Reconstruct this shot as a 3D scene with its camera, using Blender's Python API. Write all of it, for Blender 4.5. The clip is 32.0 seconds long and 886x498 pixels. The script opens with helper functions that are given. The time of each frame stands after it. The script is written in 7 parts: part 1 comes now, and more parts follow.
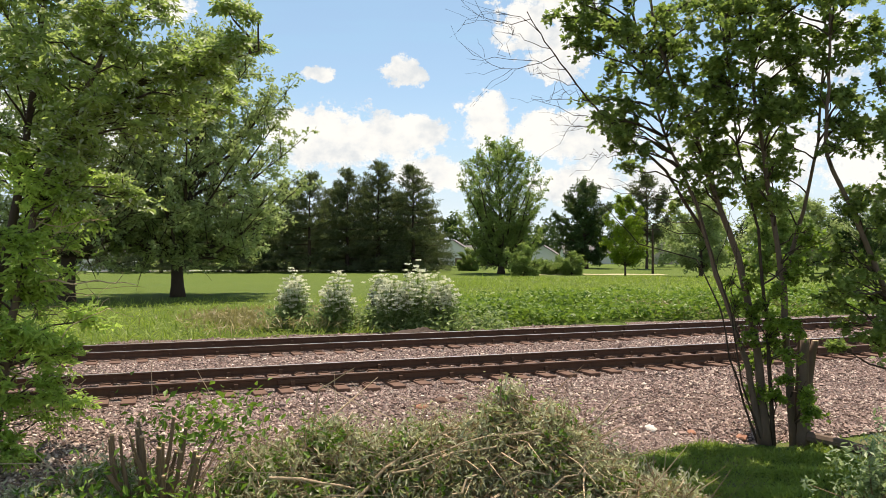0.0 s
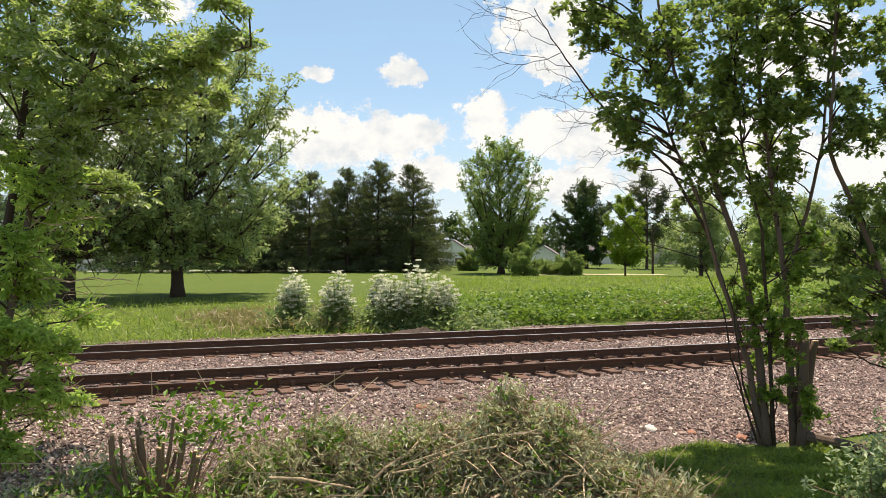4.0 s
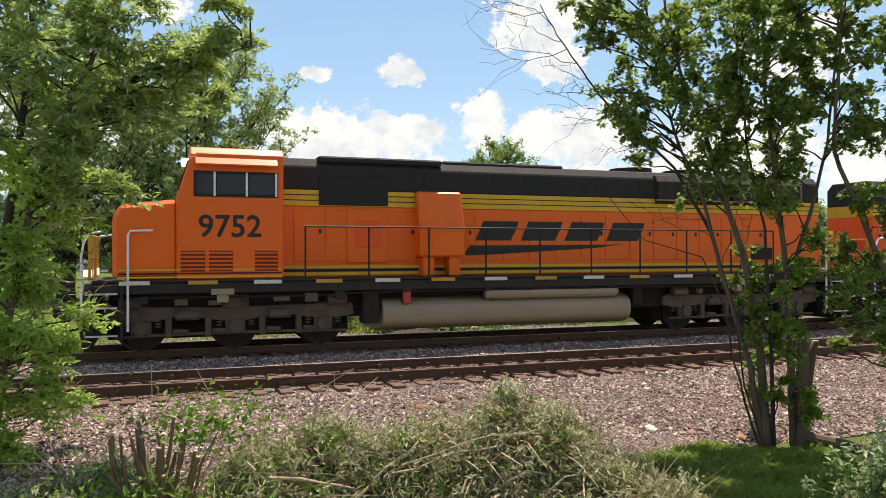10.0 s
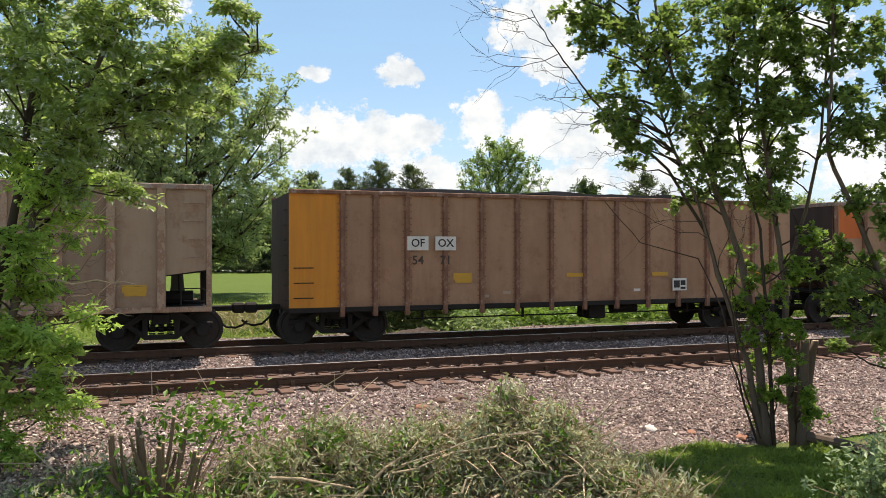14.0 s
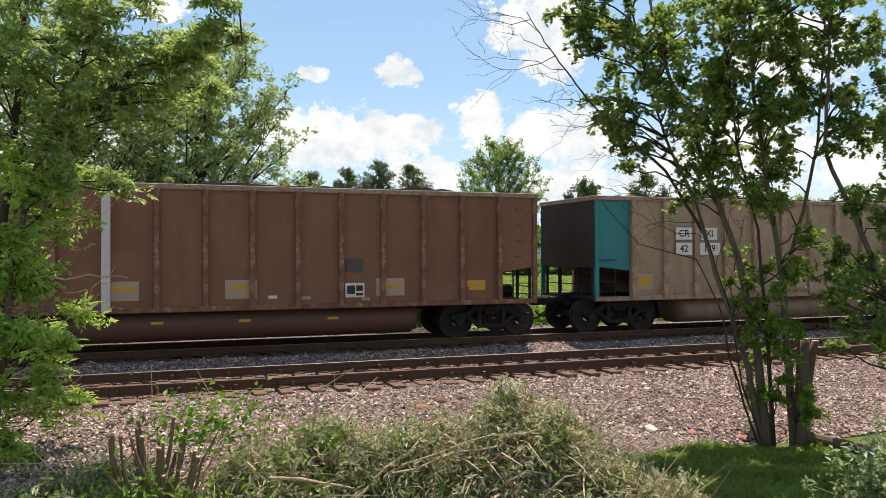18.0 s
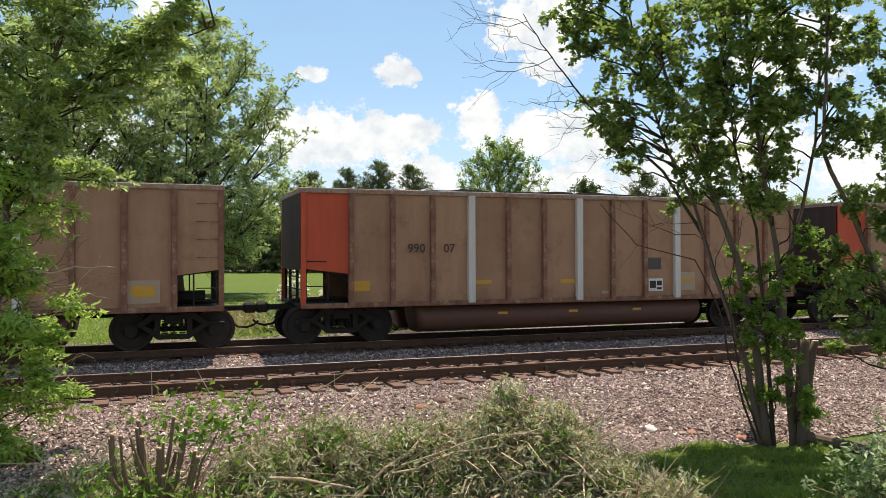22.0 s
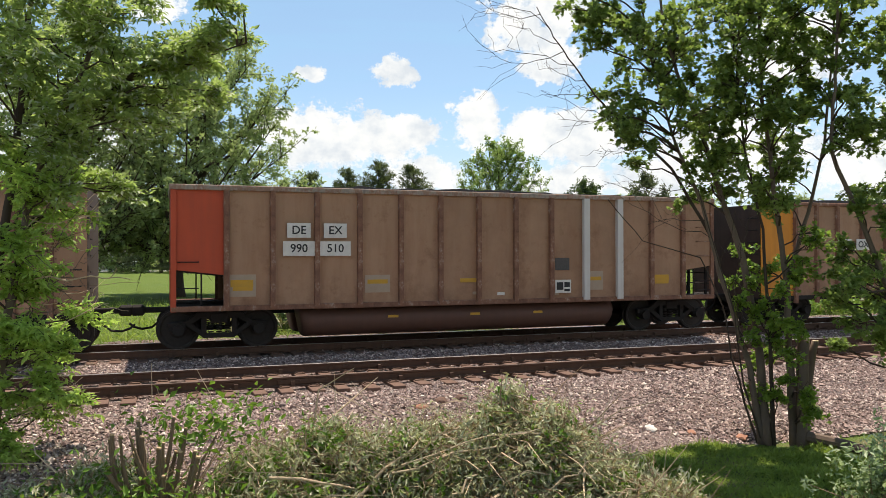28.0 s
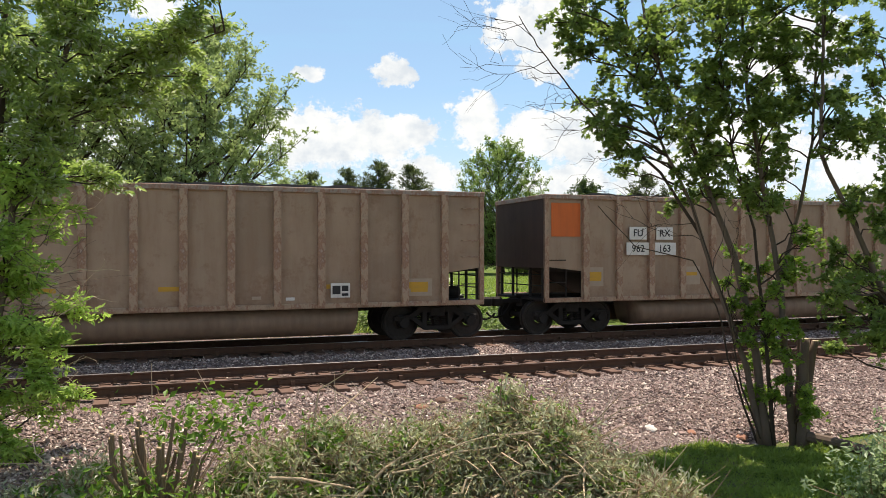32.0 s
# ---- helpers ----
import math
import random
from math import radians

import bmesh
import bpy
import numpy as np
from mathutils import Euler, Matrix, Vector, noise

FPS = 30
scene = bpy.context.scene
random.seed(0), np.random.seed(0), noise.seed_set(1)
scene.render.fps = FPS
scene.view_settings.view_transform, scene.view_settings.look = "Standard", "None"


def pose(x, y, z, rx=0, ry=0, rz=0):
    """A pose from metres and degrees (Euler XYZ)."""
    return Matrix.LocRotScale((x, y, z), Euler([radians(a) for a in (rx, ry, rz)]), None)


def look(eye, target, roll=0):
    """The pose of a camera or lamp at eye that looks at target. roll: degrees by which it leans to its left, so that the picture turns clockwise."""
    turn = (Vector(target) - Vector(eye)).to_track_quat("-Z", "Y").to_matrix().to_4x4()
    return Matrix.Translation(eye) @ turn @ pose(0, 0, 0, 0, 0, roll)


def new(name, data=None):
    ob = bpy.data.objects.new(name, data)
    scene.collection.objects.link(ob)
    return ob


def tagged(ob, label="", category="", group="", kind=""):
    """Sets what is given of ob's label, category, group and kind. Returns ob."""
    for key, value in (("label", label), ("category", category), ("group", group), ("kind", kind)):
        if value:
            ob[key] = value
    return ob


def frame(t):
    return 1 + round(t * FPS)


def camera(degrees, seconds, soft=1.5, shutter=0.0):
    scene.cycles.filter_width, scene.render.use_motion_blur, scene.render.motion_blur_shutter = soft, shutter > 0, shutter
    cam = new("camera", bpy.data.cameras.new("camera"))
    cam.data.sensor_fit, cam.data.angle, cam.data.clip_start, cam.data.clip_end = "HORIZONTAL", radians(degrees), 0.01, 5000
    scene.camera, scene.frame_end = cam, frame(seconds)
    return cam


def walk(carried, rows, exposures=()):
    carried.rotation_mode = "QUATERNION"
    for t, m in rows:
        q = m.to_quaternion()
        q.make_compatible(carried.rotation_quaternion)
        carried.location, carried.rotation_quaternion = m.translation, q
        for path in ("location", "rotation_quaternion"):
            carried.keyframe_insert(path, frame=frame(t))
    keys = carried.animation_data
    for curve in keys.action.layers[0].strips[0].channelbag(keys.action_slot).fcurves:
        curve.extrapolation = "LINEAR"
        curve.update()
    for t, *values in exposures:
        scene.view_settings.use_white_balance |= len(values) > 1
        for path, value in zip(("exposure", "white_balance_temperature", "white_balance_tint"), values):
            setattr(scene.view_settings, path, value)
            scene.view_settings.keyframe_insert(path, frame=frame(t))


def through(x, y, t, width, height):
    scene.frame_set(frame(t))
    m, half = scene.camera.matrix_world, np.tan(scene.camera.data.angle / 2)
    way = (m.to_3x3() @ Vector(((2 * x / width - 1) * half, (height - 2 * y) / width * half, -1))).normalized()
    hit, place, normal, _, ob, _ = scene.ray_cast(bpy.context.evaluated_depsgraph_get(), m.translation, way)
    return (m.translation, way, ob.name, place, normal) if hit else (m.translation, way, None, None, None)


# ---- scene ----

# ---- camera ----
YAW, TILT = radians(19.825), radians(0.363)
EYE = Vector((0, 0, 2.171))
AHEAD = Vector((math.sin(YAW) * math.cos(TILT), math.cos(YAW) * math.cos(TILT), math.sin(TILT)))
cam = camera(59.51, 32.0, soft=0.8)
STILL = look(EYE, EYE + AHEAD, -0.11)
walk(cam, [(0, STILL), (32, STILL)], exposures=[(0, 0.59, 7250, 16), (8.5, 0.58, 7250, 16), (11.5, 0.6, 6900, 15), (32, 0.6, 6900, 15)])

# ---- sky and sun ----
SUN_EL, SUN_AZ = radians(70), radians(37)
world = bpy.data.worlds.new("sky")
scene.world = world
world.use_nodes = True
wn = world.node_tree.nodes
sky = wn.new("ShaderNodeTexSky")
sky.sky_type, sky.sun_disc = "NISHITA", False
sky.sun_elevation, sky.sun_rotation = SUN_EL, SUN_AZ
sky.air_density, sky.dust_density, sky.ozone_density = 0.9, 0.05, 0.25
world.node_tree.links.new(sky.outputs[0], wn["Background"].inputs[0])
wn["Background"].inputs[1].default_value = 0.105
sun = new("sun", bpy.data.lights.new("sun", "SUN"))
sun.data.energy, sun.data.angle, sun.data.color = 5.0, radians(0.53), (1.0, 0.93, 0.82)
SUN_DIR = Vector((math.sin(SUN_AZ) * math.cos(SUN_EL), math.cos(SUN_AZ) * math.cos(SUN_EL), math.sin(SUN_EL)))
sun.matrix_world = look(SUN_DIR * 100, (0, 0, 0))


# ---- material helpers ----
class Nodes:
    """A material's node tree with short calls."""

    def __init__(self, name, rough=0.8, metal=0.0, spec=0.3):
        self.mat = bpy.data.materials.new(name)
        self.mat.use_nodes = True
        self.tree = self.mat.node_tree
        self.bsdf = self.tree.nodes["Principled BSDF"]
        self.out = self.tree.nodes["Material Output"]
        self.bsdf.inputs["Roughness"].default_value = rough
        self.bsdf.inputs["Metallic"].default_value = metal
        self.bsdf.inputs["Specular IOR Level"].default_value = spec
        self.coord = None

    def add(self, kind, **values):
        n = self.tree.nodes.new("ShaderNode" + kind)
        for k, v in values.items():
            if k.startswith("i"):
                n.inputs[int(k[1:])].default_value = v
        return n

    def link(self, a, b):
        self.tree.links.new(a, b)

    def where(self, scale=(1, 1, 1)):
        """Object coordinates, stretched."""
        c = self.add("TexCoord")
        m = self.add("Mapping")
        m.inputs["Scale"].default_value = scale
        self.link(c.outputs["Object"], m.inputs["Vector"])
        return m.outputs[0]

    def shifted(self):
        """Object coordinates moved by the object's own random number, so that alike pieces differ."""
        c = self.add("TexCoord")
        v = self.add("VectorMath")
        v.operation = "ADD"
        self.link(c.outputs["Object"], v.inputs[0])
        self.link(self.math("MULTIPLY", self.random(), 61.0), v.inputs[1])
        return v.outputs[0]

    def noise(self, scale, detail=4, rough=0.6, vec=None, stretch=(1, 1, 1)):
        n = self.add("TexNoise")
        n.inputs["Scale"].default_value, n.inputs["Detail"].default_value, n.inputs["Roughness"].default_value = scale, detail, rough
        if vec is not None and stretch != (1, 1, 1):
            q = self.add("Mapping")
            q.inputs["Scale"].default_value = stretch
            self.link(vec, q.inputs["Vector"])
            vec = q.outputs[0]
        self.link(vec if vec is not None else self.where(stretch), n.inputs["Vector"])
        return n.outputs["Fac"]

    def ramp(self, fac, stops):
        r = self.add("ValToRGB")
        el = r.color_ramp.elements
        while len(el) < len(stops):
            el.new(0.5)
        for e, (p, c) in zip(el, stops):
            e.position, e.color = p, (*c, 1) if len(c) == 3 else c
        self.link(fac, r.inputs[0])
        return r.outputs[0]

    def mix(self, fac, a, b, blend="MIX"):
        m = self.add("Mix")
        m.data_type, m.blend_type = "RGBA", blend
        for v, i in ((fac, 0), (a, 6), (b, 7)):
            if isinstance(v, (int, float)):
                m.inputs[i].default_value = v
            elif isinstance(v, tuple):
                m.inputs[i].default_value = (*v, 1)
            else:
                self.link(v, m.inputs[i])
        return m.outputs[2]

    def math(self, op, a, b=0.0, clamp=False):
        m = self.add("Math")
        m.operation, m.use_clamp = op, clamp
        for v, i in ((a, 0), (b, 1)):
            if isinstance(v, (int, float)):
                m.inputs[i].default_value = v
            else:
                self.link(v, m.inputs[i])
        return m.outputs[0]

    def bump(self, height, strength=0.3, distance=0.02):
        b = self.add("Bump")
        b.inputs["Strength"].default_value, b.inputs["Distance"].default_value = strength, distance
        self.link(height, b.inputs["Height"])
        self.link(b.outputs[0], self.bsdf.inputs["Normal"])

    def color(self, c):
        if isinstance(c, tuple):
            self.bsdf.inputs["Base Color"].default_value = (*c, 1)
        else:
            self.link(c, self.bsdf.inputs["Base Color"])
        return self

    def random(self):
        return self.add("ObjectInfo").outputs["Random"]

    def island(self):
        return self.add("NewGeometry").outputs["Random Per Island"]


def scaled(c, k):
    return tuple(min(1.0, v * k) for v in c)


def painted(name, c, rough=0.55, dirt=(0.09, 0.07, 0.055), amount=0.5, streak=True, metal=0.0):
    """Weathered paint: blotches, streaks running down and fine grain."""
    m = Nodes(name, rough, metal)
    big = m.noise(0.9, 5, 0.65)
    run = m.noise(1.0, 4, 0.6, stretch=(7, 7, 0.5)) if streak else m.noise(6, 4)
    fine = m.noise(45, 3, 0.7)
    dirtiness = m.math("MULTIPLY", m.math("ADD", m.math("MULTIPLY", big, 0.6), m.math("MULTIPLY", run, 0.7)), 1.0)
    fac = m.math("MULTIPLY", m.ramp(dirtiness, [(0.45, (0, 0, 0)), (0.95, (1, 1, 1))]), amount)
    col = m.mix(fac, c, dirt)
    col = m.mix(m.math("MULTIPLY", fine, 0.35), col, scaled(c, 0.7))
    m.color(col)
    m.link(m.math("ADD", m.math("MULTIPLY", big, 0.25), rough - 0.1), m.bsdf.inputs["Roughness"])
    m.bump(fine, 0.12, 0.004)
    return m.mat


def plain(name, c, rough=0.6, metal=0.0, vary=0.25, scale=18):
    m = Nodes(name, rough, metal)
    n = m.noise(scale, 4, 0.65)
    m.color(m.mix(n, scaled(c, 1 - vary), scaled(c, 1 + vary)))
    m.bump(n, 0.1, 0.005)
    return m.mat


def leafy(name, dark, light, through=0.45, gloss=0.35, tip=None):
    """Leaves: each its own shade, glossy above, and letting sunlight through."""
    m = Nodes(name, 0.5, 0.0, gloss)
    r = m.island()
    big = m.noise(0.8, 2, 0.5)
    col = m.mix(m.math("ADD", m.math("MULTIPLY", r, 0.75), m.math("MULTIPLY", big, 0.3)), dark, light)
    if tip:
        col = m.mix(m.ramp(r, [(0.84, (0, 0, 0)), (0.86, (1, 1, 1))]), col, tip)
    m.color(col)
    t = m.add("BsdfTranslucent")
    warm = m.mix(0.3, col, (0.24, 0.36, 0.04), "MIX")
    m.link(warm, t.inputs["Color"])
    s = m.add("MixShader")
    s.inputs[0].default_value = through
    m.link(m.bsdf.outputs[0], s.inputs[1])
    m.link(t.outputs[0], s.inputs[2])
    m.link(s.outputs[0], m.out.inputs[0])
    return m.mat


def barky(name, c, scale=14):
    m = Nodes(name, 0.9, 0, 0.15)
    n = m.noise(scale, 5, 0.7, stretch=(1, 1, 0.25))
    big = m.noise(2.5, 3)
    m.color(m.mix(big, m.mix(n, scaled(c, 0.45), scaled(c, 1.3)), scaled(c, 0.8)))
    m.bump(n, 0.6, 0.02)
    return m.mat


# ---- mesh helpers ----
def part(name, bm, material, parent=None, label=""):
    """Links a bmesh as one mesh object, under a thing or part if given."""
    me = bpy.data.meshes.new(name)
    bm.to_mesh(me)
    bm.free()
    return piece(name, me, material, parent, label=label)


def piece(name, me, material, parent=None, m=None, label=""):
    """An object on a mesh that may be shared; the material is the object's own."""
    ob = new(name, me)
    if not me.materials:
        me.materials.append(None)
    ob.material_slots[0].link = "OBJECT"
    ob.material_slots[0].material = material
    if parent:
        ob.parent = parent
    if m is not None:
        ob.matrix_basis = m
    if label:
        ob["label"] = label
    return ob


def thing(name, m, label, category, group="", kind=""):
    return tagged(place_empty(name, m), label, category, group, kind)


def place_empty(name, m):
    e = new(name)
    e.empty_display_size = 0.2
    e.matrix_basis = m
    return e


def mesh_of(bm, name):
    me = bpy.data.meshes.new(name)
    bm.to_mesh(me)
    bm.free()
    return me


def box(bm, x0, x1, y0, y1, z0, z1, bevel=0.0):
    vs = [bm.verts.new((x, y, z)) for z in (z0, z1) for x, y in ((x0, y0), (x1, y0), (x1, y1), (x0, y1))]
    fs = [bm.faces.new([vs[i] for i in q]) for q in ((3, 2, 1, 0), (4, 5, 6, 7), (0, 1, 5, 4), (1, 2, 6, 5), (2, 3, 7, 6), (3, 0, 4, 7))]
    if bevel:
        es = list({e for f in fs for e in f.edges})
        bmesh.ops.bevel(bm, geom=es, offset=bevel, segments=1, affect="EDGES")
    return bm


def boxed(x0, x1, y0, y1, z0, z1, bevel=0.0):
    return box(bmesh.new(), x0, x1, y0, y1, z0, z1, bevel)


def prism(bm, outline, axis, a, b, bevel=0.0):
    """An outline of 2D points swept along an axis from a to b. For y the outline is x, z; for x it is y, z; for z it is x, y."""
    def put(p, d):
        return {"y": (p[0], d, p[1]), "x": (d, p[0], p[1]), "z": (p[0], p[1], d)}[axis]
    va = [bm.verts.new(put(p, a)) for p in outline]
    vb = [bm.verts.new(put(p, b)) for p in outline]
    n = len(outline)
    fs = [bm.faces.new(va), bm.faces.new(vb[::-1])]
    for i in range(n):
        fs.append(bm.faces.new((va[i], vb[i], vb[(i + 1) % n], va[(i + 1) % n])))
    bmesh.ops.recalc_face_normals(bm, faces=fs)
    if bevel:
        bmesh.ops.bevel(bm, geom=list({e for f in fs for e in f.edges}), offset=bevel, segments=1, affect="EDGES")
    return bm


def rod(bm, points, radii, sides=6):
    """A tube along points, tapering by radii (one number or one a point)."""
    pts = [Vector(p) for p in points]
    if isinstance(radii, (int, float)):
        radii = [radii] * len(pts)
    rings, up = [], Vector((0.13, 0.29, 0.95))
    for i, p in enumerate(pts):
        d = (pts[min(i + 1, len(pts) - 1)] - pts[max(i - 1, 0)]).normalized()
        a = d.cross(up)
        if a.length < 0.1:
            a = d.cross(Vector((1, 0, 0)))
        a.normalize()
        b = d.cross(a)
        rings.append([bm.verts.new(p + (a * math.cos(k * math.tau / sides) + b * math.sin(k * math.tau / sides)) * radii[i]) for k in range(sides)])
    for u, v in zip(rings, rings[1:]):
        for k in range(sides):
            bm.faces.new((u[k], u[(k + 1) % sides], v[(k + 1) % sides], v[k]))
    if radii[0] > 0.001:
        bm.faces.new(rings[0][::-1])
    if radii[-1] > 0.001:
        bm.faces.new(rings[-1])
    return bm


def smooth(ob):
    ob.data.polygons.foreach_set("use_smooth", [True] * len(ob.data.polygons))
    return ob


def sheet_mesh(name, co, faces):
    me = bpy.data.meshes.new(name)
    me.from_pydata(co.tolist() if hasattr(co, "tolist") else co, [], faces.tolist() if hasattr(faces, "tolist") else faces)
    return me


LOBES = np.array([(-0.5, 0.0), (-0.36, 0.42), (-0.12, 0.3), (0.02, 0.62), (0.16, 0.22), (0.5, 0.0)])


def leaf_mesh(name, centers, size, rng, droop=0.3, aspect=0.55, flat=0.5, along=None, lobed=False):
    """One folded blade of four corners, or a lobed one of ten, at each centre. flat: how level the blades lie."""
    n = len(centers)
    d = rng.normal(size=(n, 3))
    if along is not None:
        d = d * 0.6 + along
    d[:, 2] = d[:, 2] * (1 - flat) - droop
    d /= np.linalg.norm(d, axis=1)[:, None] + 1e-9
    up = rng.normal(size=(n, 3)) * 0.55 + np.array([0, 0, 1.0])
    s = np.cross(d, up)
    s /= np.linalg.norm(s, axis=1)[:, None] + 1e-9
    nrm = np.cross(s, d)
    ln = (size * rng.uniform(0.6, 1.35, n))[:, None]
    w = ln * aspect * 0.5
    c = np.asarray(centers)
    if lobed:
        out = [(u, v) for u, v in LOBES] + [(u, -v) for u, v in LOBES[-2:0:-1]]
        bow = rng.uniform(-0.25, 0.3, n)[:, None] * ln
        co = np.stack([c + d * ln * u + s * ln * v * 0.75 + nrm * (abs(v) * 0.5 - u * u) * bow for u, v in out], 1).reshape(-1, 3)
        k = np.arange(n) * 10
        tri = np.array([[0, 1, 2], [0, 2, 8], [0, 8, 9], [2, 3, 4], [2, 4, 5], [2, 5, 8], [8, 5, 6], [8, 6, 7]])
        return sheet_mesh(name, co, (tri[None] + k[:, None, None]).reshape(-1, 3))
    co = np.stack([c - d * ln * 0.5, c - s * w + nrm * w * 0.35, c + d * ln * 0.5 - nrm * ln * 0.08, c + s * w + nrm * w * 0.35], 1).reshape(-1, 3)
    me = sheet_mesh(name, co, np.arange(n * 4).reshape(-1, 4))
    return me


def words(text, size):
    """A flat mesh of letters, lying in x and z, centred on its middle, read from -y."""
    key = (text, size)
    if key not in WORDS:
        cu = bpy.data.curves.new("lettering", "FONT")
        cu.body, cu.size, cu.align_x, cu.align_y, cu.resolution_u = text, size, "CENTER", "CENTER", 3
        cu.extrude, cu.offset = 0.002, 0.014 * size
        ob = bpy.data.objects.new("lettering", cu)
        scene.collection.objects.link(ob)
        me = bpy.data.meshes.new_from_object(ob.evaluated_get(bpy.context.evaluated_depsgraph_get()))
        bpy.data.objects.remove(ob)
        bpy.data.curves.remove(cu)
        me.transform(Matrix.Rotation(radians(90), 4, "X"))
        me.materials.clear()
        WORDS[key] = me
    return WORDS[key]


WORDS = {}

# ---- materials ----
M_RAIL = painted("rusty_rail", (0.12, 0.06, 0.036), 0.75, (0.04, 0.025, 0.02), 0.7)
M_RAILTOP = plain("worn_rail_head", (0.10, 0.065, 0.05), 0.6, 0.3, 0.35, 3)
M_RAILSHINE = plain("polished_rail_head", (0.42, 0.38, 0.35), 0.34, 0.9, 0.3, 3)
M_TIE = barky("weathered_tie_wood", (0.17, 0.105, 0.078), 9)
M_IRON = plain("rusty_iron", (0.10, 0.055, 0.035), 0.8)


def ballast_material(name, per_island):
    m = Nodes(name, 0.9, 0, 0.2)
    if per_island:
        pick = m.island()
    else:
        v = m.add("TexVoronoi")
        v.inputs["Scale"].default_value = 22
        m.link(m.where(), v.inputs["Vector"])
        pick = m.math("FRACT", m.math("MULTIPLY", v.outputs["Color"], 3.7))
    col = m.ramp(pick, [(0.0, (0.10, 0.070, 0.062)), (0.22, (0.22, 0.155, 0.135)), (0.45, (0.37, 0.265, 0.23)), (0.68, (0.31, 0.245, 0.22)),
                        (0.86, (0.51, 0.39, 0.33)), (1.0, (0.76, 0.66, 0.56))])
    big = m.noise(0.5, 4)
    rust = m.ramp(big, [(0.42, (0, 0, 0)), (0.72, (1, 1, 1))])
    # bed mixed towards near black, painting shade into gaps between the loose stones
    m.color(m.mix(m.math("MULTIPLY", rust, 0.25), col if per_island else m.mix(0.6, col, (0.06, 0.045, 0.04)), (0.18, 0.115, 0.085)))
    if not per_island:
        m.bump(v.outputs["Distance"], 1.0, 0.05)
    else:
        m.bump(m.noise(60, 3), 0.3, 0.01)
    return m.mat


M_STONES = ballast_material("ballast_stones", True)
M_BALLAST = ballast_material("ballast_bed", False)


def ground_material():
    m = Nodes("grass_ground", 0.95, 0, 0.1)
    a = m.noise(0.12, 5, 0.6)
    b = m.noise(2.2, 4, 0.7)
    c = m.noise(30, 3, 0.8)
    col = m.mix(a, (0.070, 0.120, 0.020), (0.118, 0.170, 0.032))
    col = m.mix(m.ramp(b, [(0.45, (0, 0, 0)), (0.75, (1, 1, 1))]), col, (0.135, 0.165, 0.042))
    col = m.mix(m.math("MULTIPLY", c, 0.5), col, (0.075, 0.11, 0.025))
    # bare earth and litter beside the line
    y = m.add("SeparateXYZ")
    co = m.add("TexCoord")
    m.link(co.outputs["Object"], y.inputs[0])
    wob = m.math("ADD", y.outputs[1], m.math("MULTIPLY", m.noise(0.5, 4), 3.0))
    near = m.ramp(m.math("MULTIPLY", wob, 0.02), [(0.0, (1, 1, 1)), (0.19, (1, 1, 1)), (0.22, (0.75, 0.75, 0.75)), (0.5, (0.6, 0.6, 0.6)), (0.53, (0, 0, 0))])
    col = m.mix(m.math("MULTIPLY", m.ramp(m.noise(1.1, 4), [(0.46, (0, 0, 0)), (0.62, (1, 1, 1))]), near), col, (0.19, 0.145, 0.10))
    m.color(col)
    m.bump(c, 0.8, 0.06)
    return m.mat


M_GROUND = ground_material()


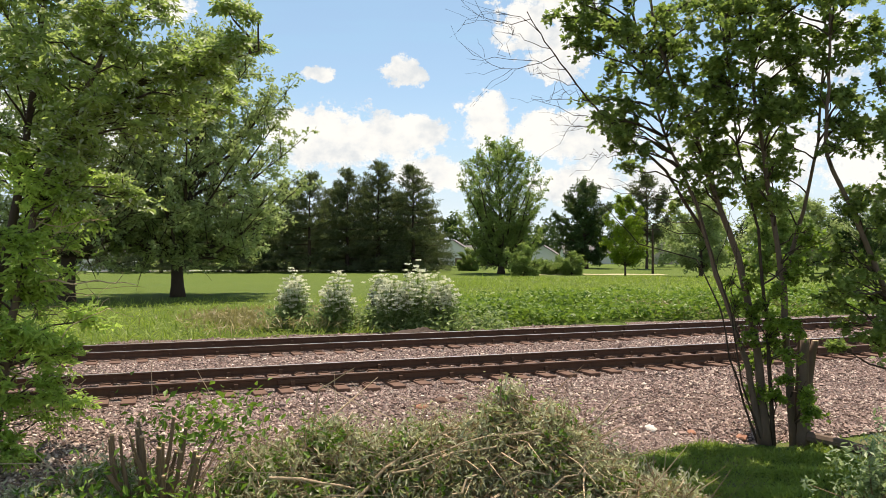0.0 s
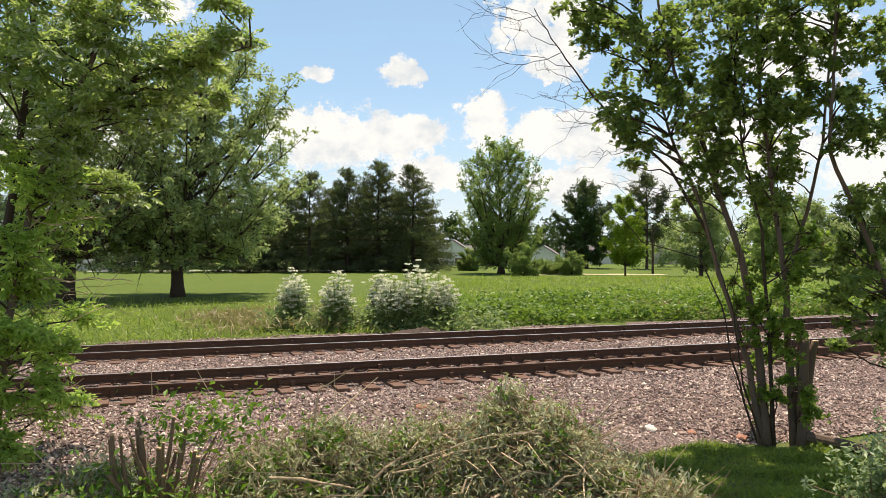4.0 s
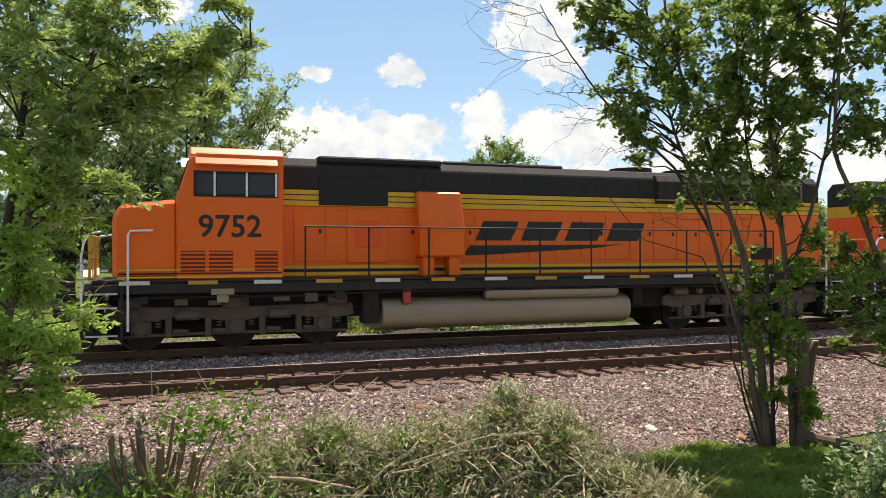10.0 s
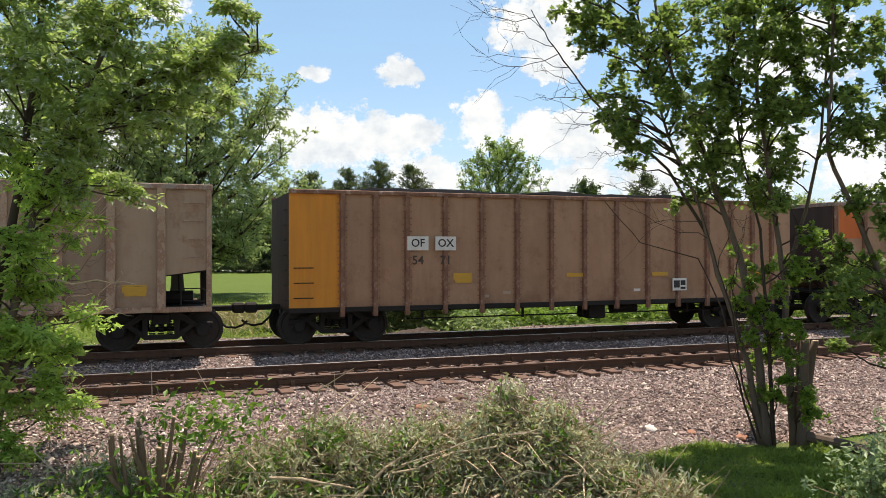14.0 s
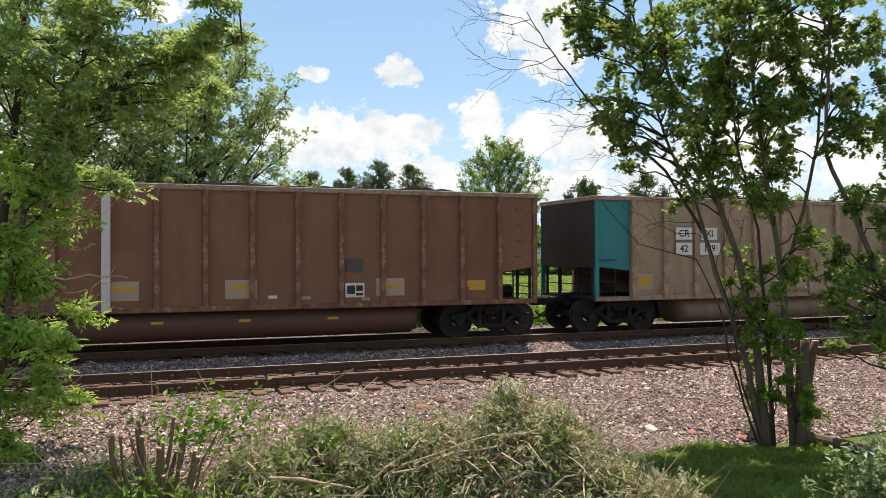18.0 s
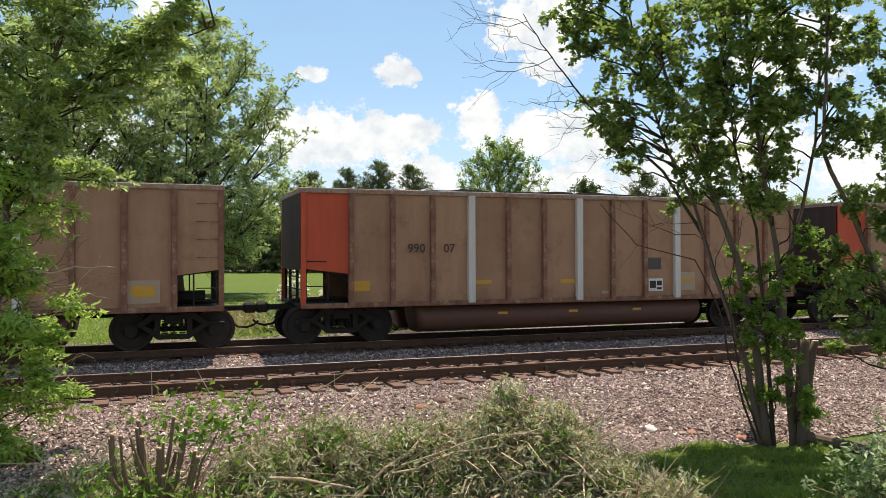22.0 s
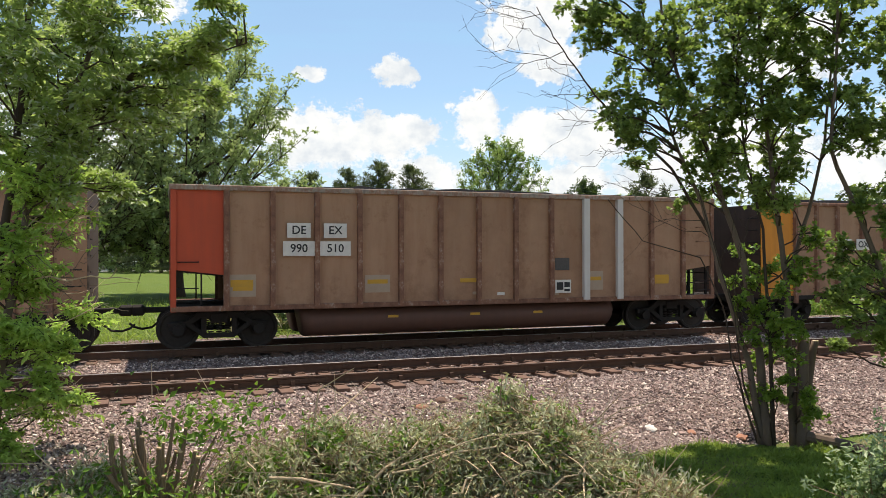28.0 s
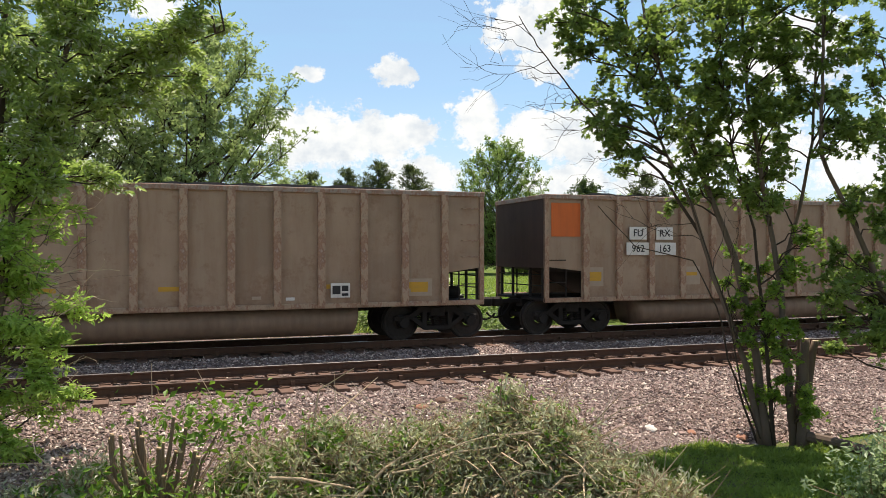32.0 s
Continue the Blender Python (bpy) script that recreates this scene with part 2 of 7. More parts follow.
def cloud_material():
    """Cumulus over thin veils, glowing as sunlit cloud does, with clear sky between."""
    m = Nodes("sunlit_cloud")
    t = m.tree
    co = m.add("TexCoord")
    nrm = m.add("VectorMath")
    nrm.operation = "NORMALIZE"
    m.link(co.outputs["Object"], nrm.inputs[0])
    xyz = m.add("SeparateXYZ")
    m.link(nrm.outputs[0], xyz.inputs[0])
    az = m.math("MULTIPLY", m.math("ARCTAN2", xyz.outputs[0], xyz.outputs[1]), 57.2958)
    el = m.math("MULTIPLY", m.math("ARCSINE", xyz.outputs[2]), 57.2958)
    uv = m.add("CombineXYZ")
    m.link(az, uv.inputs[0])
    m.link(m.math("MULTIPLY", el, 1.15), uv.inputs[1])

    def fbm(scale, detail, rough, w=0.0):
        n = m.add("TexNoise")
        n.inputs["Scale"].default_value, n.inputs["Detail"].default_value, n.inputs["Roughness"].default_value = scale, detail, rough
        off = m.add("VectorMath")
        off.operation = "ADD"
        off.inputs[1].default_value = (w, w * 0.7, w)
        m.link(uv.outputs[0], off.inputs[0])
        m.link(off.outputs[0], n.inputs["Vector"])
        return n.outputs["Fac"]

    puff = m.math("ADD", m.math("MULTIPLY", fbm(0.5, 7, 0.6), 0.6), m.math("MULTIPLY", fbm(1.5, 6, 0.6, 13), 0.4))
    field = None
    # bearing and height of each heap in degrees, with its half width and half height
    heaps = [(11.6, 8.3, 4.6, 2.6), (16.3, 8.6, 4.4, 1.9), (8.4, 9.2, 2.2, 1.6), (19.2, 5.8, 3.0, 1.6), (23.2, 9.8, 2.3, 2.2), (27.2, 8.7, 3.4, 1.9),
             (31.0, 8.5, 3.4, 2.7), (26.2, 16.2, 3.0, 2.3), (28.4, 14.0, 2.4, 1.8), (29.0, 17.3, 2.4, 2.0), (16.9, 13.2, 1.75, 1.25), (10.7, 13.0, 1.4, 0.6),
             (0.3, 17.0, 1.9, 1.3), (29.5, 5.2, 4.0, 1.6), (36.0, 5.2, 4.0, 2.2), (41.0, 7.0, 6.0, 3.2), (44.5, 13.5, 4.5, 3.0), (-6.0, 8.0, 7.0, 4.0), (52.0, 6.0, 7.0, 4.0)]
    for a, e, w, h in heaps:
        da = m.math("MULTIPLY", m.math("SUBTRACT", az, a), 1 / w)
        de = m.math("MULTIPLY", m.math("SUBTRACT", el, e), 1 / h)
        r = m.math("SUBTRACT", 1.0, m.math("SQRT", m.math("ADD", m.math("MULTIPLY", da, da), m.math("MULTIPLY", de, de))))
        field = r if field is None else m.math("MAXIMUM", field, r)
    # unseen cloud outside the view, thickened to glow as fill on shaded sides
    wide = m.math("SUBTRACT", m.math("MULTIPLY", fbm(0.09, 3, 0.5, 40), 2.4), 1.18)
    out_of_view = m.ramp(m.math("ABSOLUTE", m.math("MULTIPLY", m.math("SUBTRACT", az, 20), 1 / 180)), [(0.17, (0, 0, 0)), (0.24, (1, 1, 1))])
    wide = m.math("SUBTRACT", wide, m.math("MULTIPLY", m.math("SUBTRACT", 1.0, out_of_view), 1.5))
    field = m.math("MAXIMUM", m.math("MAXIMUM", field, -0.6), wide)
    dens = m.math("ADD", field, m.math("MULTIPLY", m.math("SUBTRACT", puff, 0.50), 2.8))
    solid = m.ramp(dens, [(0.0, (0, 0, 0)), (0.14, (0.8, 0.8, 0.8)), (0.3, (1, 1, 1))])
    veil_n = m.add("TexNoise")
    st = m.add("Mapping")
    st.inputs["Scale"].default_value = (0.05, 0.3, 1)
    m.link(uv.outputs[0], st.inputs[0])
    m.link(st.outputs[0], veil_n.inputs["Vector"])
    veil_n.inputs["Scale"].default_value, veil_n.inputs["Detail"].default_value = 1.6, 5
    veil = m.math("MULTIPLY", m.ramp(veil_n.outputs["Fac"], [(0.45, (0, 0, 0)), (0.8, (1, 1, 1))]), 0.28)
    low = m.ramp(m.math("MULTIPLY", el, 1 / 90), [(0.0, (1, 1, 1)), (0.04, (0.8, 0.8, 0.8)), (0.13, (0, 0, 0))])
    veil = m.math("ADD", m.math("ADD", veil, 0.38), m.math("MULTIPLY", low, 0.5), True)
    alpha = m.math("MAXIMUM", solid, veil)
    high = m.ramp(m.math("MULTIPLY", el, 1 / 90), [(0.42, (1, 1, 1)), (0.6, (0, 0, 0))])
    alpha = m.math("MULTIPLY", alpha, high)
    body = m.ramp(fbm(0.5, 5, 0.55, 7), [(0.34, (0.69, 0.79, 0.86)), (0.48, (0.85, 0.93, 0.96)), (0.58, (0.94, 1, 1))])
    body = m.mix(solid, m.mix(low, (0.36, 0.70, 0.98), (0.72, 0.88, 1.0)), body)
    em = m.add("Emission")
    m.link(body, em.inputs[0])
    em.inputs[1].default_value = 0.69
    tr = m.add("BsdfTransparent")
    s = m.add("MixShader")
    m.link(alpha, s.inputs[0])
    m.link(tr.outputs[0], s.inputs[1])
    m.link(em.outputs[0], s.inputs[2])
    m.link(s.outputs[0], m.out.inputs[0])
    m.mat.cycles.emission_sampling = "NONE"
    return m.mat


def cloud_dome():
    bm = bmesh.new()
    rings, n, R = [], 48, 3000
    for i in range(15):
        e = radians(-3 + 91.5 * i / 14)
        rings.append([bm.verts.new((R * math.cos(e) * math.sin(k * math.tau / n), R * math.cos(e) * math.cos(k * math.tau / n), R * math.sin(e))) for k in range(n)])
    for u, v in zip(rings, rings[1:]):
        for k in range(n):
            bm.faces.new((u[k], v[k], v[(k + 1) % n], u[(k + 1) % n]))
    ob = smooth(part("backdrop", bm, cloud_material()))
    return tagged(ob, "bright white cumulus clouds drifting in a blue sky", "clouds", kind="structure")


CLOUDS = cloud_dome()


# ---- ground ----
def ground_z(x, y):
    y = np.asarray(y, float)
    prof = np.interp(y, [-4000, 0.5, 2.5, 6.5, 9.8, 12, 22, 24.5, 30, 4000], [0.45, 0.45, 0.2, -0.7, -0.78, -0.85, -0.85, -0.5, -0.4, -0.4])
    return prof + 0.05 * np.sin(x * 0.9 + y * 0.5) * np.sin(y * 0.7 - x * 0.23)


def ground():
    xs = np.concatenate([[-4000, -1500, -600, -250, -120, -60], np.arange(-36, 76, 1.0), [90, 120, 170, 260, 420, 700, 1500, 4000]])
    ys = np.concatenate([[-4000, -1200, -400, -120, -50, -20, -8], np.arange(-2, 46, 0.75), np.arange(48, 130, 6), [150, 200, 300, 500, 900, 1800, 4000]])
    X, Y = np.meshgrid(xs, ys)
    co = np.stack([X, Y, ground_z(X, Y)], -1).reshape(-1, 3)
    nx, ny = len(xs), len(ys)
    i = np.arange(nx * ny).reshape(ny, nx)
    f = np.stack([i[:-1, :-1], i[:-1, 1:], i[1:, 1:], i[1:, :-1]], -1).reshape(-1, 4)
    ob = smooth(piece("ground", sheet_mesh("ground", co, f), M_GROUND))
    tagged(ob, "mown green lawn and rough grassy ground", "ground", kind="structure")


ground()
NEAR_Y, FAR_Y = 14.622, 19.553      # middle of each track
BED = ([9.0, 9.7, 10.4, 12.7, 13.15, 16.0, 16.5, 17.4, 18.0, 21.0, 21.9, 23.2, 25.3, 26.0], [-0.95, -0.78, -0.66, -0.30, -0.235, -0.215, -0.27, -0.27, -0.215, -0.215, -0.3, -0.46, -0.45, -0.75])


def bed_z(x, y):
    return np.interp(y, *BED) + 0.025 * np.sin(x * 2.1 + y) * np.sin(y * 2.9 - x * 0.7)


def ballast():
    xs = np.concatenate([[-900, -400, -150, -60, -30], np.arange(-14, 46, 0.5), [60, 90, 150, 300, 600, 900]])
    ys = np.arange(9.0, 26.01, 0.25)
    X, Y = np.meshgrid(xs, ys)
    co = np.stack([X, Y + 0.35 * np.sin(X * 0.8) * np.clip((10.8 - Y) / 1.5, 0, 1), bed_z(X, Y)], -1).reshape(-1, 3)
    nx, ny = len(xs), len(ys)
    i = np.arange(nx * ny).reshape(ny, nx)
    f = np.stack([i[:-1, :-1], i[:-1, 1:], i[1:, 1:], i[1:, :-1]], -1).reshape(-1, 4)
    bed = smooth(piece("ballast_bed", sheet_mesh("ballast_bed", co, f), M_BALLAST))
    tagged(bed, "raised bed of pinkish grey crushed stone under two tracks", "ballast", kind="structure")
    # loose stones on the bed
    rng = np.random.default_rng(3)
    n = 100000
    y = np.concatenate([rng.uniform(9.6, 13.5, 57000), rng.uniform(13.4, 16.0, 10000), rng.uniform(15.8, 18.3, 25000), rng.uniform(18.2, 25.5, 8000)])
    x = -0.18 * y - 2 + rng.uniform(0, 1, n) * (1.38 * y + 5)
    s = rng.gamma(6, 0.0031, n) + 0.007
    s = np.where((y > 13.25) & (y < 16.0), s * 0.7, s)
    s = np.where(rng.random(n) < 0.01, s * 1.9, s)
    base = np.array([[1, 0, 0], [-1, 0, 0], [0, 1, 0], [0, -1, 0], [0, 0, 1], [0, 0, -1]], float)
    co = base[None] * s[:, None, None] * rng.uniform(0.55, 1.25, (n, 6, 1)) + rng.normal(size=(n, 6, 3)) * s[:, None, None] * 0.22
    ang = rng.uniform(0, 6.28, n)
    c, q = np.cos(ang)[:, None], np.sin(ang)[:, None]
    co = np.stack([co[..., 0] * c - co[..., 1] * q, co[..., 0] * q + co[..., 1] * c, co[..., 2] * 0.75], -1)
    co += np.stack([x, y, bed_z(x, y) + s * 0.25], -1)[:, None]
    tri = np.array([[0, 2, 4], [2, 1, 4], [1, 3, 4], [3, 0, 4], [2, 0, 5], [1, 2, 5], [3, 1, 5], [0, 3, 5]])
    f = (tri[None] + (np.arange(n) * 6)[:, None, None]).reshape(-1, 3)
    st = piece("ballast_stones", sheet_mesh("ballast_stones", co.reshape(-1, 3), f), M_STONES)
    tagged(st, "pinkish grey crushed stones strewn along the tracks", "ballast stones", kind="stuff")


ballast()


def rail_mesh(name, x0, x1, head):
    """Flat-bottomed rail, foot to head, with its top at z = 0."""
    o = [(-0.07, -0.172), (0.07, -0.172), (0.07, -0.158), (0.012, -0.14), (0.012, -0.045), (0.036, -0.034), (0.036, -0.006), (-0.036, -0.006), (-0.036, -0.034),
         (-0.012, -0.045), (-0.012, -0.14), (-0.07, -0.158)]
    if head:
        o = [(-0.036, -0.006), (0.036, -0.006), (0.036, -0.002), (0.03, 0.0), (-0.03, 0.0), (-0.036, -0.002)]
    return mesh_of(prism(bmesh.new(), o, "x", x0, x1), name)


def track(y, label):
    root = thing("railway_track", pose(0, y, 0), label, "railway track")
    rng = random.Random(int(y))
    web, top = rail_mesh("rail", -900, 900, False), rail_mesh("rail_head", -900, 900, True)
    for s in (-0.7525, 0.7525):
        r = piece("rail", web, M_RAIL, root, pose(0, s, 0))
        piece("rail_head", top, M_RAILSHINE if s > 0 or y > 17 else M_RAILTOP, r, label="worn steel rail head")
    tie = mesh_of(box(bmesh.new(), -0.115, 0.115, -1.3, 1.3, -0.36, -0.176, 0.008), "tie")
    b = box(bmesh.new(), -0.09, 0.09, -0.17, 0.17, -0.178, -0.156, 0.003)
    for sx in (-0.055, 0.055):
        for sy in (-0.085, 0.085):
            box(b, sx - 0.012, sx + 0.012, sy - 0.02, sy + 0.02, -0.17, -0.135)
    plate = mesh_of(b, "tie_plate")
    clip = mesh_of(box(bmesh.new(), 0.125, 0.19, -0.075, 0.075, -0.168, -0.075), "rail_anchor")
    for k in range(110):
        x = -12 + k * 0.5 + rng.uniform(-0.03, 0.03)
        t = piece("tie", tie, M_TIE, root, pose(x, rng.uniform(-0.05, 0.05), rng.uniform(-0.012, 0.004), 0, 0, rng.uniform(-1.6, 1.6)))
        for s in (-0.7525, 0.7525):
            piece("tie_plate", plate, M_IRON, t, pose(0, s, 0))
            if k % 2 == 0:
                piece("rail_anchor", clip, M_IRON, t, pose(0, s, 0))
    b = bmesh.new()
    for k in list(range(-460, -24)) + list(range(86, 700)):
        box(b, k * 0.5 - 0.115, k * 0.5 + 0.115, -1.3, 1.3, -0.36, -0.18)
    far = part("far_ties", b, M_TIE, root)
    far["kind"] = "stuff"
    # bolted joint bars
    b = box(bmesh.new(), -0.46, 0.46, -0.035, 0.035, -0.13, -0.045, 0.005)
    for q in range(6):
        box(b, -0.4 + q * 0.16, -0.37 + q * 0.16, -0.055, 0.055, -0.1, -0.07)
    bar = mesh_of(b, "joint_bar")
    for jx in (3.1, 12.9):
        for s in (-0.7525, 0.7525):
            piece("joint_bar", bar, M_IRON, root, pose(jx + s, s, 0))


track(NEAR_Y, "railway track of rusty rails on brown wooden ties in stone ballast")
track(FAR_Y, "railway track of worn rails carrying the coal train")

# ---- train materials ----
BROWN, TAUPE, DARK = (0.345, 0.205, 0.128), (0.325, 0.232, 0.162), (0.215, 0.105, 0.065)


def car_paint(name, c):
    """Coal car steel, dusty and rust-streaked, each panel a shade of its own."""
    m = Nodes(name, 0.7, 0, 0.25)
    shift = m.shifted()
    big = m.noise(0.9, 5, 0.65, shift)
    run = m.noise(1.0, 5, 0.65, shift, (3.2, 3.2, 0.45))
    fine = m.noise(60, 3, 0.7)
    z = m.add("SeparateXYZ")
    co = m.add("TexCoord")
    m.link(co.outputs["Object"], z.inputs[0])
    col = m.mix(m.random(), scaled(c, 0.86), scaled(c, 1.16))
    col = m.mix(m.ramp(run, [(0.42, (0, 0, 0)), (0.75, (0.6, 0.6, 0.6))]), col, (c[0] * 0.72, c[1] * 0.56, c[2] * 0.48))
    splash = m.ramp(m.math("SUBTRACT", m.math("MULTIPLY", m.noise(2.2, 5, 0.7, shift), 1.5), m.math("MULTIPLY", z.outputs[2], 0.5)), [(0.0, (0, 0, 0)), (0.5, (0.75, 0.75, 0.75))])
    col = m.mix(splash, col, (0.19, 0.095, 0.055))
    col = m.mix(m.ramp(big, [(0.45, (0, 0, 0)), (0.72, (0.7, 0.7, 0.7))]), col, (c[0] * 1.3, c[1] * 1.3, c[2] * 1.3))
    rust = m.ramp(m.noise(1.7, 6, 0.75, shift), [(0.54, (0, 0, 0)), (0.72, (0.7, 0.7, 0.7))])
    col = m.mix(rust, col, (0.20, 0.095, 0.05))
    col = m.mix(m.math("MULTIPLY", fine, 0.3), col, scaled(c, 0.75))
    m.color(col)
    m.bump(m.math("ADD", big, m.math("MULTIPLY", fine, 0.15)), 0.25, 0.02)
    return m.mat


M_BODY = {k: car_paint("coal_car_" + k, c) for k, c in (("brown", BROWN), ("taupe", TAUPE), ("dark", DARK), ("pale", (0.36, 0.295, 0.23)))}


def rib_paint(name, c):
    """Posts worn in patches: chalky steel, old paint and rust."""
    m = Nodes(name, 0.7, 0, 0.25)
    n = m.noise(4.0, 6, 0.75, stretch=(1, 1, 0.6))
    col = m.ramp(n, [(0.28, scaled(c, 0.45)), (0.46, c), (0.56, (0.26, 0.13, 0.08)), (0.70, (0.44, 0.38, 0.33))])
    m.color(m.mix(m.math("MULTIPLY", m.noise(40, 3), 0.4), col, scaled(c, 0.6)))
    m.bump(n, 0.3, 0.02)
    return m.mat


M_RIB = {k: rib_paint("rib_" + k, scaled(c, s)) for k, c, s in (("brown", (0.20, 0.098, 0.065), 1.0), ("taupe", TAUPE, 1.3), ("dark", (0.19, 0.088, 0.06), 1.0))}
PAINTS = {"red": (0.55, 0.085, 0.035), "maroon": (0.30, 0.055, 0.032), "orange": (0.62, 0.20, 0.02), "yellow": (0.70, 0.27, 0.03), "pink": (0.42, 0.035, 0.075),
          "teal": (0.02, 0.23, 0.24), "blue": (0.10, 0.27, 0.56), "skyblue": (0.22, 0.42, 0.62), "ember": (0.68, 0.15, 0.03), "scarlet": (0.72, 0.06, 0.03)}
M_PAINT = {k: painted("end_paint_" + k, c, 0.6, (0.10, 0.06, 0.045), 0.4) for k, c in PAINTS.items()}
M_CHORD = rib_paint("top_chord_steel", (0.34, 0.28, 0.23))
M_TUB = painted("rust_red_tub_steel", (0.125, 0.06, 0.042), 0.6, (0.07, 0.04, 0.03), 0.6)
# car ends: their shade painted in as near black, besides grime
M_END_SHADE = painted("shaded_grimy_steel", (0.075, 0.046, 0.036), 0.8, (0.03, 0.022, 0.019), 0.7)
M_TUBDUST = painted("dusty_tub_steel", (0.26, 0.175, 0.12), 0.6, (0.10, 0.06, 0.04), 0.75)
M_STRIPE = painted("silver_rib_paint", (0.62, 0.60, 0.57), 0.5, (0.3, 0.25, 0.2), 0.5)
M_UNDER = plain("grimy_running_gear", (0.022, 0.018, 0.016), 0.85, 0.0, 0.4, 7)
M_WHEEL = plain("dark_wheel_steel", (0.036, 0.029, 0.025), 0.7, 0.2, 0.5, 9)
M_COAL = plain("black_coal", (0.008, 0.008, 0.009), 0.95, 0, 0.5, 30)
M_COAL.node_tree.nodes["Principled BSDF"].inputs["Specular IOR Level"].default_value = 0.03
M_WHITE = painted("white_stencil_plate", (0.72, 0.70, 0.66), 0.6, (0.35, 0.3, 0.25), 0.5, False)
M_INK = plain("black_lettering", (0.03, 0.03, 0.03), 0.7)
M_STENCIL = plain("grey_stencil_panel", (0.085, 0.08, 0.076), 0.8, 0, 0.4, 20)
M_FAINT = plain("faded_dark_lettering", (0.075, 0.055, 0.045), 0.8)
M_YELLOW = painted("yellow_marker", (0.60, 0.33, 0.03), 0.6, (0.25, 0.17, 0.1), 0.5, False)
M_PATCH = painted("pale_dust_patch", (0.42, 0.33, 0.25), 0.8, (0.32, 0.23, 0.16), 0.7, False)

# ---- coal cars ----
PITCH, BODY = 16.18, 14.47
RIBS = [1.19 + 1.0183 * k for k in range(13)]
Z_SILL0, Z_SILL, Z_CHORD, Z_TOP = 0.90, 1.02, 3.60, 3.72
W = 1.6
SHARED = {}


def shared(key, make):
    if key not in SHARED:
        SHARED[key] = mesh_of(make(), key)
    return SHARED[key]


def wheel_bm():
    b = bmesh.new()
    prof = [(0.455, -0.067), (0.455, 0.045), (0.485, 0.052), (0.485, 0.072), (0.40, 0.07), (0.37, 0.02), (0.20, -0.02), (0.14, 0.0), (0.14, -0.08), (0.20, -0.05), (0.37, -0.04), (0.40, -0.067)]
    n = 24
    rings = [[b.verts.new((r * math.cos(k * math.tau / n), y, r * math.sin(k * math.tau / n))) for r, y in prof] for k in range(n)]
    for k in range(n):
        u, v = rings[k], rings[(k + 1) % n]
        for i in range(len(prof)):
            j = (i + 1) % len(prof)
            b.faces.new((u[i], u[j], v[j], v[i]))
    bmesh.ops.recalc_face_normals(b, faces=b.faces[:])
    return b


def side_frame_bm():
    """Cast truck side: arched frame with a window for the springs and a bearing box at each end."""
    b = bmesh.new()
    prism(b, [(-1.12, 0.62), (-0.72, 0.66), (-0.45, 0.86), (0.45, 0.86), (0.72, 0.66), (1.12, 0.62), (1.12, 0.50), (0.70, 0.52), (0.42, 0.70), (-0.42, 0.70), (-0.70, 0.52), (-1.12, 0.50)], "y", -0.07, 0.07, 0.012)
    prism(b, [(-0.74, 0.56), (-0.34, 0.26), (0.34, 0.26), (0.74, 0.56), (0.62, 0.60), (0.28, 0.37), (-0.28, 0.37), (-0.62, 0.60)], "y", -0.07, 0.07, 0.012)
    for s in (-1, 1):
        box(b, s * 0.34 - 0.06, s * 0.34 + 0.06, -0.075, 0.075, 0.33, 0.74, 0.01)
        rod(b, [(s * 0.89, -0.16, 0.457), (s * 0.89, 0.1, 0.457)], 0.125, 12)
        box(b, s * 0.89 - 0.15, s * 0.89 + 0.15, -0.085, 0.085, 0.40, 0.63, 0.02)
    for x in (-0.19, 0, 0.19):
        for z in range(5):
            rod(b, [(x, 0, 0.385 + z * 0.05), (x, 0, 0.41 + z * 0.05)], 0.075, 8)
    return b


def freight_truck(parent, x):
    t = piece("truck", shared("truck_bolster", lambda: box(box(bmesh.new(), -0.2, 0.2, -1.1, 1.1, 0.60, 0.84, 0.03), -0.16, 0.16, -0.3, 0.3, 0.8, 0.93)), M_UNDER, parent, pose(x, 0, 0))
    for s in (-1, 1):
        turn = 0 if s < 0 else 180
        piece("side_frame", shared("side_frame", side_frame_bm), M_UNDER, t, pose(0, s * 1.0, 0, 0, 0, turn))
        for ax in (-0.89, 0.89):
            piece("wheel", shared("wheel", wheel_bm), M_WHEEL, t, pose(ax, s * 0.755, 0.457, 0, 0, turn))
    for ax in (-0.89, 0.89):
        piece("axle", shared("axle", lambda: rod(bmesh.new(), [(0, -0.8, 0), (0, 0.8, 0)], 0.085, 10)), M_UNDER, t, pose(ax, 0, 0.457))
    return t


def coupler(parent, x, way):
    def make():
        b = box(bmesh.new(), -0.1, 0.62, -0.075, 0.075, 0.80, 0.93, 0.02)
        box(b, 0.55, 0.86, -0.16, 0.16, 0.74, 0.99, 0.05)
        return b
    c = piece("coupler", shared("coupler", make), M_UNDER, parent, pose(x, 0, 0, 0, 0, 0 if way > 0 else 180))
    hose = shared("air_hose", lambda: rod(bmesh.new(), [(0.1, -0.3, 0.85), (0.2, -0.32, 0.6), (0.4, -0.3, 0.43), (0.62, -0.24, 0.40), (0.80, -0.2, 0.46), (0.9, -0.18, 0.55)], 0.028, 6))
    piece("air_hose", hose, M_UNDER, c)


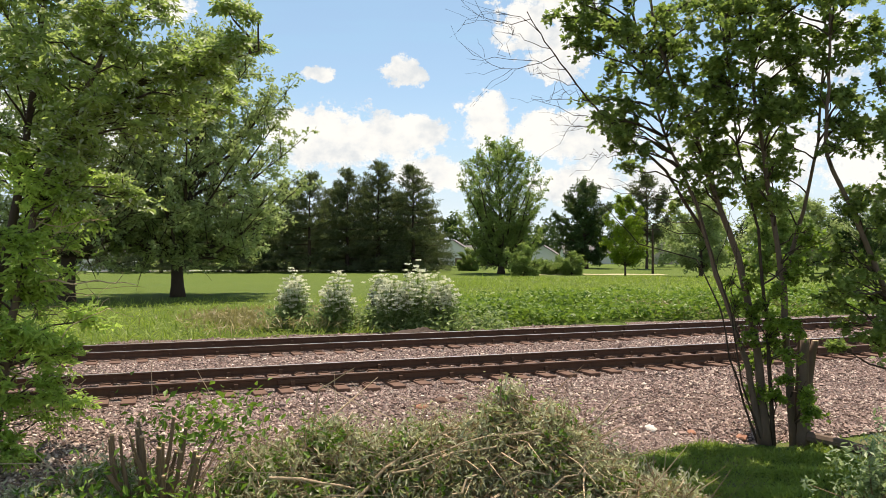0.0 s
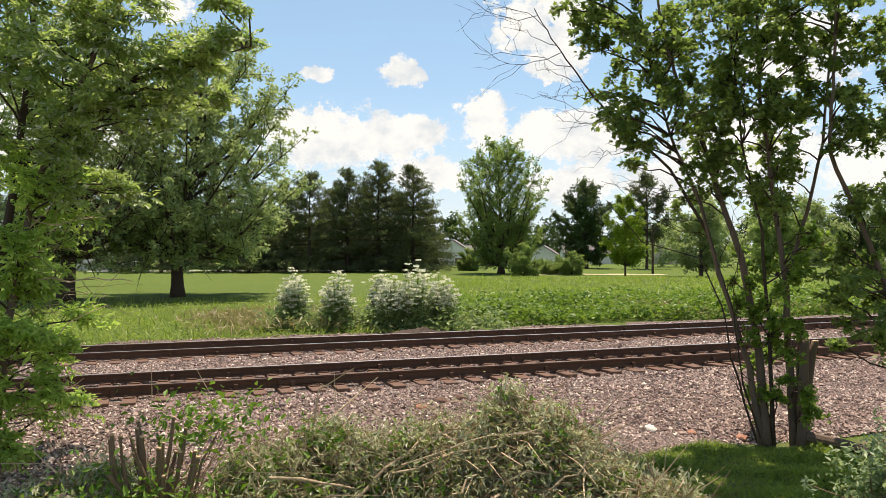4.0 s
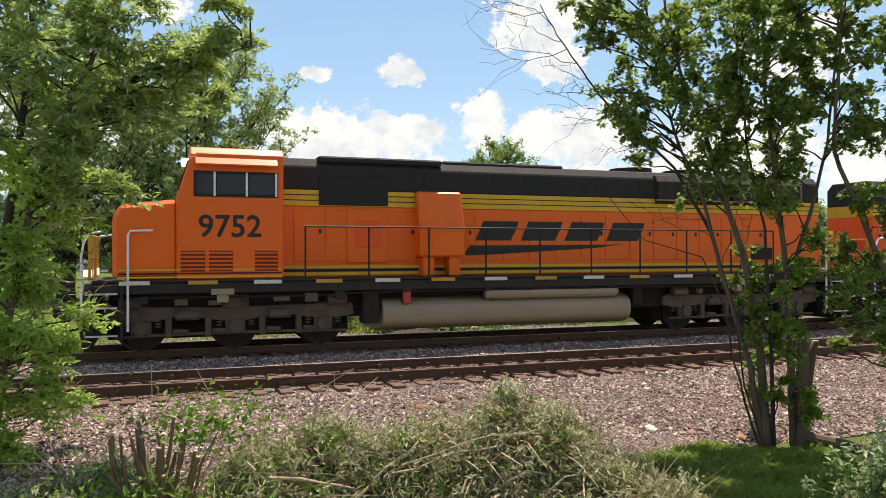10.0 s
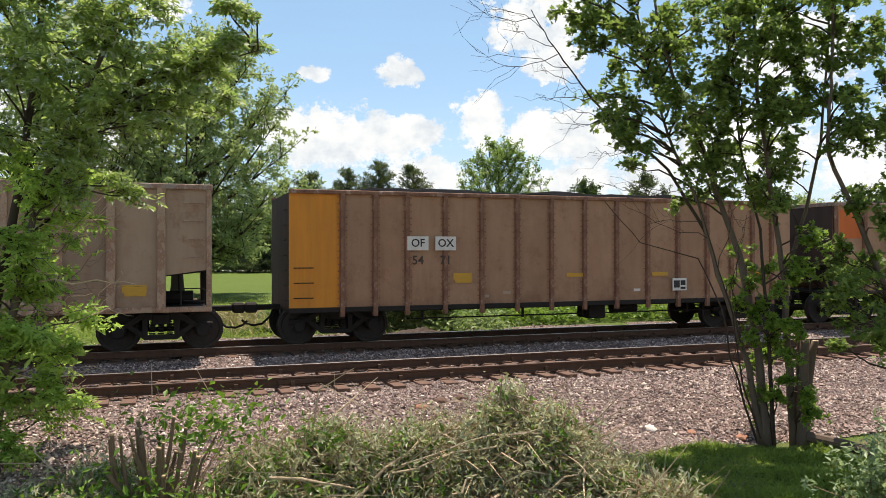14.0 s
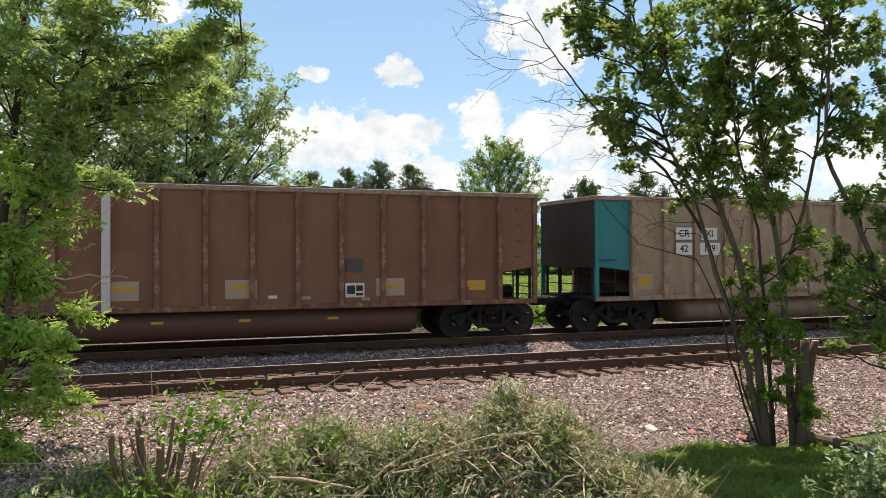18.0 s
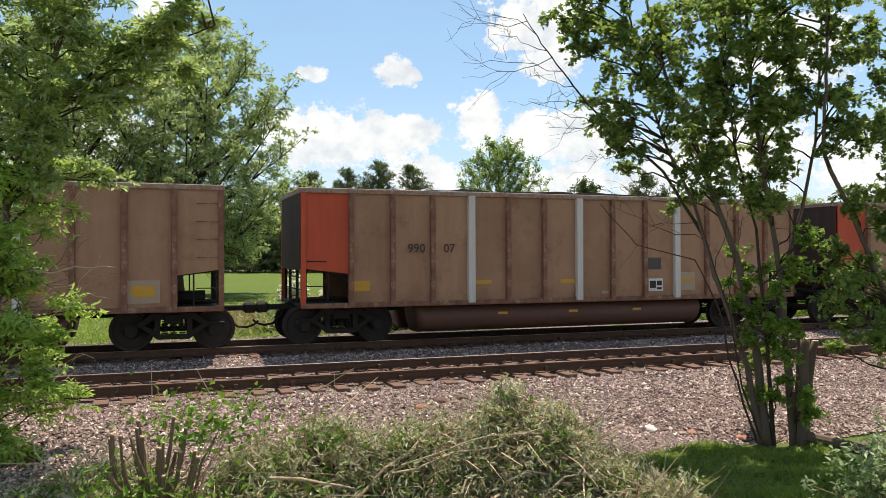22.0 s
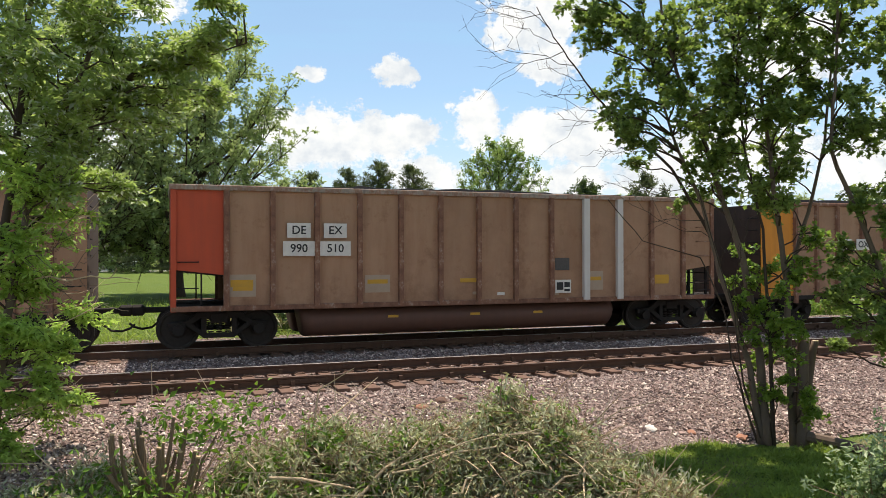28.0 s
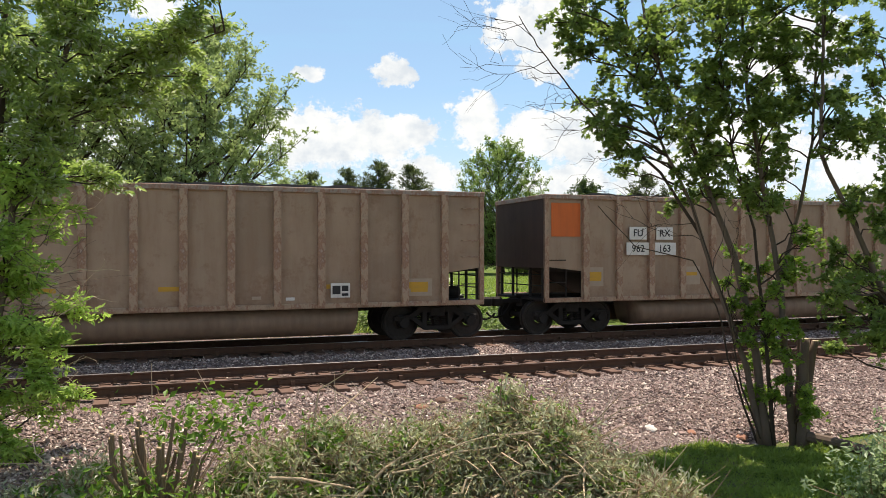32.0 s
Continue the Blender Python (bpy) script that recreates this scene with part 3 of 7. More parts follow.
def coal_bm(seed, x0, x1):
    rng = random.Random(seed)
    b = bmesh.new()
    nx, ny = 56, 9
    off = rng.uniform(0, 50)
    rows = []
    for i in range(nx):
        u = i / (nx - 1)
        row = []
        for j in range(ny):
            w = abs(j / (ny - 1) * 2 - 1)
            edge = min(1, u / 0.16, (1 - u) / 0.14)
            crown = 0.30 * edge * (1 - w ** 2.2) + 0.04
            z = 3.52 + crown + 0.10 * (noise.noise((u * 9 + off, j * 0.6, off)) ) * edge + rng.uniform(-0.025, 0.025)
            row.append(b.verts.new((x0 + (x1 - x0) * u, -1.42 + 2.84 * j / (ny - 1), z if 0 < j < ny - 1 and 0 < i < nx - 1 else 3.3)))
        rows.append(row)
    for r, s in zip(rows, rows[1:]):
        for j in range(ny - 1):
            b.faces.new((r[j], s[j], s[j + 1], r[j + 1]))
    return b


def tub_bm():
    """One long rounded tub with sloped ends, hung under the sill."""
    b = bmesh.new()
    prof = [(-1.08, 0.93), (-1.20, 0.89), (-1.30, 0.82), (-1.37, 0.74), (-1.405, 0.65), (-1.40, 0.53), (-1.36, 0.42), (-1.28, 0.32), (-1.15, 0.25), (-1.0, 0.215), (-0.85, 0.20), (-0.40, 0.21), (-0.22, 0.36), (-0.18, 0.93)]
    loops = []
    for top, low in ((2.88, 3.0), (3.1, 3.2), (11.1, 11.0), (11.32, 11.2)):
        loops.append([b.verts.new((top + (low - top) * (0.93 - z) / 0.64, y, z)) for y, z in prof])
    for u, v in zip(loops, loops[1:]):
        for i in range(len(prof) - 1):
            b.faces.new((u[i], u[i + 1], v[i + 1], v[i]))
    b.faces.new(loops[0][::-1])
    b.faces.new(loops[-1])
    bmesh.ops.recalc_face_normals(b, faces=b.faces[:])
    return b


def mark(parent, text, x, z, plate, size=0.27, ink=None, w=None):
    """Stencilled letters, on a white plate where the car has one."""
    if plate:
        w = w or 0.19 * len(text) + 0.16
        p = piece("lettering_plate", shared("plate%.2f" % w, lambda: boxed(-w / 2, w / 2, -0.004, 0.004, -0.17, 0.17)), M_WHITE, parent, pose(x, -W - 0.007, z))
        piece("lettering", words(text, size), ink or M_INK, p, pose(0, -0.007, 0))
    else:
        piece("lettering", words(text, size), ink or M_FAINT, parent, pose(x, -W - 0.006, z))


def spot(parent, name, x, z, w, h, mat, label="", y=-W):
    return piece(name, shared("spot%.2f_%.2f" % (w, h), lambda: boxed(-w / 2, w / 2, -0.004, 0.004, -h / 2, h / 2)), mat, parent, pose(x, y - 0.006, z), label)


def placard(parent, x, z, k=1.0):
    """The small framed data panel near the car's end: white frame with unreadable bars."""
    p = spot(parent, "data_panel", x, z, 0.46 * k, 0.34 * k, M_WHITE, "white framed data panel")
    piece("bar", shared("bar_a%.1f" % k, lambda: boxed(-0.19 * k, 0.0, -0.003, 0.003, -0.09 * k, 0.11 * k)), M_INK, p, pose(0, -0.006, 0))
    piece("bar", shared("bar_b%.1f" % k, lambda: boxed(0.03 * k, 0.19 * k, -0.003, 0.003, -0.02 * k, 0.11 * k)), M_INK, p, pose(0, -0.006, 0))
    piece("bar", shared("bar_c%.1f" % k, lambda: boxed(0.03 * k, 0.19 * k, -0.003, 0.003, -0.13 * k, -0.07 * k)), M_INK, p, pose(0, -0.006, 0))


def end_slope_z(x):
    return 1.84 - 0.14 * x / 1.19


def tub_car(n, tone, end, silver=(), second=None, patch=None):
    """A loaded bathtub coal car, front end at x = 0."""
    look_of = {"brown": "dusty brown", "taupe": "dusty grey-brown", "dark": "dark rust-brown"}[tone]
    car = thing("coal_car", pose(0, FAR_Y, 0), f"{look_of} steel coal car heaped with coal, " + (f"{end} end panel" if end else "small coloured end patch"), "railway car", "cars of the coal train")
    skin, ribm = M_BODY[tone], M_RIB[tone]
    bay = shared("side_panel", lambda: boxed(0.0, 1.0183, -0.025, 0.025, Z_SILL, Z_CHORD))

    def end_bm():
        return prism(bmesh.new(), [(0, end_slope_z(0)), (1.19, end_slope_z(1.19)), (1.19, Z_CHORD), (0, Z_CHORD)], "y", -0.025, 0.025)

    def half_bm():
        return prism(bmesh.new(), [(0, end_slope_z(0)), (1.06, end_slope_z(1.19)), (1.06, Z_CHORD), (0, Z_CHORD)], "y", -0.025, 0.025)

    rib = shared("rib", lambda: prism(bmesh.new(), [(-0.095, 0.03), (-0.085, -0.11), (0.085, -0.11), (0.095, 0.03)], "z", Z_SILL - 0.06, Z_CHORD + 0.02))
    thin = shared("thin_rib", lambda: prism(bmesh.new(), [(-0.07, 0.03), (-0.055, -0.10), (0.055, -0.10), (0.07, 0.03)], "z", Z_SILL - 0.06, Z_CHORD + 0.02))
    for s in (-1, 1):
        y = s * (W - 0.085)
        for k in range(12):
            mat = M_PAINT[second] if (second and k == 0 and s < 0) else skin
            piece("side_panel", bay, mat, car, pose(RIBS[k], y, 0))
        piece("end_side_panel", shared("end_side_panel", end_bm), M_PAINT[end] if end else skin, car, pose(0, y, 0))
        piece("end_side_panel", shared("rear_side_panel", half_bm), skin, car, pose(BODY, y, 0) @ Matrix.Scale(-1, 4, (1, 0, 0)))
        for k in range(13):
            piece("rib", rib if tone == "taupe" or k in silver else thin, M_STRIPE if (k in silver and s < 0) else ribm, car, pose(RIBS[k], s * (W - 0.06), 0, 0, 0, 0 if s < 0 else 180), "silver painted rib" if (k in silver and s < 0) else "")
        piece("top_chord", shared("top_chord", lambda: boxed(-0.02, BODY + 0.02, -0.08, 0.08, Z_CHORD, Z_TOP, 0.012)), M_CHORD, car, pose(0, s * (W - 0.08), 0))
        piece("side_sill", shared("side_sill", lambda: boxed(0.0, BODY, -0.06, 0.06, Z_SILL0, Z_SILL, 0.012)), ribm, car, pose(0, s * (W - 0.07), 0))
        smooth(piece("tub", shared("tub", tub_bm), M_TUBDUST if tone == "taupe" else M_TUB, car, pose(0, 0, 0) if s < 0 else pose(0, 0, 0) @ Matrix.Scale(-1, 4, (0, 1, 0))))
        for x in (0.06, BODY - 0.06):
            piece("corner_post", shared("corner_post", lambda: boxed(-0.06, 0.06, -0.05, 0.05, Z_SILL0, Z_CHORD, 0.008)), M_PAINT[end] if (end and x < 1) else ribm, car, pose(x, s * (W - 0.06), 0))
    for x, w in ((0.03, 1), (BODY - 0.03, -1)):
        piece("end_wall", shared("end_wall", lambda: boxed(-0.025, 0.025, -W + 0.1, W - 0.1, 1.80, Z_CHORD)), M_END_SHADE, car, pose(x, 0, 0), "grimy end sheet coloured dark as if shaded")
        piece("end_top_chord", shared("end_top_chord", lambda: boxed(-0.06, 0.06, -W + 0.16, W - 0.16, Z_CHORD, Z_TOP, 0.01)), M_CHORD, car, pose(x, 0, 0))
        piece("slope_sheet", shared("slope_sheet", lambda: prism(bmesh.new(), [(0.0, 1.80), (1.16, 1.66), (2.5, 1.0), (2.5, 1.04), (1.16, 1.71), (0.0, 1.85)], "y", -W + 0.12, W - 0.12)), M_UNDER, car,
              pose(x, 0, 0) @ Matrix.Scale(w, 4, (1, 0, 0)))
        piece("end_platform", shared("end_platform", lambda: boxed(-0.03, 1.2, -W + 0.15, W - 0.15, 0.93, 0.99)), M_UNDER, car, pose(x, 0, 0) @ Matrix.Scale(w, 4, (1, 0, 0)))
        # end posts and safety rails under the overhang
        for py in (-1.3, -0.55, 0.55, 1.3):
            piece("end_post", shared("end_post", lambda: boxed(-0.03, 0.03, -0.03, 0.03, 0.96, 1.84)), M_UNDER, car, pose(x + w * 0.05, py, 0))
        piece("end_rail", shared("end_rail", lambda: rod(rod(bmesh.new(), [(0, -1.5, 1.32), (0, 1.5, 1.32)], 0.017, 6), [(0, -1.5, 1.62), (0, 1.5, 1.62)], 0.017, 6)), M_UNDER, car, pose(x + w * 0.05, 0, 0))
        piece("stanchion", shared("stanchion", lambda: rod(rod(bmesh.new(), [(0, -1.5, 0.98), (0, -1.5, 1.76)], 0.02, 6), [(0, 1.5, 0.98), (0, 1.5, 1.76)], 0.02, 6)), M_UNDER, car, pose(x + w * 0.62, 0, 0))
        for z in ((1.15, 1.42) if w > 0 else (1.15, 1.42, 2.1, 2.5, 2.9, 3.3)):
            piece("rung", shared("rung", lambda: rod(bmesh.new(), [(-0.22, 0, 0), (-0.22, -0.07, 0), (0.22, -0.07, 0), (0.22, 0, 0)], 0.014, 5)), M_UNDER if z < 1.8 else ribm, car, pose(x + w * 0.34, -W + 0.06 if z > 1.8 else -W + 0.08, z))
        if w > 0:
            piece("rung", shared("rung", bmesh.new), M_UNDER, car, pose(x + 0.34, -W + 0.06, 2.0))
        coupler(car, 0.0 if w > 0 else BODY, -w)
        freight_truck(car, 1.065 if w > 0 else BODY - 1.065)
    piece("center_sill", shared("center_sill", lambda: boxed(0.0, BODY, -0.17, 0.17, 0.72, 1.05)), M_UNDER, car)
    piece("brake_gear", shared("brake_gear", lambda: rod(box(boxed(13.0, 13.4, -0.9, -0.3, 1.0, 1.5, 0.03), 12.4, 12.7, -0.5, 0.2, 1.0, 1.4, 0.03), [(13.5, -0.75, 1.2), (14.1, -0.75, 1.2)], 0.14, 10)), M_UNDER, car)
    piece("coal_load", shared("coal_load%d" % (n % 4), lambda: coal_bm(n, 0.1, BODY - 0.1)), M_COAL, car, label="heaped black coal")
    if patch:
        px0, px1, pz0, pz1 = 0.20, 1.06, 2.62, 3.50
        piece("painted_patch", shared("painted_patch", lambda: boxed(px0, px1, -0.004, 0.004, pz0, pz1)), M_PAINT[patch], car, pose(0, -W + 0.054, 0), f"{patch} painted patch")
    return car


def flat_car(n, tone="brown"):
    """A loaded coal gondola with a straight floor, long ribs and a yellow end."""
    B = 15.0
    car = thing("coal_car", pose(0, FAR_Y, 0), "straight-sided brown coal gondola with riveted ribs and orange-yellow end panel", "railway car", "cars of the coal train")
    skin, ribm = M_BODY[tone], M_RIB[tone]
    ribs = [1.25, 2.05, 2.85] + [2.85 + 0.98 * k for k in range(1, 10)] + [12.5, 13.25, 13.95]
    rib = shared("long_rib", lambda: prism(bmesh.new(), [(-0.07, 0.0), (-0.045, -0.08), (0.045, -0.08), (0.07, 0.0)], "z", 0.70, 3.60))
    rivets = shared("rivets", lambda: rivet_bm())
    x0 = 0.35
    for s in (-1, 1):
        edges = [0.0] + ribs + [B - 0.35]
        for k, (a, c) in enumerate(zip(edges, edges[1:])):
            mat = M_PAINT["yellow"] if k == 0 and s < 0 else M_BODY["pale"] if n == 23 and 4 < k < 11 else skin
            w = round(c - a, 2)
            piece("side_panel", shared("flat_panel%.2f" % w, lambda: boxed(0, w, -0.025, 0.025, 0.86, 3.58)), mat, car, pose(a + x0 - 0.35, s * (W - 0.1), 0))
        for r in ribs:
            rb = piece("rib", rib, ribm, car, pose(r, s * (W - 0.075), 0, 0, 0, 0 if s < 0 else 180))
            if s < 0:
                piece("rivet_row", rivets, ribm, rb)
        piece("top_chord", shared("flat_chord", lambda: boxed(0, B - 0.3, -0.08, 0.08, 3.58, 3.68, 0.012)), ribm, car, pose(0, s * (W - 0.09), 0))
        piece("side_sill", shared("flat_sill", lambda: boxed(0.0, B - 0.3, -0.05, 0.05, 0.80, 0.92, 0.01)), M_UNDER, car, pose(0, s * (W - 0.10), 0))
    for x, w in ((0.03, 1), (B - 0.38, -1)):
        piece("end_wall", shared("flat_end", lambda: boxed(-0.03, 0.03, -W + 0.1, W - 0.1, 0.86, 3.6)), M_END_SHADE, car, pose(x, 0, 0), "grimy end sheet coloured dark as if shaded")
        for z in (1.1, 1.45, 1.8, 2.15, 2.5, 2.85, 3.2):
            piece("rung", shared("end_rung", lambda: rod(bmesh.new(), [(0, -1.45, 0), (0, -1.05, 0)], 0.016, 5)), M_UNDER, car, pose(x - w * 0.09, 0, z))
        for z in (1.15, 1.5, 1.85):
            piece("rung", shared("rung", bmesh.new), M_UNDER, car, pose(x + w * 0.3, -W + 0.06, z))
        coupler(car, 0.0 if w > 0 else B - 0.35, -w)
        freight_truck(car, 1.2 if w > 0 else B - 1.6)
    piece("floor", shared("flat_floor", lambda: boxed(0.0, B - 0.35, -W + 0.13, W - 0.13, 0.82, 0.88)), M_UNDER, car)
    piece("center_sill", shared("flat_center", lambda: boxed(0.0, B - 0.35, -0.17, 0.17, 0.68, 0.84)), M_UNDER, car)

    def gear():
        b = rod(bmesh.new(), [(3, -1.0, 0.55), (12.3, -1.0, 0.55)], 0.02, 5)
        for x in (3.4, 6.2, 8.0, 11.4):
            box(b, x - 0.03, x + 0.03, -1.02, -0.98, 0.5, 0.82)
        box(b, 8.1, 8.6, -1.2, -0.5, 0.42, 0.82, 0.03)
        rod(b, [(9.0, -0.8, 0.66), (9.8, -0.8, 0.66)], 0.13, 10)
        return b
    piece("brake_gear", shared("flat_gear", gear), M_UNDER, car)
    piece("coal_load", shared("flat_load", lambda: coal_bm(77, 0.15, B - 0.5)), M_COAL, car, label="heaped black coal")
    return car


def rivet_bm():
    b = bmesh.new()
    for k in range(17):
        for x in (-0.1, 0.1):
            box(b, x - 0.016, x + 0.016, -0.012, 0.03, 0.95 + k * 0.16, 0.975 + k * 0.16)
    return b


# tone, end paint, silver ribs, painted second bay, patch, marks as (text, text, plated)
CARS = {
    0: ("dark", "maroon", (), None, None, [("SP", "SX", True)]),
    1: ("brown", "red", (9,), None, None, [("DE", "EX", False), ("990", "136", False)]),
    2: ("taupe", None, (), None, "skyblue", [("OF", "OX", True), ("300", "611", True)]),
    3: ("flat", [("OF", "OX", True), ("54", "71", False)]),
    4: ("brown", None, (), None, "ember", [("OF", "OX", True), ("51", "", False)]),
    5: ("taupe", None, (), None, "ember", []),
    6: ("taupe", "teal", (), None, None, [("CR", "IX", True), ("40", "110", True)]),
    7: ("taupe", "pink", (), None, None, [("CR", "IX", True), ("40", "800", True)]),
    8: ("dark", "orange", (3,), None, None, []),
    9: ("taupe", "teal", (), None, None, [("CR", "XI", True), ("42", "149", True)]),
    10: ("taupe", "teal", (), None, None, [("CRIX", "", True), ("42", "115", True)]),
    11: ("brown", "blue", (), "blue", None, [("CR", "IX", True), ("43", "690", True)]),
    12: ("taupe", "teal", (), None, None, [("CRIX", "", True), ("42", "045", True)]),
    13: ("brown", "orange", (9,), None, None, [("DE", "EX", False), ("69", "37", False)]),
    14: ("brown", "red", (3, 6, 9), None, None, [("", "", False), ("990", "07", False)]),
    15: ("brown", "red", (3, 9), None, None, []),
    16: ("brown", "red", (6,), None, None, [("DE", "EX", False), ("", "252", False)]),
    17: ("brown", "red", (3,), None, None, []),
    18: ("brown", "red", (3, 6, 9), None, None, [("DE", "TX", True), ("980", "057", True)]),
    19: ("brown", "red", (), None, None, [("DE", "", False), ("990", "", False)]),
    20: ("brown", "red", (3,), None, None, []),
    21: ("flat", [("OF", "OX", True), ("53", "", False)]),
    22: ("brown", "red", (9, 10), None, None, [("DE", "EX", True), ("990", "510", True)]),
    23: ("flat", [("OF", "OX", True), ("53", "09", False)]),
    24: ("dark", "red", (9,), None, None, []),
    25: ("brown", "red", (), None, None, [("DE", "EX", False), ("990", "121", False)]),
    26: ("taupe", None, (), None, "scarlet", [("ND", "YX", False), ("966", "400", False)]),
    27: ("taupe", None, (), None, "ember", [("FU", "RX", True), ("962", "304", True)]),
    28: ("taupe", None, (), None, "ember", [("FU", "RX", True), ("962", "163", True)]),
    29: ("taupe", None, (), None, "ember", []),
}
TRAIN = []          # each car with its distance behind the first coal car's front


def coal_cars():
    for n, spec in CARS.items():
        flat = spec[0] == "flat"
        rng = random.Random(100 + n)
        if flat:
            car, texts = flat_car(n), spec[1]
        else:
            tone, end, silver, second, patch, texts = spec
            car = tub_car(n, tone, end, silver, second, patch)
        xa, xb = (3.10, 3.82) if flat else (2.50, 3.60) if n == 0 else (2.80, 3.65)
        for row, (a, b, plated) in enumerate(texts):
            z = (2.43 if n == 0 or flat else 2.49 if n == 11 else 2.72) - (0.36 if n == 11 else 0.42) * row
            for t, x in ((a, xa), (b, xb)):
                if t:
                    mark(car, t, x + (0.0 if len(t) < 4 else -0.08), z, plated, 0.27 if plated else 0.3)
                elif plated and t == "":
                    spot(car, "lettering_plate", x, z, 0.6, 0.32, M_WHITE)
        zy = rng.uniform(1.4, 1.62)
        # yellow markers along the lower side, some on pale patches
        for k, x in enumerate((1.5, 4.62, 7.1, 10.64, 12.77) if not flat else (4.3, 7.4, 10.2, 13.6)):
            x += rng.uniform(-0.12, 0.12)
            if rng.random() < (0.55 if not flat else 0.2):
                spot(car, "pale_patch", x, zy - 0.05, rng.choice((0.62, 0.7)), rng.choice((0.42, 0.5)), M_PATCH, y=-W + 0.055)
            spot(car, "reflector", x, zy, 0.5, 0.16 if k in (0, 4) else 0.1, M_YELLOW, "yellow marker", y=-W + 0.05)
            if k in (0, 4):
                spot(car, "reflector", x + 0.02, zy - 0.12, 0.44, 0.09, M_YELLOW, y=-W + 0.052)
        placard(car, 10.8 if n in (0, 6, 26, 27, 28, 29) else 9.66 if not flat else 10.7, 1.32)
        if not flat and (spec[2] or n in (0, 8)):
            spot(car, "stencil_panel", 10.8 if n == 0 else 9.66, 1.9, 0.42, 0.32, M_STENCIL, y=-W + 0.05)
        if not flat and spec[0] != "taupe":
            for x in (5.2, 7.2, 9.1):
                spot(car, "tub_marker", x + rng.uniform(-0.1, 0.1), 0.66, 0.26, 0.06, M_YELLOW, "small yellow marker on the tub", y=-1.402)
        for k in range(3):
            spot(car, "sticker", rng.uniform(4.2, 10.0), rng.uniform(1.1, 1.2), 0.2, 0.07, M_PATCH if k else M_WHITE, y=-W + 0.05)
        if n == 25:
            graffiti(car)
        if n == 16:
            scrawl(car)
        TRAIN.append((car, n * PITCH + 0.137 * sum(k < n for k in (3, 21, 23))))


def stroke(parent, name, pts, width, mat, y=-0.009):
    """A painted line of even width on the car's side."""
    b = bmesh.new()
    left, right = [], []
    for i, p in enumerate(pts):
        d = Vector(pts[min(i + 1, len(pts) - 1)]) - Vector(pts[max(i - 1, 0)])
        d.normalize()
        w = width * (0.55 if i in (0, len(pts) - 1) else 1.0) / 2
        left.append(b.verts.new((p[0] - d.y * w, 0, p[1] + d.x * w)))
        right.append(b.verts.new((p[0] + d.y * w, 0, p[1] - d.x * w)))
    for i in range(len(pts) - 1):
        b.faces.new((left[i], right[i], right[i + 1], left[i + 1]))
    return part(name, b, mat, parent) if y is None else set_y(part(name, b, mat, parent), y)


def set_y(ob, y):
    ob.location.y = -W + 0.05 + y
    return ob


def graffiti(car):
    """Broad pale-blue painted swashes over half the side, edged in white, with thin scrawls beside."""
    pale, white, grey = plain("pale_blue_spray", (0.45, 0.55, 0.56), 0.7, 0, 0.3, 4), plain("white_spray", (0.68, 0.70, 0.68), 0.7), plain("dark_grey_spray", (0.10, 0.085, 0.075), 0.8)

    def curl(x, k, lift, n=22):
        return [(x + 0.30 * math.sin(a * 0.32 + k * 1.9) + 0.055 * (a - n / 2) * math.cos(k * 2.3), 1.17 + lift + 0.042 * a + 0.07 * math.sin(a * 0.5 + k)) for a in range(n)]
    for k in range(9):
        c = curl(4.3 + k * 0.56, k, 0.0)
        stroke(car, "spray_shadow", [(p[0] + 0.1, p[1] - 0.04) for p in c], 0.40, grey, -0.008)
        stroke(car, "spray_fill", c, 0.24, pale, -0.012)
        stroke(car, "spray_line", [(p[0] - 0.14, p[1] + 0.03) for p in c], 0.035, white, -0.016)
    for k in range(6):
        x = 3.9 + k * 0.9
        stroke(car, "spray_line", [(x + 0.05 * a, 2.1 + 0.1 * math.sin(a * 0.42 + k * 1.3)) for a in range(20)], 0.045, white, -0.016)
        stroke(car, "spray_line", [(x + 0.05 * a, 1.13 + 0.06 * math.sin(a * 0.35 + k)) for a in range(20)], 0.06, pale, -0.014)
    for k in range(8):
        x = 11.0 + k * 0.25
        stroke(car, "spray_scrawl", [(x + 0.13 * math.sin(a * 0.55 + k), 1.35 + 0.4 * (k % 2) + 0.02 * a) for a in range(18)], 0.035, white, -0.012)


def scrawl(car):
    """A small mint-green star shape and pale scrawls low on the side."""
    mint, pale = plain("mint_spray", (0.30, 0.62, 0.52), 0.7), plain("pale_green_spray", (0.5, 0.62, 0.45), 0.7)
    b = bmesh.new()
    prism(b, [(0.24 * math.sin(k * math.pi / 5) * (1 if k % 2 == 0 else 0.55), 0.24 * math.cos(k * math.pi / 5) * (1 if k % 2 == 0 else 0.55)) for k in range(10)], "y", -0.003, 0.003)
    s = part("spray_star", b, mint, car, "mint-green sprayed star")
    s.location = (12.1, -W + 0.04, 1.52)
    for k in range(4):
        x = 10.95 + k * 0.22
        stroke(car, "spray_scrawl", [(x + 0.1 * math.sin(a * 2.1 + k), 1.5 + 0.24 * a / 5) for a in range(6)], 0.045, pale, -0.012)
    for k in range(3):
        x = 12.75 + k * 0.2
        stroke(car, "spray_scrawl", [(x + 0.15 * math.sin(a * 1.7 + k), 1.25 + 0.34 * a / 5) for a in range(6)], 0.05, M_PATCH, -0.012)


coal_cars()

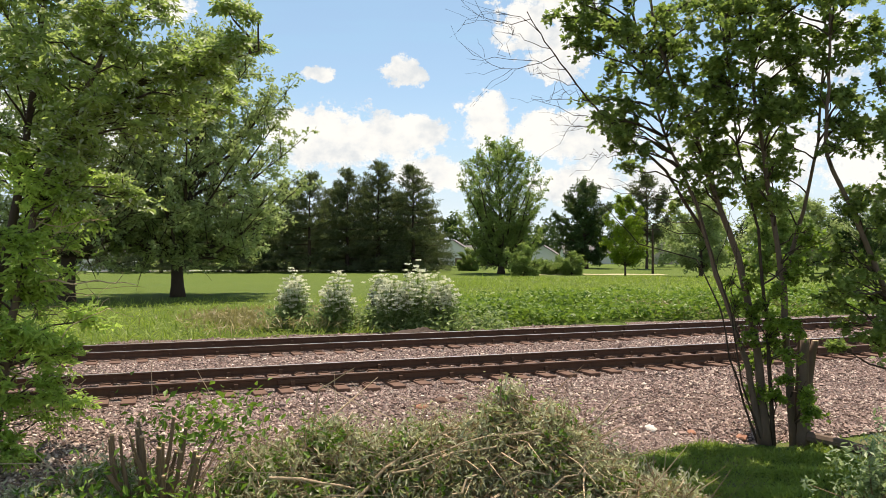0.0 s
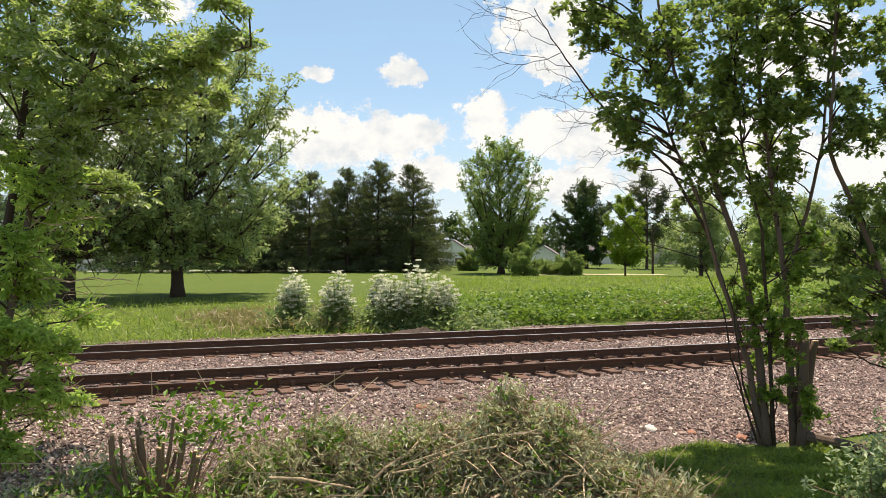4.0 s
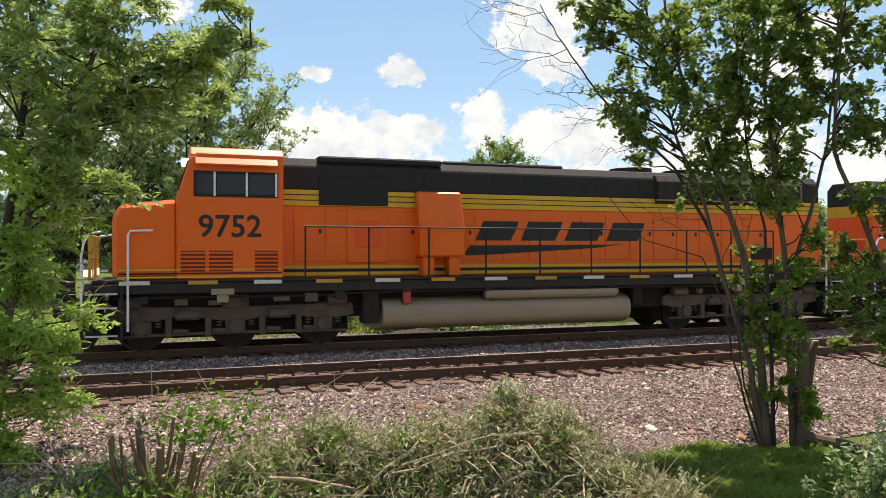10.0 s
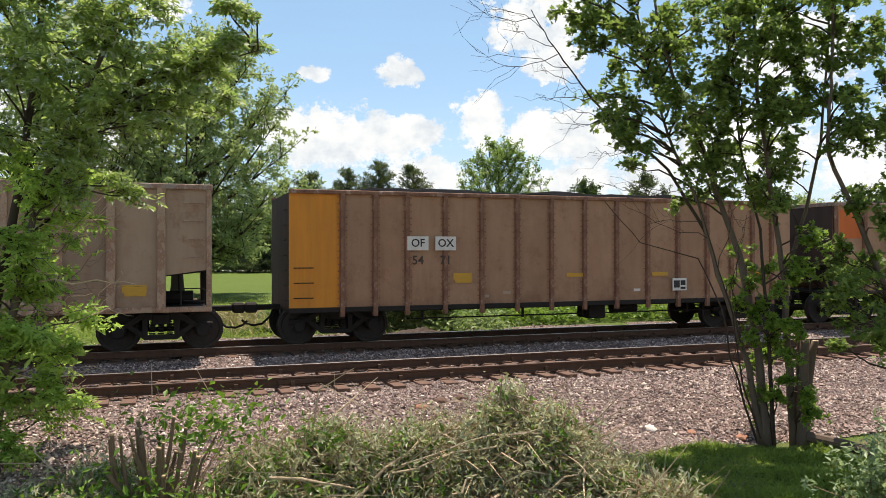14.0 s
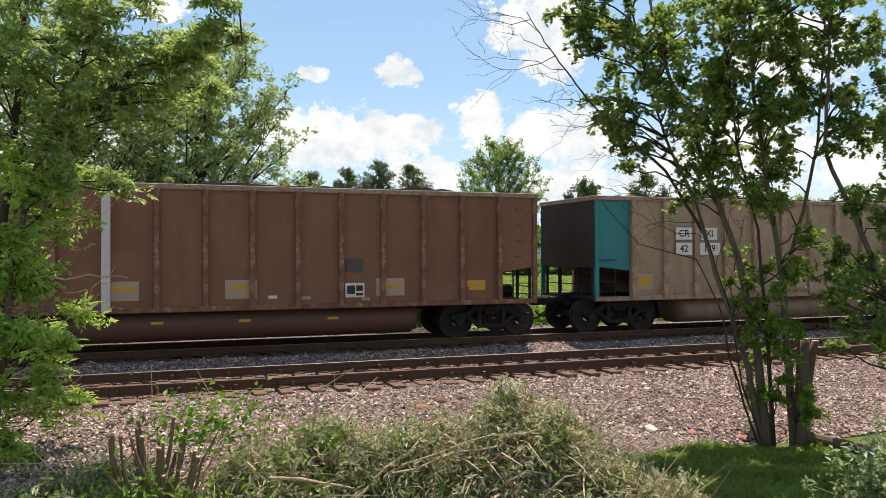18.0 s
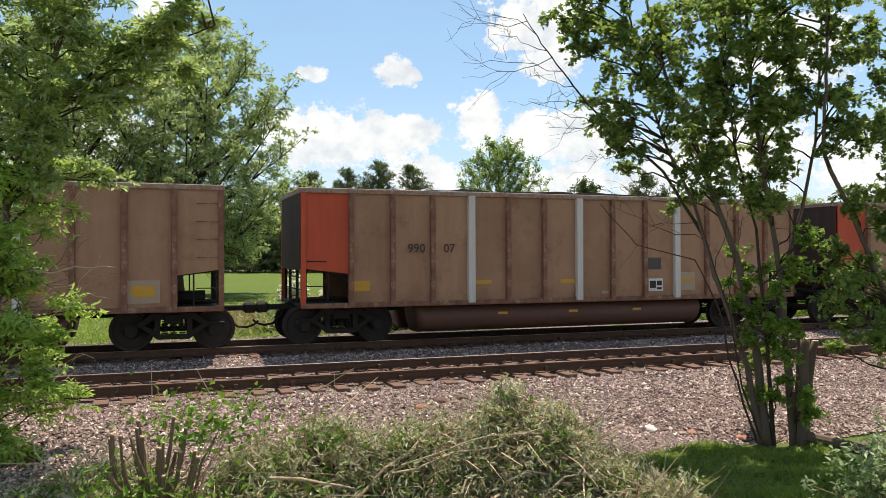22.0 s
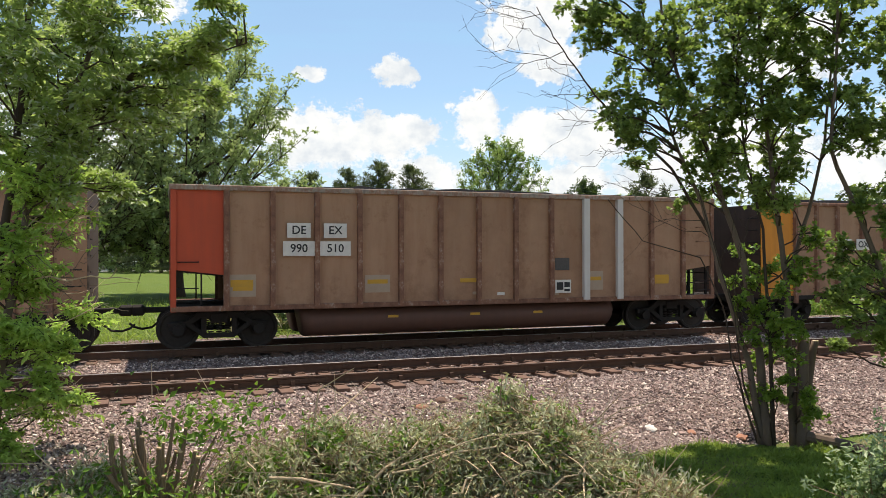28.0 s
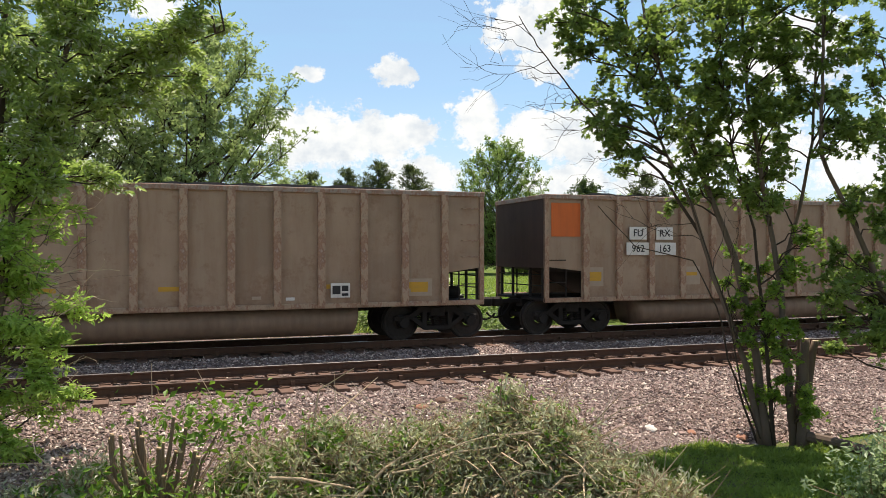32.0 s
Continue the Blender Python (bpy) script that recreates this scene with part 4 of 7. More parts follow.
# ---- locomotives ----
M_ORANGE = painted("orange_engine_paint", (0.88, 0.145, 0.010), 0.38, (0.5, 0.13, 0.03), 0.22)
M_REDORANGE = painted("red_orange_engine_paint", (0.90, 0.115, 0.022), 0.42, (0.42, 0.09, 0.03), 0.28)
M_BLACK = painted("black_engine_paint", (0.018, 0.018, 0.018), 0.75, (0.06, 0.05, 0.045), 0.5)
M_GOLD = painted("yellow_engine_band", (0.74, 0.44, 0.03), 0.45, (0.25, 0.15, 0.05), 0.35)
M_FRAME = painted("dark_engine_frame", (0.017, 0.016, 0.016), 0.6, (0.08, 0.06, 0.05), 0.5)
M_TANK = painted("dusty_fuel_tank", (0.34, 0.265, 0.18), 0.34, (0.26, 0.18, 0.11), 0.6)
M_BOGIE = plain("dusty_bogie_casting", (0.105, 0.076, 0.057), 0.85, 0, 0.6, 5)
M_RAILING_W = plain("white_handrail", (0.75, 0.75, 0.72), 0.5)
M_GRILLE = plain("dark_grille", (0.02, 0.018, 0.017), 0.7)
# dark red backing paints in the shade behind the louvre slats
M_LOUVRE = plain("shadowed_louvre", (0.22, 0.035, 0.01), 0.7)
M_LAMP = plain("lit_lamp_lens", (0.9, 0.88, 0.8), 0.3)
M_LAMP.node_tree.nodes["Principled BSDF"].inputs["Emission Color"].default_value = (1.0, 0.9, 0.75, 1)
M_LAMP.node_tree.nodes["Principled BSDF"].inputs["Emission Strength"].default_value = 1.6
M_REDDISC = plain("faded_red_disc", (0.45, 0.06, 0.04), 0.6)


def glass_material():
    m = Nodes("dark_cab_glass", 0.12, 0, 0.25)
    m.color((0.02, 0.025, 0.03))
    return m.mat


M_GLASS = glass_material()


def engine_truck(eng, x):
    """Three-axle bogie: wheels, dusty side castings with bearing boxes, springs and brake gear."""
    t = piece("bogie", shared("bogie_center", lambda: boxed(-2.75, 2.75, -0.62, 0.62, 0.24, 0.95, 0.05)), M_UNDER, eng, pose(x, 0, 0))

    def casting():
        b = bmesh.new()
        prism(b, [(-2.78, 0.66), (-2.74, 0.90), (-2.3, 0.95), (-1.75, 0.90), (-0.5, 0.88), (0.5, 0.88), (1.75, 0.90), (2.3, 0.95), (2.74, 0.90), (2.78, 0.66), (2.4, 0.60), (1.7, 0.62), (1.35, 0.68), (0.7, 0.66),
                  (0.3, 0.60), (-0.3, 0.60), (-0.7, 0.66), (-1.35, 0.68), (-1.7, 0.62), (-2.4, 0.60)], "y", -0.09, 0.09, 0.015)
        rod(b, [(-2.6, -0.1, 0.33), (-0.9, -0.12, 0.36), (0.9, -0.12, 0.36), (2.6, -0.1, 0.33)], 0.03, 6)
        for ax in (-1.45, -0.6, 0.6, 1.45):
            box(b, ax - 0.07, ax + 0.07, -0.15, 0.02, 0.30, 0.68, 0.02)
            rod(b, [(ax + 0.1, -0.13, 0.42), (ax + 0.42, -0.13, 0.40)], 0.05, 8)
        for ax in (-2.3, 2.3):
            rod(b, [(ax - 0.18, -0.14, 0.98), (ax + 0.28, -0.14, 1.0)], 0.11, 10)
        for ax in (-2.03, 0, 2.03):
            box(b, ax - 0.22, ax + 0.22, -0.13, 0.05, 0.36, 0.62, 0.03)
            rod(b, [(ax, -0.2, 0.5), (ax, 0.0, 0.5)], 0.15, 12)
            for s in (-0.36, 0.36):
                for z in range(4):
                    rod(b, [(ax + s, -0.03, 0.50 + z * 0.06), (ax + s, -0.03, 0.53 + z * 0.06)], 0.07, 8)
        for ax in (-1.05, 1.0):
            rod(b, [(ax - 0.25, -0.16, 0.72), (ax + 0.25, -0.16, 0.72)], 0.09, 10)
            box(b, ax - 0.12, ax + 0.12, -0.2, 0, 0.66, 0.84, 0.02)
        box(b, -0.3, 0.3, -0.12, 0.08, 0.84, 1.12, 0.02)
        return b
    for s in (-1, 1):
        piece("bogie_side", shared("bogie_side", casting), M_BOGIE, t, pose(0, s * 1.08, -0.03, 0, 0, 0 if s < 0 else 180) @ Matrix.Diagonal((1, 1, 1.14, 1)), "dusty cast side frame")
        for ax in (-2.03, 0, 2.03):
            piece("wheel", shared("engine_wheel", wheel_bm), M_WHEEL, t, pose(ax, s * 0.755, 0.50, 0, 0, 0 if s < 0 else 180) @ Matrix.Scale(1.12, 4))


def railing(eng, xs, s, z0, z1, mat, y=1.5):
    for k, x in enumerate(xs):
        piece("handrail_post", shared("handrail_post%.2f" % (z1 - z0), lambda: rod(bmesh.new(), [(0, 0, 0), (0, 0, z1 - z0)], 0.022, 6)), mat, eng, pose(x, s * y, z0))
    ln = xs[-1] - xs[0]
    piece("handrail", shared("handrail%.2f" % ln, lambda: rod(bmesh.new(), [(0, 0, 0), (ln, 0, 0)], 0.02, 6)), mat, eng, pose(xs[0], s * y, z1))


def swoosh_marks(eng, side, x, z, turn):
    """The painted emblem: four slanted black blocks over a long tapering bar, as plain shapes."""
    root = piece("emblem", shared("emblem_bar", lambda: prism(bmesh.new(), [(-2.75, -0.42), (-2.55, -0.16), (1.7, -0.13), (2.1, -0.10), (1.2, -0.22), (-2.0, -0.40)], "y", -0.003, 0.003)), M_INK, eng,
                 pose(x, side, z, 0, 0, turn), "black painted emblem bar")
    block = shared("emblem_block", lambda: prism(bmesh.new(), [(-0.55, -0.10), (-0.34, 0.36), (0.58, 0.36), (0.52, 0.18), (0.36, -0.10)], "y", -0.003, 0.003))
    for k in range(4):
        piece("emblem_block", block, M_INK, root, pose(-1.8 + k * 1.3, 0, 0.08) @ Matrix.Scale(1.1, 4))


def engine(spec):
    """A six-axle diesel locomotive with its front at x = 0. spec sets the paint and the shapes that differ."""
    ace = spec["later"]
    paint = M_REDORANGE if ace else M_ORANGE
    eng = thing("locomotive", pose(0, FAR_Y, 0), spec["label"], "locomotive", "engines of the coal train")
    L = 21.75
    # frame, walkway and its edge stripes
    part("underframe", boxed(0.5, L - 0.4, -1.46, 1.46, 1.30, 1.56, 0.02), M_FRAME, eng)
    part("walkway", boxed(0.45, L - 0.35, -1.52, 1.52, 1.56, 1.62, 0.01), M_FRAME, eng)
    for k in range(14):
        for s in (-1, 1):
            spot_on(eng, "edge_marker", 1.3 + k * 1.42, s * 1.525, 1.545, 0.62, 0.085, M_YELLOW if k % 2 else M_WHITE, s)
    for x0, w in ((0.3, 1), (L - 0.2, -1)):
        # stepwells, pilot and end rails
        pil = part("pilot", prism(bmesh.new(), [(-0.05, 0.16), (0.15, 0.16), (0.3, 1.55), (0.0, 1.55), (-0.12, 0.7)], "y", -1.35, 1.35, 0.02), M_FRAME, eng)
        pil.matrix_basis = pose(x0, 0, 0) @ Matrix.Scale(w, 4, (1, 0, 0))
        for s in (-1, 1):
            for z in (0.42, 0.72, 1.02, 1.32):
                st = piece("step", shared("step", lambda: boxed(-0.04, 0.62, -0.22, 0.22, -0.02, 0.02, 0.004)), M_FRAME, eng, pose(x0 + (0.05 if w > 0 else -0.63), s * 1.28, z))
                piece("step_edge", shared("step_edge", lambda: boxed(-0.03, 0.61, -0.012, 0.012, -0.018, 0.018)), M_STRIPE, st, pose(0, s * 0.234, 0), "worn pale step edge")
            piece("step_side", shared("step_side", lambda: boxed(-0.03, 0.03, -0.24, 0.24, 0.3, 1.56, 0.006)), M_FRAME, eng, pose(x0 + w * 0.74, s * 1.27, 0))
            for dx, way in ((0.0, 1), (0.92, -1)):
                pts = [(0, 0, 0.55), (0, 0, 2.15), (0.05 * way, 0, 2.42), (0.16 * way, 0, 2.62), (0.42 * way, 0, 2.66)] if way > 0 else [(0, 0, 0.5), (0, 0, 2.6), (0.04, 0, 2.68), (0.5, 0, 2.70)]
                piece("grab_rail", shared("grab_rail%d" % (dx > 0), lambda: rod(bmesh.new(), pts, 0.028, 8)), M_RAILING_W, eng,
                      pose(x0, s * 1.5, 0) @ Matrix.Scale(w, 4, (1, 0, 0)) @ pose(dx - 0.05, 0, 0), "white grab rail")
        for py in (-1.1, -0.45, 0.45, 1.1):
            piece("end_rail_post", shared("end_rail_post", lambda: boxed(-0.03, 0.03, -0.04, 0.04, 1.6, 2.62)), M_YELLOW, eng, pose(x0 + w * 0.08, py, 0), "yellow end rail post")
        piece("end_rail", shared("engine_end_rail", lambda: rod(rod(bmesh.new(), [(0, -1.1, 2.6), (0, 1.1, 2.6)], 0.025, 6), [(0, -1.1, 2.1), (0, 1.1, 2.1)], 0.02, 6)), M_YELLOW, eng, pose(x0 + w * 0.08, 0, 0))
        for k in range(6):
            hy = -1.05 + 0.12 * k if k < 3 else 0.8 + 0.12 * (k - 3)
            piece("jumper_hose", shared("jumper_hose%d" % (k % 3), lambda: rod(bmesh.new(), [(0.06, 0, 1.28), (-0.1, 0.02, 1.2), (-0.24, 0.05, 0.95 - 0.06 * k), (-0.42, 0.08, 0.78 - 0.07 * k), (-0.58, 0.1, 0.9)], 0.03, 6)), M_UNDER, eng,
                  pose(x0, hy, 0) @ Matrix.Scale(w, 4, (1, 0, 0)))
        coupler(eng, x0 + (0.1 if w > 0 else -0.1), -w)
    # fuel tank, reservoirs and boxes between the bogies
    t0, t1 = (7.0, 14.1) if ace else (6.9, 13.9)
    prof = [(-1.46, 0.62), (-1.46, 0.90), (-1.35, 0.98), (1.35, 0.98), (1.46, 0.90), (1.46, 0.62), (1.05, 0.26), (-1.05, 0.26)]
    if not ace:
        ring = [k * math.tau / 32 for k in range(32)]
        prof = [(1.4 * math.copysign(abs(math.cos(a)) ** 0.62, math.cos(a)), 0.70 + 0.44 * math.copysign(abs(math.sin(a)) ** 0.62, math.sin(a))) for a in ring]
    part("fuel_tank", prism(bmesh.new(), prof, "x", t0, t1, 0.03), M_TANK, eng, "dusty grey fuel tank")
    for s in (-1, 1):
        for a, b in (((t0, t0 + 3.4), (t0 + 4.9, t1)) if ace else ((t0 + 2.7, t1 - 0.4),)):
            r = 0.2 if ace else 0.15
            cyl = part("air_reservoir", rod(bmesh.new(), [(a, s * 1.3, 1.16), (a + 0.08, s * 1.3, 1.16), (b - 0.08, s * 1.3, 1.16), (b, s * 1.3, 1.16)], [r * 0.7, r, r, r * 0.7], 14), M_TANK, eng)
            smooth(cyl)
        valve = part("fuel_valve", boxed(t0 + 0.5, t0 + 0.7, s * 1.38 - 0.05, s * 1.38 + 0.05, 0.95, 1.3, 0.02), M_REDDISC, eng)
        part("equipment_box", box(boxed(t0 - 0.5, t0 - 0.1, s * 1.2 - 0.2, s * 1.2 + 0.2, 0.5, 1.28, 0.03), t1 + 0.1, t1 + 0.4, s * 1.2 - 0.15, s * 1.2 + 0.15, 0.75, 1.3, 0.03), M_UNDER, eng)
    engine_truck(eng, 3.45)
    engine_truck(eng, 17.85)
    rng = random.Random(7 + ace)
    for s in (-1, 1):
        for k in range(13):
            x = (1.4 + k * 0.72) if k < 7 else (15.3 + (k - 7) * 0.78)
            z = rng.uniform(1.02, 1.18)
            part("underframe_fitting", boxed(x, x + rng.uniform(0.12, 0.42), s * 1.38 - 0.06, s * 1.38 + 0.06, z, z + rng.uniform(0.1, 0.22), 0.012), M_BOGIE if k % 3 else M_FRAME, eng)
        part("brake_pipe", rod(bmesh.new(), [(0.9, s * 1.42, 1.22), (5.0, s * 1.42, 1.2), (6.6, s * 1.42, 1.26), (t1 + 0.6, s * 1.42, 1.26), (L - 1.2, s * 1.42, 1.2)], 0.022, 6), M_UNDER, eng)
        for x in (2.9, 17.2):
            part("sand_bracket", box(boxed(x, x + 0.5, s * 1.42 - 0.05, s * 1.42 + 0.05, 1.26, 1.4, 0.01), x + 0.12, x + 0.38, s * 1.42 - 0.04, s * 1.42 + 0.04, 1.08, 1.26, 0.02), M_TANK, eng, "dusty sanding bracket")
    # nose and cab
    nx = 0.72 if ace else 0.85
    nose = part("nose", prism(bmesh.new(), [(nx, 1.62), (nx, 3.0), (nx + 0.16, 3.26), (nx + 1.35, 3.40), (nx + 1.35, 1.62)], "y", -1.44, 1.44, 0.09), paint, eng)
    part("underbody", boxed(0.75, L - 0.65, -0.98, 0.98, 0.66, 1.32, 0.03), M_UNDER, eng)
    c0, c1 = (1.86, 4.2) if ace else (2.16, 4.5)
    part("cab", prism(bmesh.new(), [(c0, 1.62), (c0, 3.45), (c0 + 0.28, 4.32), (c0 + 0.45, 4.46), (c1, 4.46), (c1, 1.62)], "y", -1.5, 1.5, 0.035), paint, eng)
    part("cab_roof", prism(bmesh.new(), [(-1.46, 4.40), (-1.2, 4.60), (1.2, 4.60), (1.46, 4.40)], "x", c0 + 0.3, c1 + 0.02, 0.02), paint, eng)
    for s in (-1, 1):
        fr = part("window_frame", box(bmesh.new(), c0 + 0.36, c1 - 0.12, s * 1.5 - 0.02, s * 1.5 + 0.02, 3.46, 4.04, 0.01), M_BLACK, eng)
        for a, b in ((c0 + 0.42, c0 + 0.78), (c0 + 0.86, c0 + 1.48), (c0 + 1.55, c0 + 2.14)):
            part("window", boxed(a, b, s * 1.527 - 0.006, s * 1.527 + 0.006, 3.52, 3.98, 0.004), M_GLASS, fr)
            part("window_post", boxed(b + 0.005, b + 0.05, s * 1.53 - 0.01, s * 1.53 + 0.01, 3.48, 4.02), M_RAILING_W, fr)
        part("sunshade", prism(bmesh.new(), [(s * 1.50, 4.32), (s * 1.66, 4.16), (s * 1.66, 4.19), (s * 1.50, 4.36)], "x", c0 + 0.4, c1 - 0.15), paint, eng)
        num = piece("lettering", words(spec["number"], 0.7), M_INK, eng, pose(c0 + 1.15, s * 1.506, 2.78, 0, 0, 0 if s < 0 else 180), "black fleet number")
        for lx in (c0 + 0.35, c0 + 0.95, c0 + 1.95) if not ace else ():
            lv = spot_on(eng, "louvre", lx, s * 1.5, 2.02, 0.52, 0.46, M_LOUVRE, s)
            for q in range(5):
                piece("slat", shared("slat", lambda: boxed(-0.26, 0.26, -0.02, 0.02, -0.012, 0.018)), paint, lv, pose(0, s * 0.008, -0.18 + q * 0.09))
    part("windshield", prism(bmesh.new(), [(c0 + 0.05, 3.60), (c0 + 0.27, 4.28), (c0 + 0.24, 4.29), (c0 + 0.02, 3.61)], "y", -1.3, 1.3), M_GLASS, eng)
    part("headlight", rod(rod(bmesh.new(), [(c0 + 0.3, -0.18, 4.38), (c0 + 0.14, -0.18, 4.36)], 0.08, 10), [(c0 + 0.3, 0.18, 4.38), (c0 + 0.14, 0.18, 4.36)], 0.08, 10), M_LAMP if not ace else M_RAILING_W, eng, "lit twin headlight" if not ace else "")
    if not ace:
        for y in (-1.0, 1.0):
            part("ditch_light", rod(bmesh.new(), [(0.42, y, 1.76), (0.25, y, 1.76)], 0.07, 10), M_LAMP, eng, "lit ditch light")
    # long hood: painted doors below, yellow band, black top
    h0, h1, hw = c1 + 0.02, L - 0.75, 0.92
    part("hood", boxed(h0, h1, -hw, hw, 1.62, 3.34, 0.03), paint, eng)
    part("hood_top", prism(bmesh.new(), [(-hw, 3.72), (-hw, 4.28), (-hw + 0.22, 4.50), (hw - 0.22, 4.50), (hw, 4.28), (hw, 3.72)], "x", h0, h1, 0.03), M_BLACK, eng)
    part("yellow_band", boxed(h0, h1 + 0.004, -hw - 0.004, hw + 0.004, 3.34, 3.72), M_GOLD, eng)
    for s in (-1, 1):
        for z in (3.47, 3.60):
            part("band_stripe", boxed(h0, h1, s * (hw + 0.006) - 0.003, s * (hw + 0.006) + 0.003, z - 0.012, z + 0.012), M_BLACK, eng)
        for z, q in ((1.70, M_GOLD), (1.78, M_BLACK), (1.86, M_GOLD)):
            part("sill_stripe", boxed(h0, h1, s * (hw + 0.006) - 0.003, s * (hw + 0.006) + 0.003, z - 0.035, z + 0.035), q, eng)
            part("sill_stripe", boxed(nx + 0.1, c1 - 0.04, s * 1.502 - 0.004, s * 1.502 + 0.004, z - 0.05, z - 0.015), q, eng)
        # door joints, latches and grilles
        x = h0 + 0.65
        k = 0
        while x < h1 - 0.4:
            dr = piece("hood_door", shared("hood_door", lambda: boxed(-0.36, 0.36, -0.012, 0.012, -0.62, 0.62, 0.008)), paint, eng, pose(x, s * (hw + 0.008), 2.62))
            piece("latch", shared("latch", lambda: boxed(-0.03, 0.03, -0.015, 0.015, -0.05, 0.05)), M_FRAME, dr, pose(0.28, s * 0.02, 0.1))
            x += 0.78
            k += 1
    side = hw + 0.03
    if not ace:
        swoosh_marks(eng, -side, 11.9, 2.55, 0)
        part("intake_grille", boxed(5.42, 7.15, -hw - 0.03, hw + 0.03, 3.36, 4.08, 0.012), M_GRILLE, eng)
        part("roof_hump", boxed(5.42, 8.6, -0.9, 0.9, 4.4, 4.56, 0.04), M_BLACK, eng)
        part("radiator", prism(bmesh.new(), [(-hw - 0.02, 3.58), (-hw - 0.16, 3.70), (-hw - 0.16, 4.22), (-hw, 4.40), (hw, 4.40), (hw + 0.16, 4.22), (hw + 0.16, 3.70), (hw + 0.02, 3.58)], "x", 15.0, 17.5, 0.02), M_BLACK, eng)
        part("radiator", prism(bmesh.new(), [(-hw - 0.02, 3.58), (-hw - 0.16, 3.70), (-hw - 0.16, 4.22), (-hw, 4.40), (hw, 4.40), (hw + 0.16, 4.22), (hw + 0.16, 3.70), (hw + 0.02, 3.58)], "x", 17.6, 20.1, 0.02), M_BLACK, eng)
        blower = part("blower_housing", prism(bmesh.new(), [(-1.42, 2.1), (-1.42, 2.72), (-1.12, 3.74), (-0.9, 3.74), (-0.9, 2.1)], "x", 7.85, 9.05, 0.05), paint, eng, "bulging orange blower housing")
        part("blower_leg", box(boxed(7.95, 8.25, -1.3, -0.92, 1.62, 2.1, 0.02), 8.65, 8.95, -1.3, -0.92, 1.62, 2.1, 0.02), paint, eng)
        part("access_panel", boxed(6.1, 7.15, -hw - 0.05, -hw + 0.05, 1.95, 3.28, 0.02), paint, eng)
        part("access_screen", boxed(6.3, 6.95, -hw - 0.06, -hw - 0.02, 2.35, 3.0, 0.01), M_REDORANGE, eng)
        for q in range(3):
            fan = part("roof_fan", rod(bmesh.new(), [(14.8 + q * 1.85, 0, 4.45), (14.8 + q * 1.85, 0, 4.64)], 0.62, 18), M_BLACK, eng)
        vent = part("dynamic_vent", boxed(18.35, 19.15, -hw - 0.05, -hw - 0.005, 1.98, 2.34, 0.015), M_GRILLE, eng, "dark vent with pale louvre edge")
        part("vent_lip", boxed(18.3, 19.2, -hw - 0.07, -hw - 0.01, 1.92, 1.98, 0.01), paint, vent)
        for z in (2.55, 2.8, 3.05):
            for k in range(3):
                part("panel_latch", boxed(19.75 + k * 0.42, 20.0 + k * 0.42, -hw - 0.03, -hw - 0.004, z, z + 0.02), M_REDORANGE, eng)
        part("screen_frame", box(box(boxed(14.95, 20.15, -hw - 0.175, -hw - 0.155, 3.66, 3.70), 14.95, 20.15, -hw - 0.175, -hw - 0.155, 4.2, 4.24), 20.11, 20.15, -hw - 0.175, -hw - 0.155, 3.7, 4.2), M_CHORD, eng)
        part("rear_lamp", rod(bmesh.new(), [(L - 0.75, -0.2, 3.95), (L - 0.62, -0.2, 3.95)], 0.12, 12), M_FRAME, eng)
        part("exhaust_hump", boxed(8.7, 12.2, -0.7, 0.7, 4.46, 4.58, 0.04), M_BLACK, eng)
    else:
        swoosh_marks(eng, side, 10.9, 2.62, 180)
        # flared radiators and brake housing at the rear
        part("radiator", prism(bmesh.new(), [(-hw, 3.40), (-1.45, 3.72), (-1.45, 4.34), (-1.3, 4.50), (1.3, 4.50), (1.45, 4.34), (1.45, 3.72), (hw, 3.40)], "x", 13.95, 19.15, 0.03), M_BLACK, eng, "flared black radiator housing")
        part("radiator_cap", boxed(13.95, 19.15, -1.47, 1.47, 4.36, 4.42, 0.01), M_CHORD, eng)
        part("rear_grille", boxed(19.2, 20.4, -hw - 0.03, hw + 0.03, 2.0, 3.28, 0.02), M_GRILLE, eng)
        part("roof_walk", prism(bmesh.new(), [(-0.8, 4.2), (-0.55, 4.36), (0.55, 4.36), (0.8, 4.2)], "x", 9.2, 13.8, 0.02), M_CHORD, eng)
        part("roof_hatch", boxed(6.9, 8.9, -0.75, 0.75, 4.44, 4.60, 0.04), M_BLACK, eng)
        part("roof_hatch", boxed(4.7, 6.7, -0.7, 0.7, 4.44, 4.58, 0.04), M_BLACK, eng)
        part("horn", rod(rod(rod(bmesh.new(), [(11.6, 0.2, 4.34), (11.6, 0.2, 4.72)], 0.05, 8), [(11.2, 0.2, 4.72), (11.5, 0.2, 4.70), (11.75, 0.2, 4.70)], [0.09, 0.03, 0.03], 10), [(11.5, 0.2, 4.70), (12.0, 0.2, 4.73)], [0.03, 0.09], 10), M_BLACK, eng, "black air horn")
        # brake recess: a plate painted dark for shade, with hand wheel and chain guard
        cup = part("brake_recess", boxed(18.25, 18.95, hw + 0.005, hw + 0.04, 2.72, 3.34, 0.01), M_GRILLE, eng, "hand brake recess, its shade painted dark")
        ring = [(18.6 + 0.27 * math.cos(k * math.tau / 20), hw + 0.09, 3.04 + 0.27 * math.sin(k * math.tau / 20)) for k in range(21)]
        part("brake_wheel", rod(rod(rod(bmesh.new(), ring, 0.022, 6), [ring[0], ring[10]], 0.018, 5), [ring[5], ring[15]], 0.018, 5), paint, cup)
